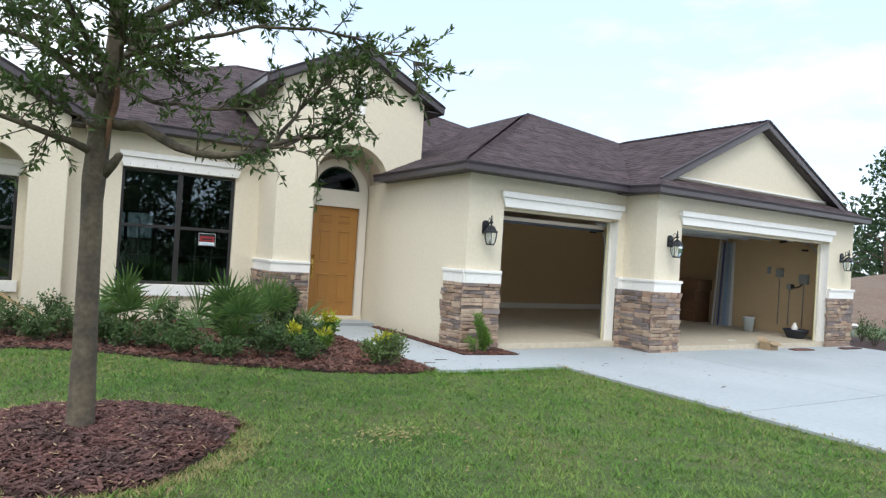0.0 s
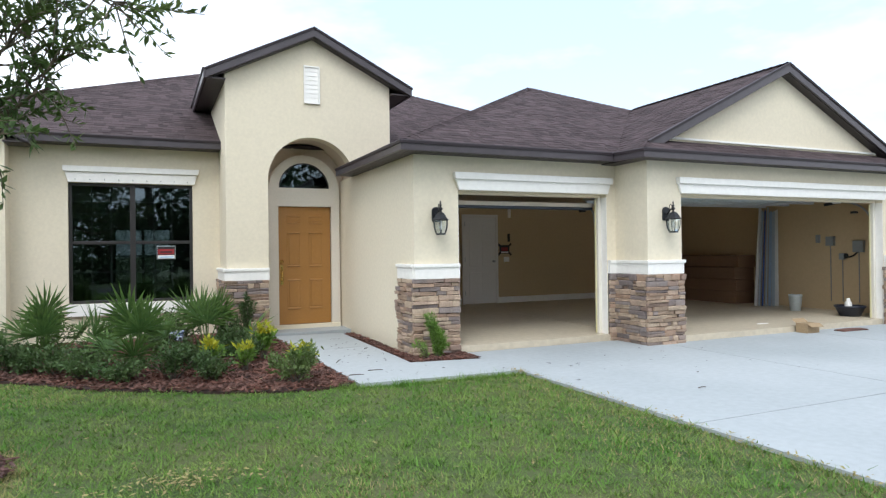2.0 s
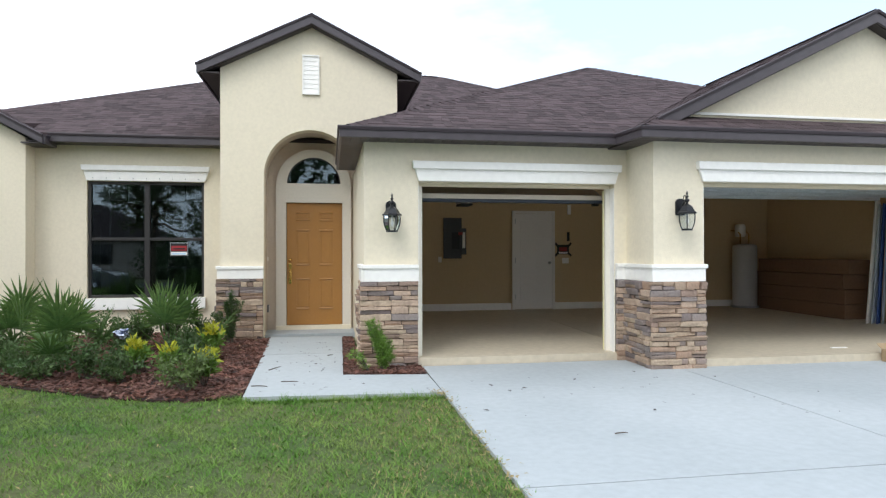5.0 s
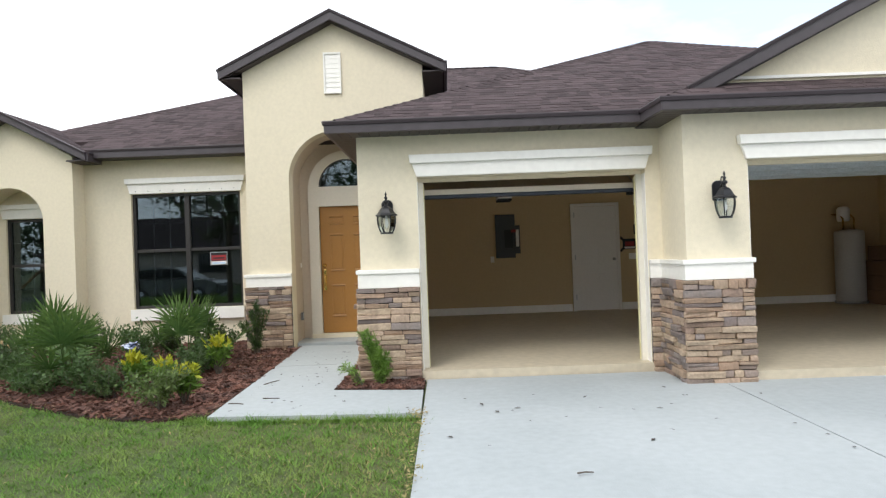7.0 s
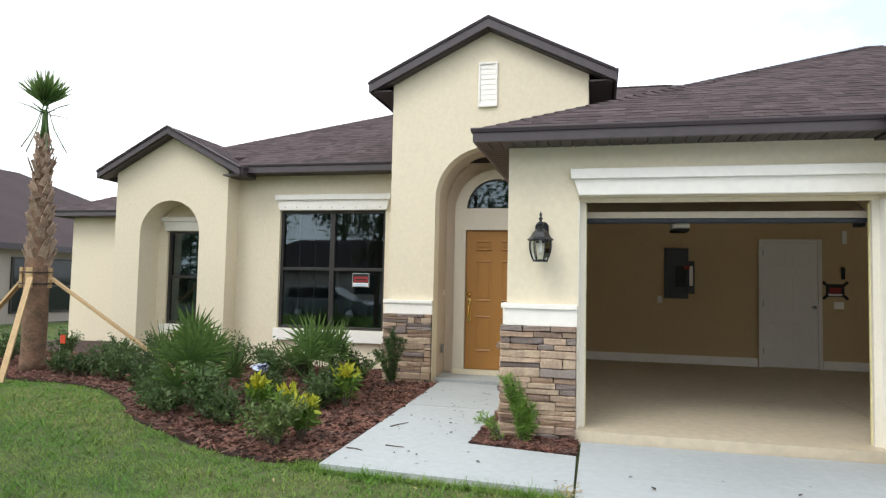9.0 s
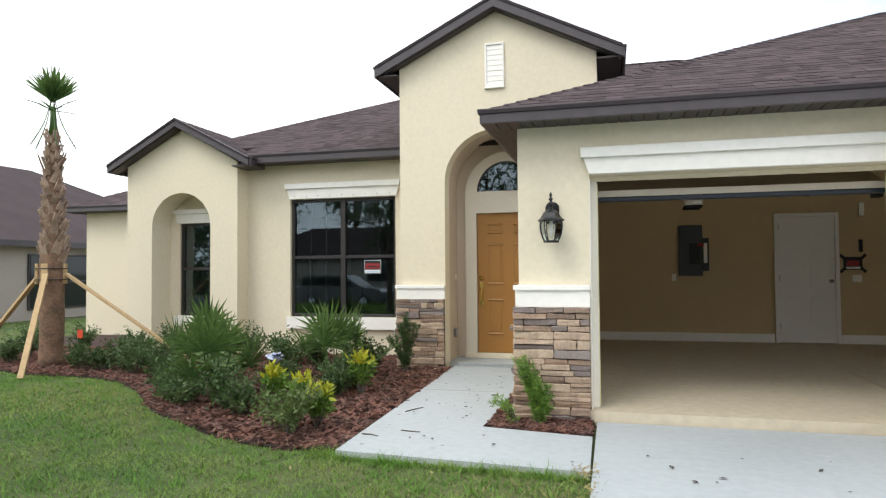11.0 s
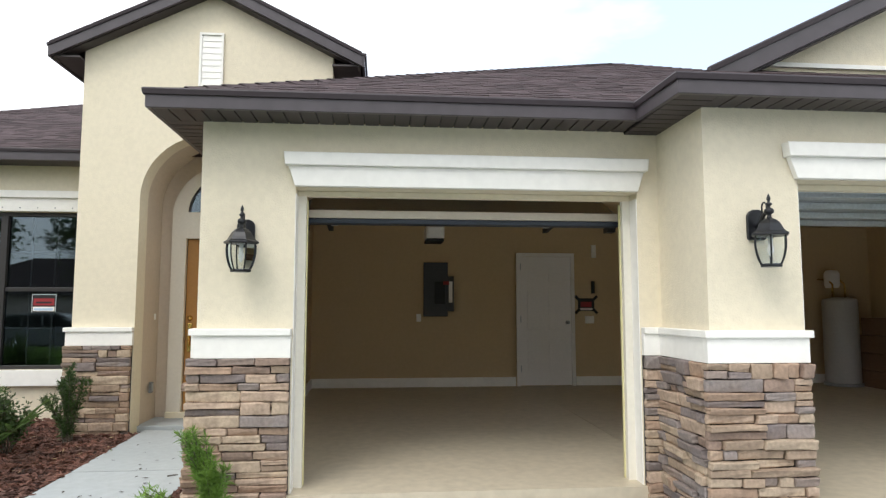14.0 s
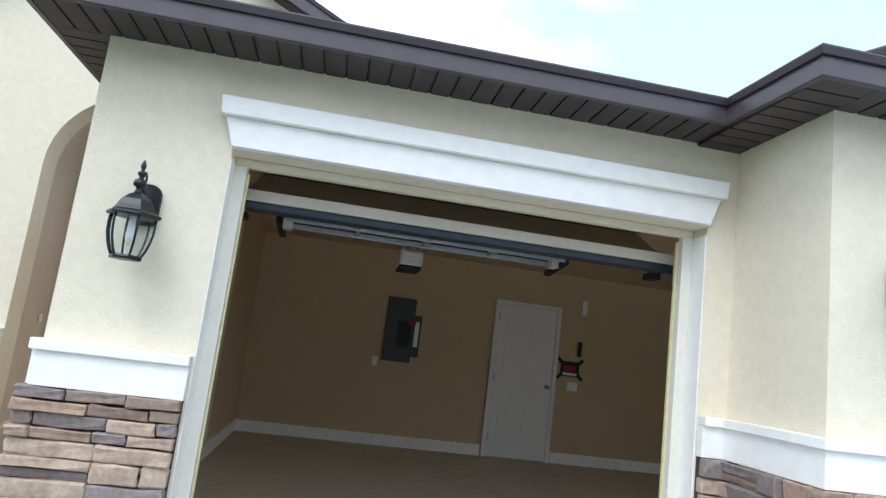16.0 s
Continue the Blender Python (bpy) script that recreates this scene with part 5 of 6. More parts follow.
def oak():
    r = random.Random(21)
    t = thing("oak_tree", (1.007, 4.95, 0.085), "young live oak with grey trunk in a mulch ring", "tree")
    t.scale = (0.922, 0.922, 0.922)
    b = bmesh.new()
    trunk = bend([(0, 0, -0.05), (0, 0, 0.12), (-0.01, 0, 0.9), (-0.02, 0, 1.6), (0.0, 0, 2.1), (0.06, -0.02, 2.8), (0.04, 0.03, 3.6), (0.10, 0.0, 4.6)], 22)
    rad = [0.150, 0.108, 0.093, 0.088, 0.084, 0.080, 0.077, 0.074, 0.073, 0.075, 0.080, 0.076, 0.070, 0.068, 0.062, 0.056, 0.054, 0.046, 0.038, 0.03, 0.02, 0.012]
    tube(b, trunk, rad, 14)
    for v in b.verts:
        v.co += Vector((noise.noise(v.co * 9), noise.noise(v.co * 9 + Vector((5, 2, 1))), 0)) * 0.008
    trunk_ob = part("trunk", b, "bark", t)
    for z, a in ((1.95, 60), (2.12, 200), (2.35, 320), (1.72, 130)):
        b = bmesh.new()
        lathe(b, [(0, 0), (0.024, 0.0), (0.020, 0.012), (0.0, 0.015)], 8)
        bmesh.ops.transform(b, matrix=pose(0.072 * math.cos(radians(a)), 0.072 * math.sin(radians(a)), z, 90, 0, a + 90), verts=b.verts[:])
        part("pruning_scar", b, "wound", trunk_ob, "brown pruning scar")
    limbs = [
        # the long low limb with its bright end
        ([(0.03, -0.02, 2.17), (0.26, -0.20, 2.14), (0.50, -0.40, 2.00), (0.76, -0.58, 1.97), (1.02, -0.72, 2.06), (1.30, -0.86, 2.16), (1.55, -0.98, 2.28)], 0.042, 0.75),
        ([(1.02, -0.72, 2.06), (1.14, -0.80, 2.26), (1.28, -0.88, 2.46), (1.42, -0.95, 2.62)], 0.018, 0.75),
        ([(1.10, -0.76, 2.07), (1.32, -0.78, 2.24), (1.50, -0.84, 2.38), (1.62, -0.92, 2.50)], 0.016, 0.6),
        ([(0.9, -0.66, 2.0), (1.08, -0.80, 2.06), (1.22, -0.90, 2.02), (1.30, -0.95, 1.96)], 0.012, 0.22),
        # thin sparse limb over the roof
        ([(0.04, 0.0, 2.50), (0.32, -0.22, 2.34), (0.68, -0.45, 2.30), (1.05, -0.66, 2.36)], 0.022, 0.35),
        # long upper limb reaching out to a few loose sprigs
        ([(0.05, 0.0, 2.62), (0.6, -0.36, 2.82), (1.15, -0.70, 2.94), (1.46, -0.90, 2.88), (1.72, -1.05, 2.77), (1.95, -1.19, 2.74)], 0.017, 0.6),
        ([(0.05, 0.0, 2.75), (0.5, 0.1, 3.05), (0.75, 0.1, 3.2), (1.0, -0.05, 3.3)], 0.03, 1.3),
        ([(0.05, 0.0, 2.85), (0.5, -0.35, 3.10), (0.9, -0.55, 3.26), (1.2, -0.72, 3.38)], 0.03, 1.2),
        ([(-0.02, 0.0, 1.95), (-0.28, -0.18, 2.02), (-0.62, -0.36, 2.10), (-1.0, -0.55, 2.16)], 0.032, 0.8),
        ([(0.0, 0.0, 2.35), (-0.4, 0.1, 2.66), (-0.9, 0.15, 2.80), (-1.3, 0.0, 2.95)], 0.032, 1.2),
        ([(0.03, 0.02, 2.55), (-0.3, -0.4, 2.9), (-0.6, -0.8, 3.1), (-0.9, -1.1, 3.4)], 0.03, 1.3),
        ([(0.05, 0.0, 2.9), (0.2, -0.5, 3.2), (0.5, -1.0, 3.4), (0.7, -1.4, 3.55)], 0.028, 1.4),
        ([(0.03, 0.02, 2.6), (0.18, 0.4, 2.8), (0.3, 0.7, 2.95), (0.4, 0.85, 3.1)], 0.03, 1.0),
        ([(0.0, 0.02, 2.6), (-0.25, 0.5, 2.9), (-0.6, 0.9, 3.1)], 0.028, 0.9),
        ([(0.04, 0.0, 2.45), (0.10, -0.25, 2.66), (0.02, -0.42, 2.80), (-0.1, -0.55, 3.0)], 0.022, 0.9),
        # short leafy shoots about the fork
        ([(0.0, -0.02, 2.10), (-0.12, -0.14, 2.16), (-0.26, -0.24, 2.18), (-0.40, -0.34, 2.20)], 0.014, 0.6),
        ([(0.02, -0.02, 2.30), (-0.06, -0.20, 2.40), (-0.16, -0.34, 2.46), (-0.26, -0.44, 2.50)], 0.014, 0.8),
        ([(0.04, -0.02, 2.40), (0.16, -0.20, 2.52), (0.30, -0.34, 2.58), (0.44, -0.46, 2.60)], 0.014, 0.8),
        ([(0.06, 0.0, 3.3), (0.5, -0.2, 3.7), (1.0, -0.4, 3.95)], 0.026, 1.3),
        ([(0.06, 0.0, 3.5), (-0.4, -0.2, 3.8), (-0.8, -0.3, 4.2)], 0.024, 1.2),
        ([(0.08, 0.0, 3.8), (0.2, 0.5, 4.2), (0.4, 0.8, 4.5)], 0.022, 1.1),
        ([(0.10, 0.0, 4.4), (0.2, -0.2, 4.8), (0.25, -0.3, 5.1)], 0.018, 1.1),
    ]
    # a broken stub below the crown
    b = bmesh.new()
    tube(b, [(0.03, -0.02, 1.80), (0.09, -0.06, 1.88), (0.125, -0.085, 1.94), (0.14, -0.095, 1.955)], [0.042, 0.034, 0.026, 0.012], 8)
    part("stub", b, "bark", trunk_ob, "short pruned stub")
    b = bmesh.new()
    tube(b, bend([(0.045, -0.066, 1.98), (0.05, -0.074, 2.15), (0.085, -0.062, 2.32), (0.075, -0.06, 2.52)], 8), [0.006, 0.016, 0.024, 0.020, 0.024, 0.018, 0.014, 0.005], 7)
    for v in b.verts:
        v.co += Vector((noise.noise(v.co * 30), noise.noise(v.co * 30 + Vector((3, 1, 7))), 0)) * 0.012
    part("bark_wound", b, "wound", trunk_ob, "reddish strip where the bark has peeled")
    verts, faces = [], []
    for pts, r0, dense in limbs:
        b = bmesh.new()
        line = bend(pts, 14)
        line = [p + Vector((r.gauss(0, 0.012), r.gauss(0, 0.012), r.gauss(0, 0.012))) if i else p for i, p in enumerate(line)]
        tube(b, line, [r0 * (1 - 0.82 * i / 13) for i in range(14)], 7)
        for i in range(int((42 if pts[0][2] < 2.4 else 55) * dense)):
            f = r.uniform(0.22, 1.0) ** 0.75
            k = min(int(f * 13), 12)
            p, along = line[k], (line[k + 1] - line[k]).normalized()
            d = (along * 0.8 + rvec(r, 0.25) * 0.9).normalized()
            ln = r.uniform(0.18, 0.46)
            q = p + d * ln * 0.55 + rvec(r) * 0.03
            e = q + (d + rvec(r) * 0.35 + Vector((0, 0, -0.12))).normalized() * ln * 0.5
            tube(b, [p, q, e], [0.006, 0.004, 0.002], 4)
            for w in range(r.randint(14, 22)):
                g = r.uniform(0.25, 1.0)
                s = p.lerp(q, g * 2) if g < 0.5 else q.lerp(e, g * 2 - 1)
                ld = ((e - p).normalized() * 0.7 + rvec(r, 0.1)).normalized()
                leaf_quads(verts, faces, s, ld, rvec(r, 1.1), r.uniform(0.045, 0.085), r.uniform(0.016, 0.028))
        part("limb", b, "bark", t)
    tagged(raw("foliage", verts, faces, "oak_leaf", t, "narrow dark green oak leaves"), kind="stuff")


oak()


BLADE = []


def blade_data():
    """One narrow pointed blade, 1 m long along x, folded along its rib; shared by all fans."""
    if not BLADE:
        me = bpy.data.meshes.new("blade")
        me.from_pydata([(0, 0.006, 0), (0.55, 0.027, 0.010), (1, 0, -0.03), (0.55, -0.027, 0.010), (0, -0.006, 0), (0.55, 0, 0)], [], [(0, 5, 2, 1), (0, 4, 3, 5), (5, 3, 2)])
        me.materials.append(M["palmetto"])
        BLADE.append(me)
    return BLADE[0]


def frond(r, size, fold, parent, m, blades_n=20, spread=105, wide=0.62):
    """One fan: a stalk, and narrow blades radiating from its end, along +x and up; m places it on its plant."""
    b = bmesh.new()
    stalk = bend([(0, 0, 0), (0.25 * size, 0, 0.30 * size), (0.42 * size, 0, 0.62 * size)], 7)
    tube(b, stalk, [0.009, 0.009, 0.008, 0.008, 0.007, 0.006, 0.005], 5)
    o = part("frond", b, "palmetto", parent)
    o.matrix_local = m
    hub = stalk[-1]
    ahead = (stalk[-1] - stalk[-2]).normalized()
    side = Vector((0, 1, 0))
    up = side.cross(ahead) * -1
    for i in range(blades_n):
        a = radians(-spread + 2 * spread * i / (blades_n - 1))
        d = (ahead * math.cos(a) + side * math.sin(a) + up * (fold + r.uniform(-0.10, 0.10)) + Vector((0, 0, r.uniform(-0.22, 0.02)))).normalized()
        ln = size * r.uniform(0.48, 0.64) * (1.0 - 0.25 * abs(a) / 2.2)
        y = up.cross(d).normalized()
        z = d.cross(y)
        leaf = new("blade", blade_data())
        leaf.parent = o
        rot = Matrix((d, y, z)).transposed().to_4x4()
        leaf.matrix_local = Matrix.Translation(hub) @ rot @ Matrix.Diagonal((ln, wide, wide, 1))
    return o


def palmetto(x, y, size, seed, fronds=15):
    r = random.Random(seed)
    t = thing("palmetto", (x, y, -0.01), "bushy green fan palmetto in the mulch bed", "palmetto", "palmettos in the bed")
    for i in range(fronds):
        s = r.uniform(0.8, 1.1)
        m = pose(r.uniform(-0.06, 0.06), r.uniform(-0.06, 0.06), r.uniform(0.0, 0.12) * size, 0, r.uniform(-40, -8) if i % 2 else r.uniform(-6, 34), math.degrees(i * 2.4 + r.uniform(-0.3, 0.3)))
        frond(r, size * s, 0.12 + 0.07 * (i % 5), t, m, 20)
    return t


palmetto(2.70, 8.34, 0.74, 1, 12)
palmetto(3.58, 9.45, 0.73, 2, 10)
palmetto(1.68, 9.70, 0.71, 3, 11)


def bush(name, x, y, wide, high, leaf, seed, label, cat, group, leaves=420, length=0.05, width=0.024, top=None, upright=0.0):
    """Many-stemmed shrub: forked twigs and single leaves, open at the base."""
    r = random.Random(seed)
    t = thing(name, (x, y, -0.01), label, cat, group)
    b, verts, faces, v2, f2 = bmesh.new(), [], [], [], []
    n = 16
    for i in range(n):
        a, lean = i * 2.4 + r.uniform(-0.4, 0.4), r.uniform(0.15, 1.0)
        tip = Vector((math.cos(a) * wide * 0.5 * lean, math.sin(a) * wide * 0.5 * lean, high * r.uniform(0.72, 1.05) * (1.0 - 0.38 * lean * lean)))
        mid = tip * 0.5 + Vector((r.gauss(0, 0.02), r.gauss(0, 0.02), high * 0.05))
        tube(b, [(0.02 * math.cos(a), 0.02 * math.sin(a), 0), mid, tip], [0.006, 0.005, 0.002], 4)
        for k in range(leaves // n):
            g = r.uniform(0.3, 1.05)
            p = mid.lerp(tip, g * 2 - 1) if g > 0.5 else mid * (g * 2)
            p = p + rvec(r, 0.2) * r.uniform(0.0, 0.16) * wide * (0.5 + 0.5 * g)
            p.z = max(p.z, 0.015)
            d = (rvec(r, 0.4) + Vector((math.cos(a), math.sin(a), 0.2)) * 0.6 + Vector((0, 0, upright))).normalized()
            bright = top is not None and p.z > high * 0.70
            leaf_quads(v2 if bright else verts, f2 if bright else faces, p, d, rvec(r, 1.3), length * r.uniform(0.7, 1.3), width * r.uniform(0.8, 1.2))
    tagged(part("stem_tangle", b, "twig", t), kind="stuff")
    tagged(raw("foliage", verts, faces, leaf, t), kind="stuff")
    if top is not None and v2:
        tagged(raw("bright_foliage", v2, f2, top, t, "yellow new leaves at the top"), kind="stuff")
    return t


SH = "low dark green shrub in the mulch bed"
for i, (x, y, w, h) in enumerate(((3.12, 7.86, 0.62, 0.42), (3.45, 7.62, 0.5, 0.32), (1.42, 9.15, 0.55, 0.42), (1.0, 9.75, 0.6, 0.45), (0.45, 10.0, 0.6, 0.46),
                                  (-0.15, 10.35, 0.55, 0.42), (-0.55, 11.0, 0.55, 0.45), (-1.6, 11.1, 0.6, 0.5), (-2.1, 10.5, 0.55, 0.42), (-2.7, 11.3, 0.6, 0.5), (0.15, 10.95, 0.6, 0.55), (0.9, 10.8, 0.6, 0.52),
                                  (1.6, 10.9, 0.6, 0.55), (2.4, 10.4, 0.55, 0.55), (2.95, 9.5, 0.5, 0.5), (3.3, 10.6, 0.6, 0.6), (3.85, 9.95, 0.5, 0.5), (2.3, 9.1, 0.5, 0.4), (3.95, 9.0, 0.45, 0.35),
                                  (1.9, 8.75, 0.5, 0.36), (3.22, 8.86, 0.45, 0.33), (3.38, 8.42, 0.42, 0.32), (3.98, 8.58, 0.42, 0.33), (3.80, 9.12, 0.45, 0.40), (3.05, 10.1, 0.55, 0.5), (-0.35, 9.7, 0.45, 0.36), (-1.75, 9.9, 0.45, 0.4),
                                  (2.62, 7.92, 0.5, 0.30), (2.20, 8.34, 0.5, 0.32), (1.62, 8.98, 0.5, 0.34), (0.75, 9.45, 0.5, 0.34), (0.10, 9.62, 0.5, 0.34))):
    bush("shrub", x, y, w * 1.12, h * 0.94, "shrub", 40 + i, SH, "shrub", "shrubs in the bed", 960, 0.047, 0.025)
bush("shrub", 4.27, 7.05, 0.70, 0.38, "bright_shrub", 91, "light green bushy shrub near the walk", "shrub", "", 1050, 0.052, 0.025)
CR = "yellow and green croton in the mulch bed"
bush("croton", 3.52, 8.12, 0.28, 0.37, "fern", 71, CR, "croton", "yellow crotons", 420, 0.09, 0.034, "croton", 0.7)
bush("croton", 4.37, 7.33, 0.28, 0.36, "fern", 72, CR, "croton", "yellow crotons", 420, 0.09, 0.034, "croton", 0.7)
bush("croton", 4.20, 8.75, 0.30, 0.46, "fern", 73, CR, "croton", "yellow crotons", 420, 0.09, 0.034, "croton", 0.7)
bush("croton", 3.88, 8.02, 0.24, 0.33, "fern", 74, CR, "croton", "yellow crotons", 280, 0.085, 0.03, "croton", 0.7)


def needle_plant(x, y, tips, label, leaf, seed, spread=0.10, count=70, length=0.055, width=0.009, stems=4):
    r = random.Random(seed)
    t = thing("podocarpus", (x, y, -0.01), label, "podocarpus")
    verts, faces = [], []
    for tip in tips:
        for k in range(stems):
            e = Vector(tip) + Vector((r.gauss(0, spread), r.gauss(0, spread), r.gauss(0, spread * 0.7)))
            line = bend([(r.uniform(-0.03, 0.03), r.uniform(-0.03, 0.03), 0), e * 0.5 + Vector((0, 0, 0.06)), e], 8)
            b = bmesh.new()
            tube(b, line, [0.006 - 0.0006 * i for i in range(8)], 4)
            part("stem", b, "twig", t)
            for i in range(count):
                g = r.uniform(0.15, 0.999) * 7
                p = line[int(g)].lerp(line[int(g) + 1], g - int(g))
                along = (line[int(g) + 1] - line[int(g)]).normalized()
                leaf_quads(verts, faces, p, (along * 0.7 + rvec(r)).normalized(), rvec(r, 0.6), length * r.uniform(0.7, 1.3), width)
    tagged(raw("needles", verts, faces, leaf, t), kind="stuff")


needle_plant(6.20, 7.80, [(-0.15, -0.03, 0.55), (-0.12, -0.02, 0.48), (-0.08, -0.05, 0.42), (-0.04, 0.0, 0.40), (0.0, -0.04, 0.33), (0.04, -0.03, 0.25), (-0.05, -0.07, 0.30), (0.02, -0.06, 0.17)], "feathery bright green podocarpus leaning by the stone pier", "fern", 5, 0.032, 120, 0.055, 0.0062, 7)
needle_plant(6.02, 7.72, [(-0.16, -0.04, 0.26), (-0.10, -0.05, 0.20), (-0.20, -0.02, 0.20)], "small low podocarpus sprig in the mulch strip", "fern", 15, 0.025, 60, 0.055, 0.0062, 2)
needle_plant(4.20, 10.35, [(0.0, 0.0, 0.72), (0.08, 0.03, 0.60), (-0.08, -0.03, 0.62), (-0.22, 0.0, 0.45)], "upright dark green podocarpus by the entry pier", "shrub", 6, 0.05, 190)

# crumpled wrapper among the shrubs
wr = thing("plastic_wrapper", (3.20, 8.74, 0.37), "crumpled silver and blue plastic wrapper caught in the shrubs", "wrapper")
b = bmesh.new()
bmesh.ops.create_icosphere(b, subdivisions=3, radius=0.115)
for v in b.verts:
    v.co *= 0.75 + 0.6 * noise.noise(v.co * 14)
    v.co.z *= 0.6
part("foil", b, "foil", wr)


# ---- sabal palm with braces ----
M["boot"] = material("weathered_palm_boot", (0.36, 0.265, 0.20), 0.9, vary=0.2, coarse=9, fine=40, bump=0.5, bump_scale=30, tint=(0.20, 0.13, 0.09), per_piece=0.3)


def sabal():
    r = random.Random(9)
    t = thing("sabal_palm", (-1.0, 9.86, -0.02), "sabal palm with shaggy boot trunk and tied green crown", "palm tree")
    b = bmesh.new()
    TALL = 3.40
    zs = [TALL * k / 23 for k in range(24)]
    girth = lambda z: 0.19 if z < 0.1 else 0.160 if z < 1.5 else 0.150 - 0.085 * (z - 1.5) / (TALL - 1.5)
    line = [Vector((0.03 * math.sin(z), 0.02 * math.cos(2 * z), z)) for z in zs]
    tube(b, line, [girth(z) for z in zs], 18)
    for v in b.verts:
        v.co += Vector((noise.noise(v.co * 12), noise.noise(v.co * 12 + Vector((3, 3, 3))), 0)) * 0.014
    tr = part("trunk", b, "palm_bark", t)
    for i in range(84):
        z, a = 1.50 + 1.85 * i / 84, i * 2.4
        rad = girth(z) * 0.93
        c = bmesh.new()
        k = 1.0 - 0.45 * (z - 1.5) / 1.85
        w, h = k * r.uniform(0.05, 0.075), k * r.uniform(0.17, 0.27)
        prism(c, [(-w, 0), (w, 0), (w * 0.6, h), (0.01, h * 0.72), (-w * 0.6, h * 0.96)], "y", -0.014, 0.012)
        bmesh.ops.transform(c, matrix=pose(0.03 * math.sin(z) + rad * math.cos(a), rad * math.sin(a), z, 0, 0, math.degrees(a) + 90) @ pose(0, 0, 0, r.uniform(10, 26), r.uniform(-24, 24), 0), verts=c.verts[:])
        part("boot", c, "boot", tr)
    c = bmesh.new()
    tube(c, [(0, 0, TALL - 0.1), (0.01, 0, TALL + 0.15), (0.0, 0, TALL + 0.36)], [0.062, 0.045, 0.034], 9)
    part("spear", c, "palmetto", t, "green spear of bound leaf stalks")
    # tied crown: upright fans close together, a few loose blades below
    for i in range(5):
        frond(r, 0.95, 0.05, t, pose(-0.30 * math.cos(i * 1.26), -0.30 * math.sin(i * 1.26), TALL - 0.24, 0, -12, i * 72), 22, 46, 0.62)
    for i in range(11):
        a, e = i * 2.4, r.uniform(-0.12, 0.16)
        c = bmesh.new()
        tube(c, [(0, 0, TALL + 0.30), (0.2 * math.cos(a), 0.2 * math.sin(a), TALL + 0.36 + e * 0.5), (0.42 * math.cos(a), 0.42 * math.sin(a), TALL + 0.38 + e)], [0.008, 0.006, 0.002], 5)
        part("loose_blade", c, "palmetto", t)
    for i in range(5):
        a, z = i * 2.4 + 0.5, r.uniform(2.75, 3.25)
        c = bmesh.new()
        q = girth(z)
        tube(c, [(q * math.cos(a), q * math.sin(a), z), ((q + 0.05) * math.cos(a), (q + 0.05) * math.sin(a), z + 0.14), ((q + 0.09) * math.cos(a), (q + 0.09) * math.sin(a), z + 0.26)], [0.016, 0.013, 0.009], 5)
        part("dry_stalk", c, "palm_bark", t)
    br = thing("palm_brace", (-1.0, 9.86, 0), "pine lumber braces strapped round the palm trunk", "tree brace")
    for i in range(4):
        a = radians(20 + 90 * i)
        c = bmesh.new()
        box(c, -0.045, 0.045, -0.02, 0.02, 1.17, 1.46, 0.004)
        bmesh.ops.transform(c, matrix=pose(0.185 * math.cos(a), 0.185 * math.sin(a), 0, 0, 0, math.degrees(a) + 90), verts=c.verts[:])
        part("batten", c, "wood", br)
    for z in (1.23, 1.39):
        c = bmesh.new()
        tube(c, [(0.210 * math.cos(k * math.tau / 20), 0.210 * math.sin(k * math.tau / 20), z) for k in range(21)], 0.008, 5)
        part("strap", c, "black", br)
    for ex, ey in ((0.50, -0.95), (2.03, 0.54), (-1.7, 0.2)):
        d = Vector((ex, ey, 0)).normalized()
        c = bmesh.new()
        p0, p1 = d * 0.22 + Vector((0, 0, 1.31)), Vector((ex, ey, -0.02))
        box(c, -0.036, 0.036, -0.019, 0.019, 0, (p1 - p0).length, 0.003)
        q = (p1 - p0).to_track_quat("Z", "Y").to_matrix().to_4x4()
        bmesh.ops.transform(c, matrix=Matrix.Translation(p0) @ q, verts=c.verts[:])
        part("prop", c, "wood", br)
    fl = thing("marker_flag", (-0.62, 9.95, -0.01), "small orange utility marker flag", "flag")
    c = bmesh.new()
    tube(c, [(0, 0, 0), (0, 0, 0.52)], 0.003, 5)
    part("wire", c, "steel", fl)
    boxes("flag_sheet", "orange", fl, (0.002, 0.09, -0.002, 0.002, 0.40, 0.52))


sabal()


# ---- lawn, chips and litter ----
def in_poly(px, py, poly):
    hit, j = np.zeros(len(px), bool), len(poly) - 1
    for i in range(len(poly)):
        (xi, yi), (xj, yj) = poly[i], poly[j]
        hit ^= ((yi > py) != (yj > py)) & (px < (xj - xi) * (py - yi) / (yj - yi + 1e-12) + xi)
        j = i
    return hit


BED = [(4.81, 6.76), (4.4, 6.70), (4.0, 6.78), (3.55, 6.98), (3.0, 7.32), (2.5, 7.62), (2.1, 8.0), (1.55, 8.55), (0.9, 9.0), (0.2, 9.22), (-0.6, 9.2), (-1.3, 9.4),
       (-2.2, 9.7), (-3.3, 10.6), (-4.3, 12.2), (-4.4, 14.1), (-1.2, 14.1), (-1.2, 11.5), (4.0, 11.9), (4.60, 10.84), (4.71, 10.84), (4.765, 9.15)]
STRIP = [(5.78, 7.63), (6.64, 7.49), (6.64, 7.98), (5.94, 7.98), (5.94, 10.7), (5.83, 10.7), (5.80, 9.15)]


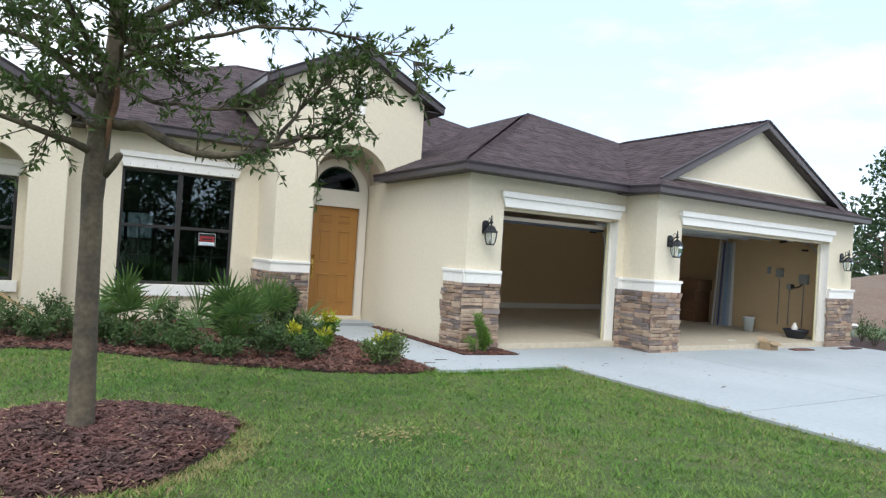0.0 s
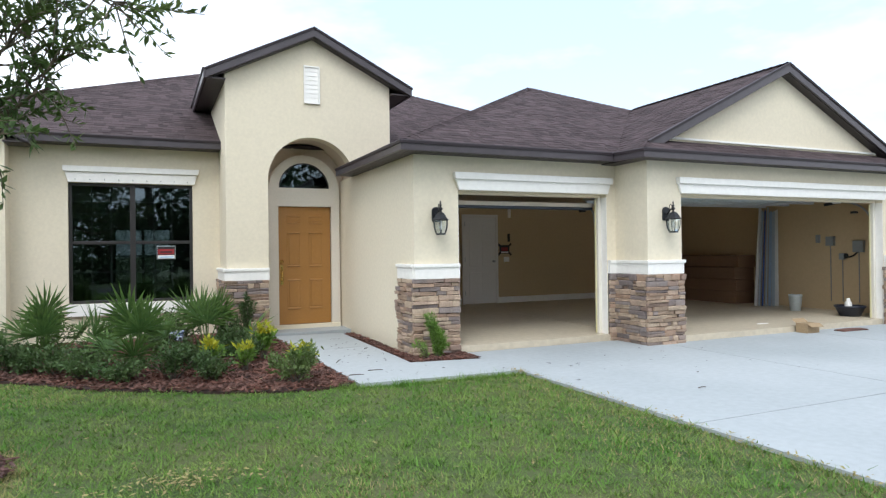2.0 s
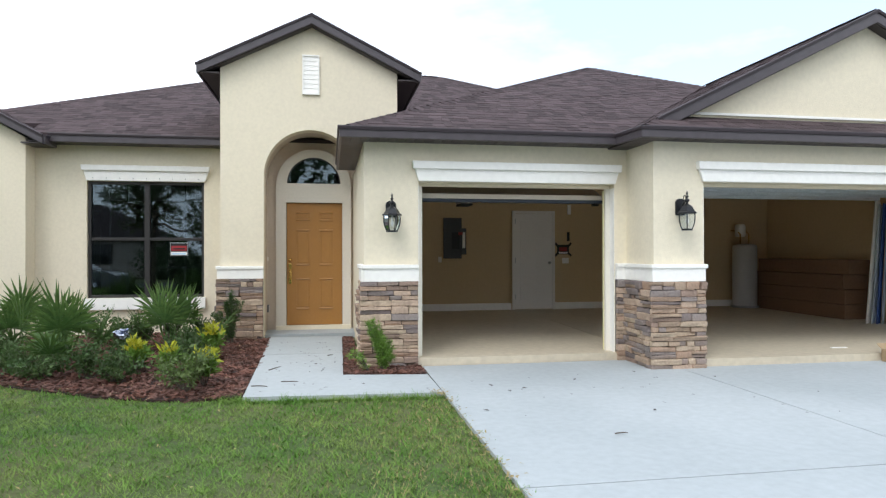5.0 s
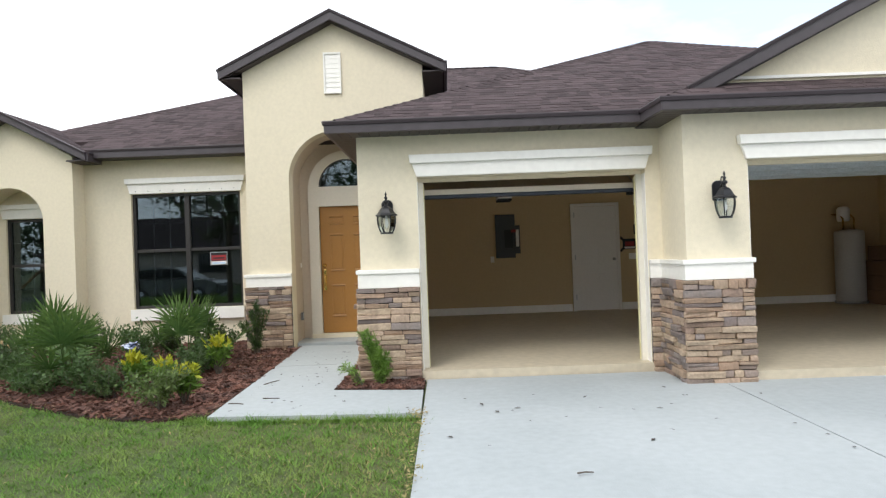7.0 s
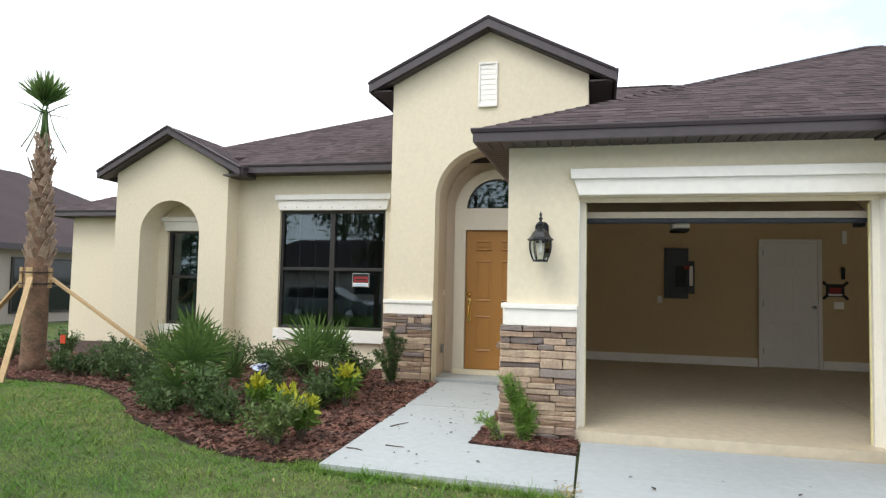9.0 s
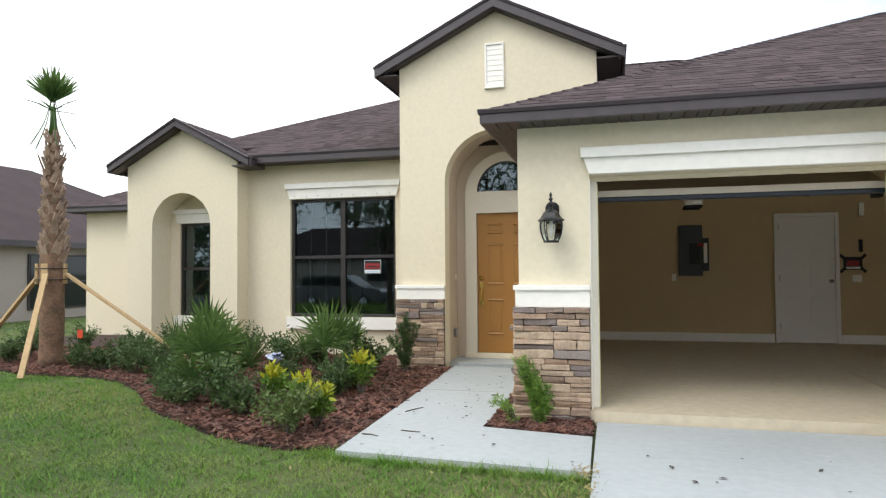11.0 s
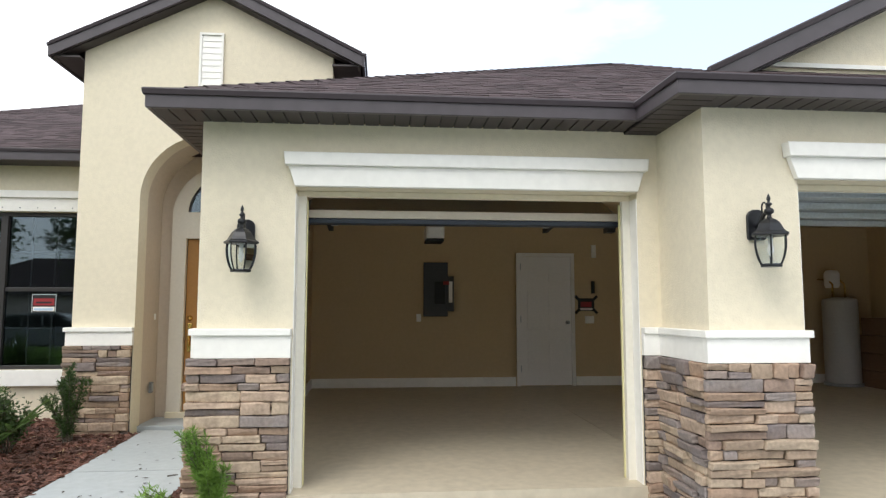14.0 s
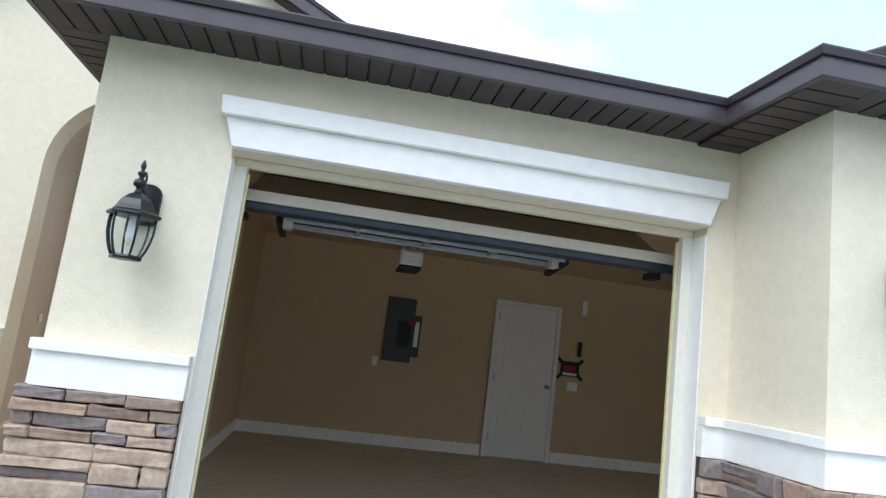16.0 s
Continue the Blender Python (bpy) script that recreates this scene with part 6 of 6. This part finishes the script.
def blades(name, n, x0, x1, y0, y1, high, wide, mat, label, keep=None):
    px, py = rng.uniform(x0, x1, n), rng.uniform(y0, y1, n)
    ok = ~in_poly(px, py, BED) & ~in_poly(px, py, ring) & ~((px > 6.685 + 0.035 * np.sin(py * 5.3) + 0.025 * np.sin(py * 11 + 2) + 0.02 * np.sin(py * 27 + 1)) & (px < 15.4)) & ~((px > 4.80) & (py > 6.63 - 0.065 * (px - 4.83)))
    ok &= ~((px > -4.3) & (py > 11.4))
    if keep is not None:
        ok &= keep(px, py)
    px, py = px[ok], py[ok]
    m = len(px)
    clump = 1.0 + 0.30 * np.sin(px * 9.1 + 2 * np.sin(py * 4.3)) * np.sin(py * 8.3 + 2 * np.sin(px * 3.7)) + 0.35 * np.sin(px * 21 + py * 7 + np.sin(py * 13)) * np.sin(py * 19 - px * 5)
    a, ln = rng.uniform(0, math.tau, m), high * rng.uniform(0.55, 1.25, m) * clump
    lean, w = rng.uniform(0.4, 1.9, m), wide * rng.uniform(0.7, 1.3, m)
    dx, dy = np.cos(a), np.sin(a)
    z0 = np.full(m, -0.04)
    ax = np.stack([px - dy * w, py + dx * w, z0], 1)
    bx = np.stack([px + dy * w, py - dx * w, z0], 1)
    cx = np.stack([px + dx * ln * lean, py + dy * ln * lean, z0 + ln * 0.9], 1)
    v = np.stack([ax, bx, cx], 1).reshape(-1, 3)
    me = bpy.data.meshes.new(name)
    me.vertices.add(3 * m)
    me.vertices.foreach_set("co", v.ravel())
    me.loops.add(3 * m)
    me.loops.foreach_set("vertex_index", np.arange(3 * m, dtype=np.int32))
    me.polygons.add(m)
    me.polygons.foreach_set("loop_start", np.arange(0, 3 * m, 3, dtype=np.int32))
    me.update()
    me.validate()
    me.materials.append(M[mat])
    tagged(new(name, me), label, "grass", kind="stuff")


blades("grass", 640000, -7.0, 6.78, -3.0, 9.8, 0.034, 0.0034, "grass", "short green lawn grass",
       lambda x, y: rng.uniform(0, 1, len(x)) < np.clip((x + 7.0) / 3.0, 0.1, 1) * np.clip((y + 3.0) / 3.0, 0.1, 1))
blades("grass", 90000, -14.0, 6.78, -4.0, 18.0, 0.055, 0.007, "grass", "short green lawn grass")
blades("grass", 8000, 4.6, 6.72, 6.2, 6.80, 0.062, 0.004, "grass", "longer grass along the walk",
       lambda x, y: 6.63 - 0.065 * (x - 4.83) - y < 0.10)
blades("dry_grass", 170000, -5.0, 6.78, -1.0, 9.4, 0.036, 0.0036, "straw", "dry straw-coloured blades in the lawn",
       lambda x, y: (np.abs(x - 6.6) < 0.20 * rng.uniform(0, 1.6, len(x))) | (np.hypot(x - 1.0, y - 5.0) < 1.1 + 0.25 * rng.uniform(0, 1, len(x))) | (np.hypot((x - 1.7) / 1.5, (y - 7.55) / 0.5) < rng.uniform(0.3, 1.1, len(x))) | (np.hypot(x - 3.02, y - 4.44) < rng.uniform(0, 0.30, len(x))) | (np.hypot(x - 4.0, y - 3.94) < rng.uniform(0, 0.6, len(x))) | (np.hypot(x - 6.3, y - 4.1) < rng.uniform(0, 0.7, len(x))) | (np.hypot((x - 1.1) / 1.2, (y - 8.25) / 0.6) < rng.uniform(0.2, 1.1, len(x))) | (np.hypot(x - 6.62, y - 6.58) < rng.uniform(0, 0.30, len(x))) | (rng.uniform(0, 1, len(x)) < 0.045 + 0.42 * np.clip((x - 5.0) / 1.6, 0, 1) * (y < 6.4)))

blades("dry_grass", 60000, -0.4, 2.5, 3.6, 6.4, 0.046, 0.0034, "straw", "dry straw-coloured grass round the mulch ring",
       lambda x, y: np.abs(np.hypot(x - 1.0, y - 5.0) - 1.05) < 0.16 * rng.uniform(0, 1, len(x)) ** 1.5)


def chips(name, n, poly, zc, label, bx, mat="mulch", slim=1.0):
    verts, faces = [], []
    r = random.Random(len(poly))
    while n:
        x, y = r.uniform(bx[0], bx[1]), r.uniform(bx[2], bx[3])
        if not inside((x, y), poly):
            continue
        n -= 1
        # some chips have been kicked out over the grass
        if poly is not STRIP and x < 4.6:
            x, y = x + r.gauss(0, 0.03), y + r.gauss(0, 0.03)
        k, a, ln, w = len(verts), r.uniform(0, math.tau), r.uniform(0.014, 0.042) * r.choice((0.8, 1.0, 1.3)), r.uniform(0.005, 0.015) * slim
        t1, t2 = r.uniform(-0.4, 0.4), r.uniform(-0.7, 0.7)
        d, s = Vector((math.cos(a), math.sin(a), t1)), Vector((-math.sin(a), math.cos(a), t2))
        c = Vector((x, y, zc + r.uniform(0.0, 0.022) + (heap(x, y) if poly is ring else 0.0)))
        u = Vector((0, 0, r.uniform(0.003, 0.007)))
        for q in (-d * ln - s * w, d * ln - s * w * 0.7, d * ln * 0.9 + s * w, -d * ln * 0.8 + s * w * 0.8):
            verts.append(tuple(c + q))
        for q in (-d * ln - s * w, d * ln - s * w * 0.7, d * ln * 0.9 + s * w, -d * ln * 0.8 + s * w * 0.8):
            verts.append(tuple(c + q + u))
        faces += [(k + 4, k + 5, k + 6, k + 7), (k, k + 1, k + 5, k + 4), (k + 1, k + 2, k + 6, k + 5), (k + 2, k + 3, k + 7, k + 6), (k + 3, k, k + 4, k + 7)]
    tagged(raw(name, verts, faces, mat, None, label), "", "mulch", kind="stuff")


def pale(n, poly, zc, bx, seed):
    """A few weathered pale chips among the red ones."""
    verts, faces, q = [], [], random.Random(seed)
    while n:
        x, y = q.uniform(bx[0], bx[1]), q.uniform(bx[2], bx[3])
        if inside((x, y), poly):
            n -= 1
            leaf_quads(verts, faces, Vector((x, y, zc + q.uniform(0.012, 0.028) + (heap(x, y) if poly is ring else 0.0))), (q.gauss(0, 1), q.gauss(0, 1), q.gauss(0, 0.15)), (q.gauss(0, 0.3), q.gauss(0, 0.3), 1), q.uniform(0.03, 0.08), q.uniform(0.006, 0.015))
    tagged(raw("pale_chips", verts, faces, "cardboard", None, "weathered pale wood chips on the mulch"), "", "mulch", kind="stuff")


pale(420, BED, -0.006, (-4.4, 4.8, 6.7, 12), 1)
pale(420, ring, -0.010, (-0.2, 2.2, 3.9, 6.2), 2)
chips("bark_chips", 24000, BED, -0.008, "loose red-brown bark chips over the bed", (-3.0, 4.8, 6.7, 11.9))
chips("bark_chips", 2200, STRIP, -0.003, "loose red-brown bark chips by the pier", (5.78, 6.66, 7.48, 10.7))
chips("bark_chips", 8200, ring, -0.012, "loose darker bark chips round the oak", (-0.2, 2.2, 3.9, 6.2), "ring_mulch", 0.72)

r = random.Random(77)
for i in range(78):
    on_walk = i < 26 or i > 53
    x, y = (r.uniform(4.9, 5.7), r.uniform(6.75, 10.3)) if on_walk else (r.uniform(6.9, 10.2), r.uniform(5.2, 7.2))
    if i in (4, 9, 15):
        x, y = r.uniform(5.8, 6.6), r.uniform(6.7, 7.3)
    if 41 <= i < 46:
        x, y = ((7.06, 7.04), (7.32, 6.48), (7.45, 6.62), (7.20, 6.75), (8.10, 6.90))[i - 41]
    size = 1.7 if 41 <= i < 46 or i % 4 == 0 else 1.1
    lf = thing("fallen_leaf", (x, y, 0.008 if on_walk else -0.002), "curled brown fallen leaf on the concrete", "leaf", "fallen leaves")
    lf.rotation_euler[2] = r.uniform(0, 6.28)
    v, f = [], []
    leaf_quads(v, f, Vector((0, 0, 0.004)), (1, 0, r.uniform(0, 0.15)), (0.2, 0, 1), size * r.uniform(0.022, 0.042), size * r.uniform(0.012, 0.022))
    raw("blade", v, f, "twig_dark", lf)
# dry oak leaves and cut grass lying on the lawn and along its edge
v, f = [], []
for i in range(760):
    k = r.random()
    if k < 0.22:
        x, y = 3.02 + r.gauss(0, 0.26), 4.44 + r.gauss(0, 0.10)
    elif k < 0.32:
        x, y = 6.63 + r.gauss(0, 0.05), 6.58 + r.gauss(0, 0.06)
    elif k < 0.62:
        x, y = 6.66 + r.gauss(0, 0.035), r.uniform(2.5, 6.5)
    else:
        x, y = r.uniform(-1.0, 6.4), r.uniform(1.8, 6.6)
    leaf_quads(v, f, Vector((x, y, r.uniform(0.0, 0.014))), (r.gauss(0, 1), r.gauss(0, 1), r.gauss(0, 0.25)), (r.gauss(0, 0.3), r.gauss(0, 0.3), 1), r.uniform(0.022, 0.052), r.uniform(0.009, 0.018))
tagged(raw("dry_leaves", v, f, "straw", None, "dry tan leaves scattered over the lawn edge"), "", "leaf litter", kind="stuff")
for x, y, a, ln in ((5.00, 8.10, 62, 0.24), (5.21, 7.30, -8, 0.17), (4.93, 7.11, -15, 0.16), (7.70, 4.93, 5, 0.10), (5.62, 8.95, 30, 0.08)):
    tw = thing("fallen_twig", (x, y, 0.010), "thin dark twig lying on the walk", "twig", "fallen twigs", turn=a)
    c = bmesh.new()
    tube(c, bend([(-ln / 2, 0, 0.002), (0, r.uniform(-0.015, 0.015), 0.004), (ln / 2, 0, 0.002)], 6), [0.005, 0.006, 0.005, 0.005, 0.004, 0.003], 5)
    part("stick", c, "twig", tw)


# ---- surroundings ----
def far_tree(x, y, high, wide, seed, base=0.35, ground=-0.05, count=1500):
    r = random.Random(seed)
    t = thing("tree", (x, y, ground), "tall broad-leaved tree in the distance", "tree", "distant trees")
    b = bmesh.new()
    tube(b, bend([(0, 0, 0), (0.1, 0.1, high * 0.3), (-0.1, 0.15, high * 0.6), (0.05, 0, high * 0.92)], 10), [wide * 0.045 * (1 - 0.09 * i) for i in range(10)], 8)
    verts, faces, lumps = [], [], []
    for i in range(16):
        a, z = i * 2.4, high * (base + (0.98 - base) * r.random())
        k = math.sin(math.pi * min(1, max(0.12, (z / high - base + 0.12) / (1.12 - base)))) ** 0.6
        p = Vector((math.cos(a) * wide * 0.42 * k * r.uniform(0.4, 1), math.sin(a) * wide * 0.42 * k * r.uniform(0.4, 1), z))
        lumps.append((p, wide * r.uniform(0.13, 0.24)))
        tube(b, [(0, 0, z * 0.75), p * 0.5 + Vector((0, 0, z * 0.42)), p], [wide * 0.014, wide * 0.01, wide * 0.004], 5)
    part("trunk", b, "bark", t)
    for i in range(count):
        p, rad = r.choice(lumps)
        q = p + rvec(r) * rad * r.uniform(0.5, 1.15)
        leaf_quads(verts, faces, q, rvec(r), rvec(r, 0.8), wide * r.uniform(0.04, 0.075), wide * r.uniform(0.025, 0.045))
    tagged(raw("crown", verts, faces, "far_leaf", t), kind="stuff")


far_tree(58.0, 24.2, 13.0, 7.0, 1, 0.5, count=3200)
for i, (x, y, h, w) in enumerate(((52, 19, 7.5, 8), (56, 25, 7, 8), (62, 31, 8, 9), (50, 14, 6.5, 7), (60, 22, 6, 7))):
    far_tree(x, y, h, w, 10 + i, 0.12)
# street side, behind the viewer: trees, a house and a parked car that the panes mirror
for i, (x, y, h, w) in enumerate(((-24, -27, 11, 7), (-17, -37, 12, 8), (-10.5, -36, 11, 6), (-4, -37, 12, 8), (-31, -29, 11, 8), (-26.5, -38, 12, 7), (3, -28, 13, 10), (10, -30, 13, 11), (17, -28, 13, 11), (25, -30, 13, 12), (34, -30, 13, 12))):
    far_tree(x, y, h, w, 30 + i, 0.22 if x < 0 else 0.06, -0.46, 1300 if x < 0 else 2400)
for i, (x, y, h, w) in enumerate(((0.5, -25, 5.5, 7), (6, -26, 6, 8), (12.5, -25, 6, 8), (20, -26, 6, 9), (28, -26, 6, 9), (-4.5, -22.5, 2.3, 5), (-24.5, -23, 2.6, 4))):
    far_tree(x, y, h, w, 60 + i, 0.02, -0.46, 1900)


def plain_house(name, x0, x1, y0, y1, z0, eave, rise, label, windows, group=""):
    h = thing(name, (0, 0, 0), label, "house", group)
    boxes("wall", "far_wall", h, (x0, x1, y0, y1, z0, eave))
    o, d = 0.35, min(x1 - x0, y1 - y0) / 2 + 0.35
    top = eave + rise
    c = [(x0 - o, y0 - o, eave), (x1 + o, y0 - o, eave), (x1 + o, y1 + o, eave), (x0 - o, y1 + o, eave)]
    if x1 - x0 > y1 - y0:
        a, e = (x0 - o + d, (y0 + y1) / 2, top), (x1 + o - d, (y0 + y1) / 2, top)
        slopes = ([c[0], c[1], e, a], [c[1], c[2], e], [c[2], c[3], a, e], [c[3], c[0], a])
    else:
        a, e = ((x0 + x1) / 2, y0 - o + d, top), ((x0 + x1) / 2, y1 + o - d, top)
        slopes = ([c[0], c[1], a], [c[1], c[2], e, a], [c[2], c[3], e], [c[3], c[0], a, e])
    for pts in slopes:
        b = bmesh.new()
        slab(b, pts, 0.08)
        part("roof_slope", b, "shingle", h)
    for f0, f1 in ((c[0], c[1]), (c[1], c[2]), (c[2], c[3]), (c[3], c[0])):
        b = bmesh.new()
        slab(b, [f0, f1, (f1[0] + (0.03 if f0[0] == f1[0] else 0.0), f1[1] + (0.03 if f0[1] == f1[1] else 0.0), f1[2]), (f0[0] + (0.03 if f0[0] == f1[0] else 0.0), f0[1] + (0.03 if f0[1] == f1[1] else 0.0), f0[2])], 0.17)
        part("fascia", b, "fascia", h)
    for wx0, wx1, wz0, wz1, wy, out in windows:
        w = new("window")
        w.parent = h
        boxes("frame", "bronze", w, (wx0, wx1, min(wy, wy + out * 0.05), max(wy, wy + out * 0.05), wz0, wz1), bevel=0.01)
        boxes("pane", "dark_glass", w, (wx0 + 0.06, (wx0 + wx1) / 2 - 0.03, min(wy, wy + out * 0.06), max(wy, wy + out * 0.06), wz0 + 0.06, wz1 - 0.06))
        boxes("pane", "dark_glass", w, ((wx0 + wx1) / 2 + 0.03, wx1 - 0.06, min(wy, wy + out * 0.06), max(wy, wy + out * 0.06), wz0 + 0.06, wz1 - 0.06))
    return h


nb = plain_house("neighbour_house", -21, -9.35, 13.5, 28.65, -0.6, 2.24, 3.1, "grey-beige neighbouring house with a dark hip roof", [])
w = new("window")
w.parent = nb
boxes("frame", "bronze", w, (-9.352, -9.30, 17.25, 19.5, 0.26, 1.87), bevel=0.01)
for y0, y1 in ((17.31, 18.34), (18.41, 19.44)):
    for z0, z1 in ((0.32, 1.03), (1.09, 1.81)):
        boxes("pane", "dark_glass", w, (-9.34, -9.29, y0, y1, z0, z1))
plain_house("street_house", -22.5, -6.5, -34, -24.5, -0.6, 2.3, 2.6, "grey-beige house across the street", [(-20, -18, 0.5, 1.9, -24.5, 1), (-11, -9, 0.5, 1.9, -24.5, 1)])


def car(x, y, z, turn):
    t = thing("parked_car", (x, y, z), "silver-grey sport utility car parked at the kerb", "car", turn=turn)
    body = [(-2.3, 0.34), (-2.32, 0.70), (-2.25, 1.0), (1.05, 1.02), (2.0, 0.90), (2.28, 0.74), (2.28, 0.34), (1.75, 0.28), (-1.8, 0.28)]
    b = bmesh.new()
    prism(b, body, "y", -0.86, 0.86)
    bmesh.ops.bevel(b, geom=b.edges[:], offset=0.07, segments=2, affect="EDGES")
    part("body", b, "silver", t)
    cabin = [(-2.2, 0.98), (-2.0, 1.50), (-1.0, 1.58), (0.25, 1.55), (1.15, 1.0)]
    b = bmesh.new()
    prism(b, cabin, "y", -0.72, 0.72)
    bmesh.ops.bevel(b, geom=b.edges[:], offset=0.06, segments=2, affect="EDGES")
    part("cabin", b, "silver", t)
    for s in (-1, 1):
        for pts in ([(-2.0, 1.04), (-1.88, 1.44), (-1.25, 1.49), (-1.25, 1.04)], [(-1.18, 1.04), (-1.18, 1.49), (-0.45, 1.50), (-0.45, 1.04)], [(-0.38, 1.04), (-0.38, 1.50), (0.20, 1.47), (0.88, 1.04)]):
            b = bmesh.new()
            prism(b, pts, "y", s * 0.722 - 0.004, s * 0.722 + 0.004)
            part("side_window", b, "dark_glass", t)
        for cx in (-1.35, 1.35):
            b = bmesh.new()
            lathe(b, [(0.0, -0.1), (0.30, -0.1), (0.33, -0.06), (0.33, 0.06), (0.30, 0.1), (0.0, 0.1)], 24)
            bmesh.ops.transform(b, matrix=pose(cx, s * 0.80, 0.33, 90, 0, 0), verts=b.verts[:])
            wl_ = part("wheel", b, "black", t)
            b = bmesh.new()
            lathe(b, [(0.0, -0.106), (0.2, -0.106), (0.2, 0.106), (0.0, 0.106)], 18)
            bmesh.ops.transform(b, matrix=pose(cx, s * 0.80, 0.33, 90, 0, 0), verts=b.verts[:])
            part("rim", b, "steel", wl_)
    return t


car(-5.6, -7.6, -0.45, 4)

# far side of the driveway: dirt mound and a low planted edge
b = bmesh.new()
bmesh.ops.create_grid(b, x_segments=40, y_segments=40, size=1)
for v in b.verts:
    d = v.co.xy.length
    h = max(0.0, 1 - d) ** 0.8
    v.co = Vector((v.co.x * 12, v.co.y * 10, h * 1.9 + 0.25 * noise.noise(v.co * 4) * (h > 0) - 0.08))
mound = part("dirt_mound", b, "dirt")
mound.location = (34, 15, 0)
tagged(mound, "low mound of bare brown dirt", "dirt mound", kind="structure")
bm = bmesh.new()
prism(bm, [(15.36, 6.2), (17.2, 6.2), (18.2, 7.2), (18.2, 10), (15.36, 10)], "z", -0.1, -0.012)
tagged(part("planting_bed", bm, "mulch_base"), "mulched planting bed beyond the driveway", "mulch bed", kind="structure")
for i, (x, y, w, h) in enumerate(((16.3, 7.3, 0.6, 0.5), (17.0, 7.9, 0.6, 0.6), (16.9, 7.0, 0.5, 0.4), (17.6, 7.5, 0.6, 0.7))):
    bush("shrub", x, y, w, h, "shrub", 140 + i, "green shrub beyond the driveway", "shrub", "shrubs past the driveway", 380, 0.05, 0.026)
for x, y, h in ((16.0, 7.75, 0.55), (16.5, 7.85, 0.42)):
    g = thing("garden_light", (x, y, -0.01), "small white garden light on a stake", "garden light", "garden lights")
    c = bmesh.new()
    tube(c, [(0, 0, 0), (0, 0, h * 0.75)], 0.012, 6)
    part("stake", c, "steel", g)
    c = bmesh.new()
    lathe(c, [(0, h * 0.72), (0.06, h * 0.74), (0.075, h * 0.85), (0.11, h * 0.88), (0.05, h * 0.98), (0, h)], 14)
    part("shade", c, "white", g)
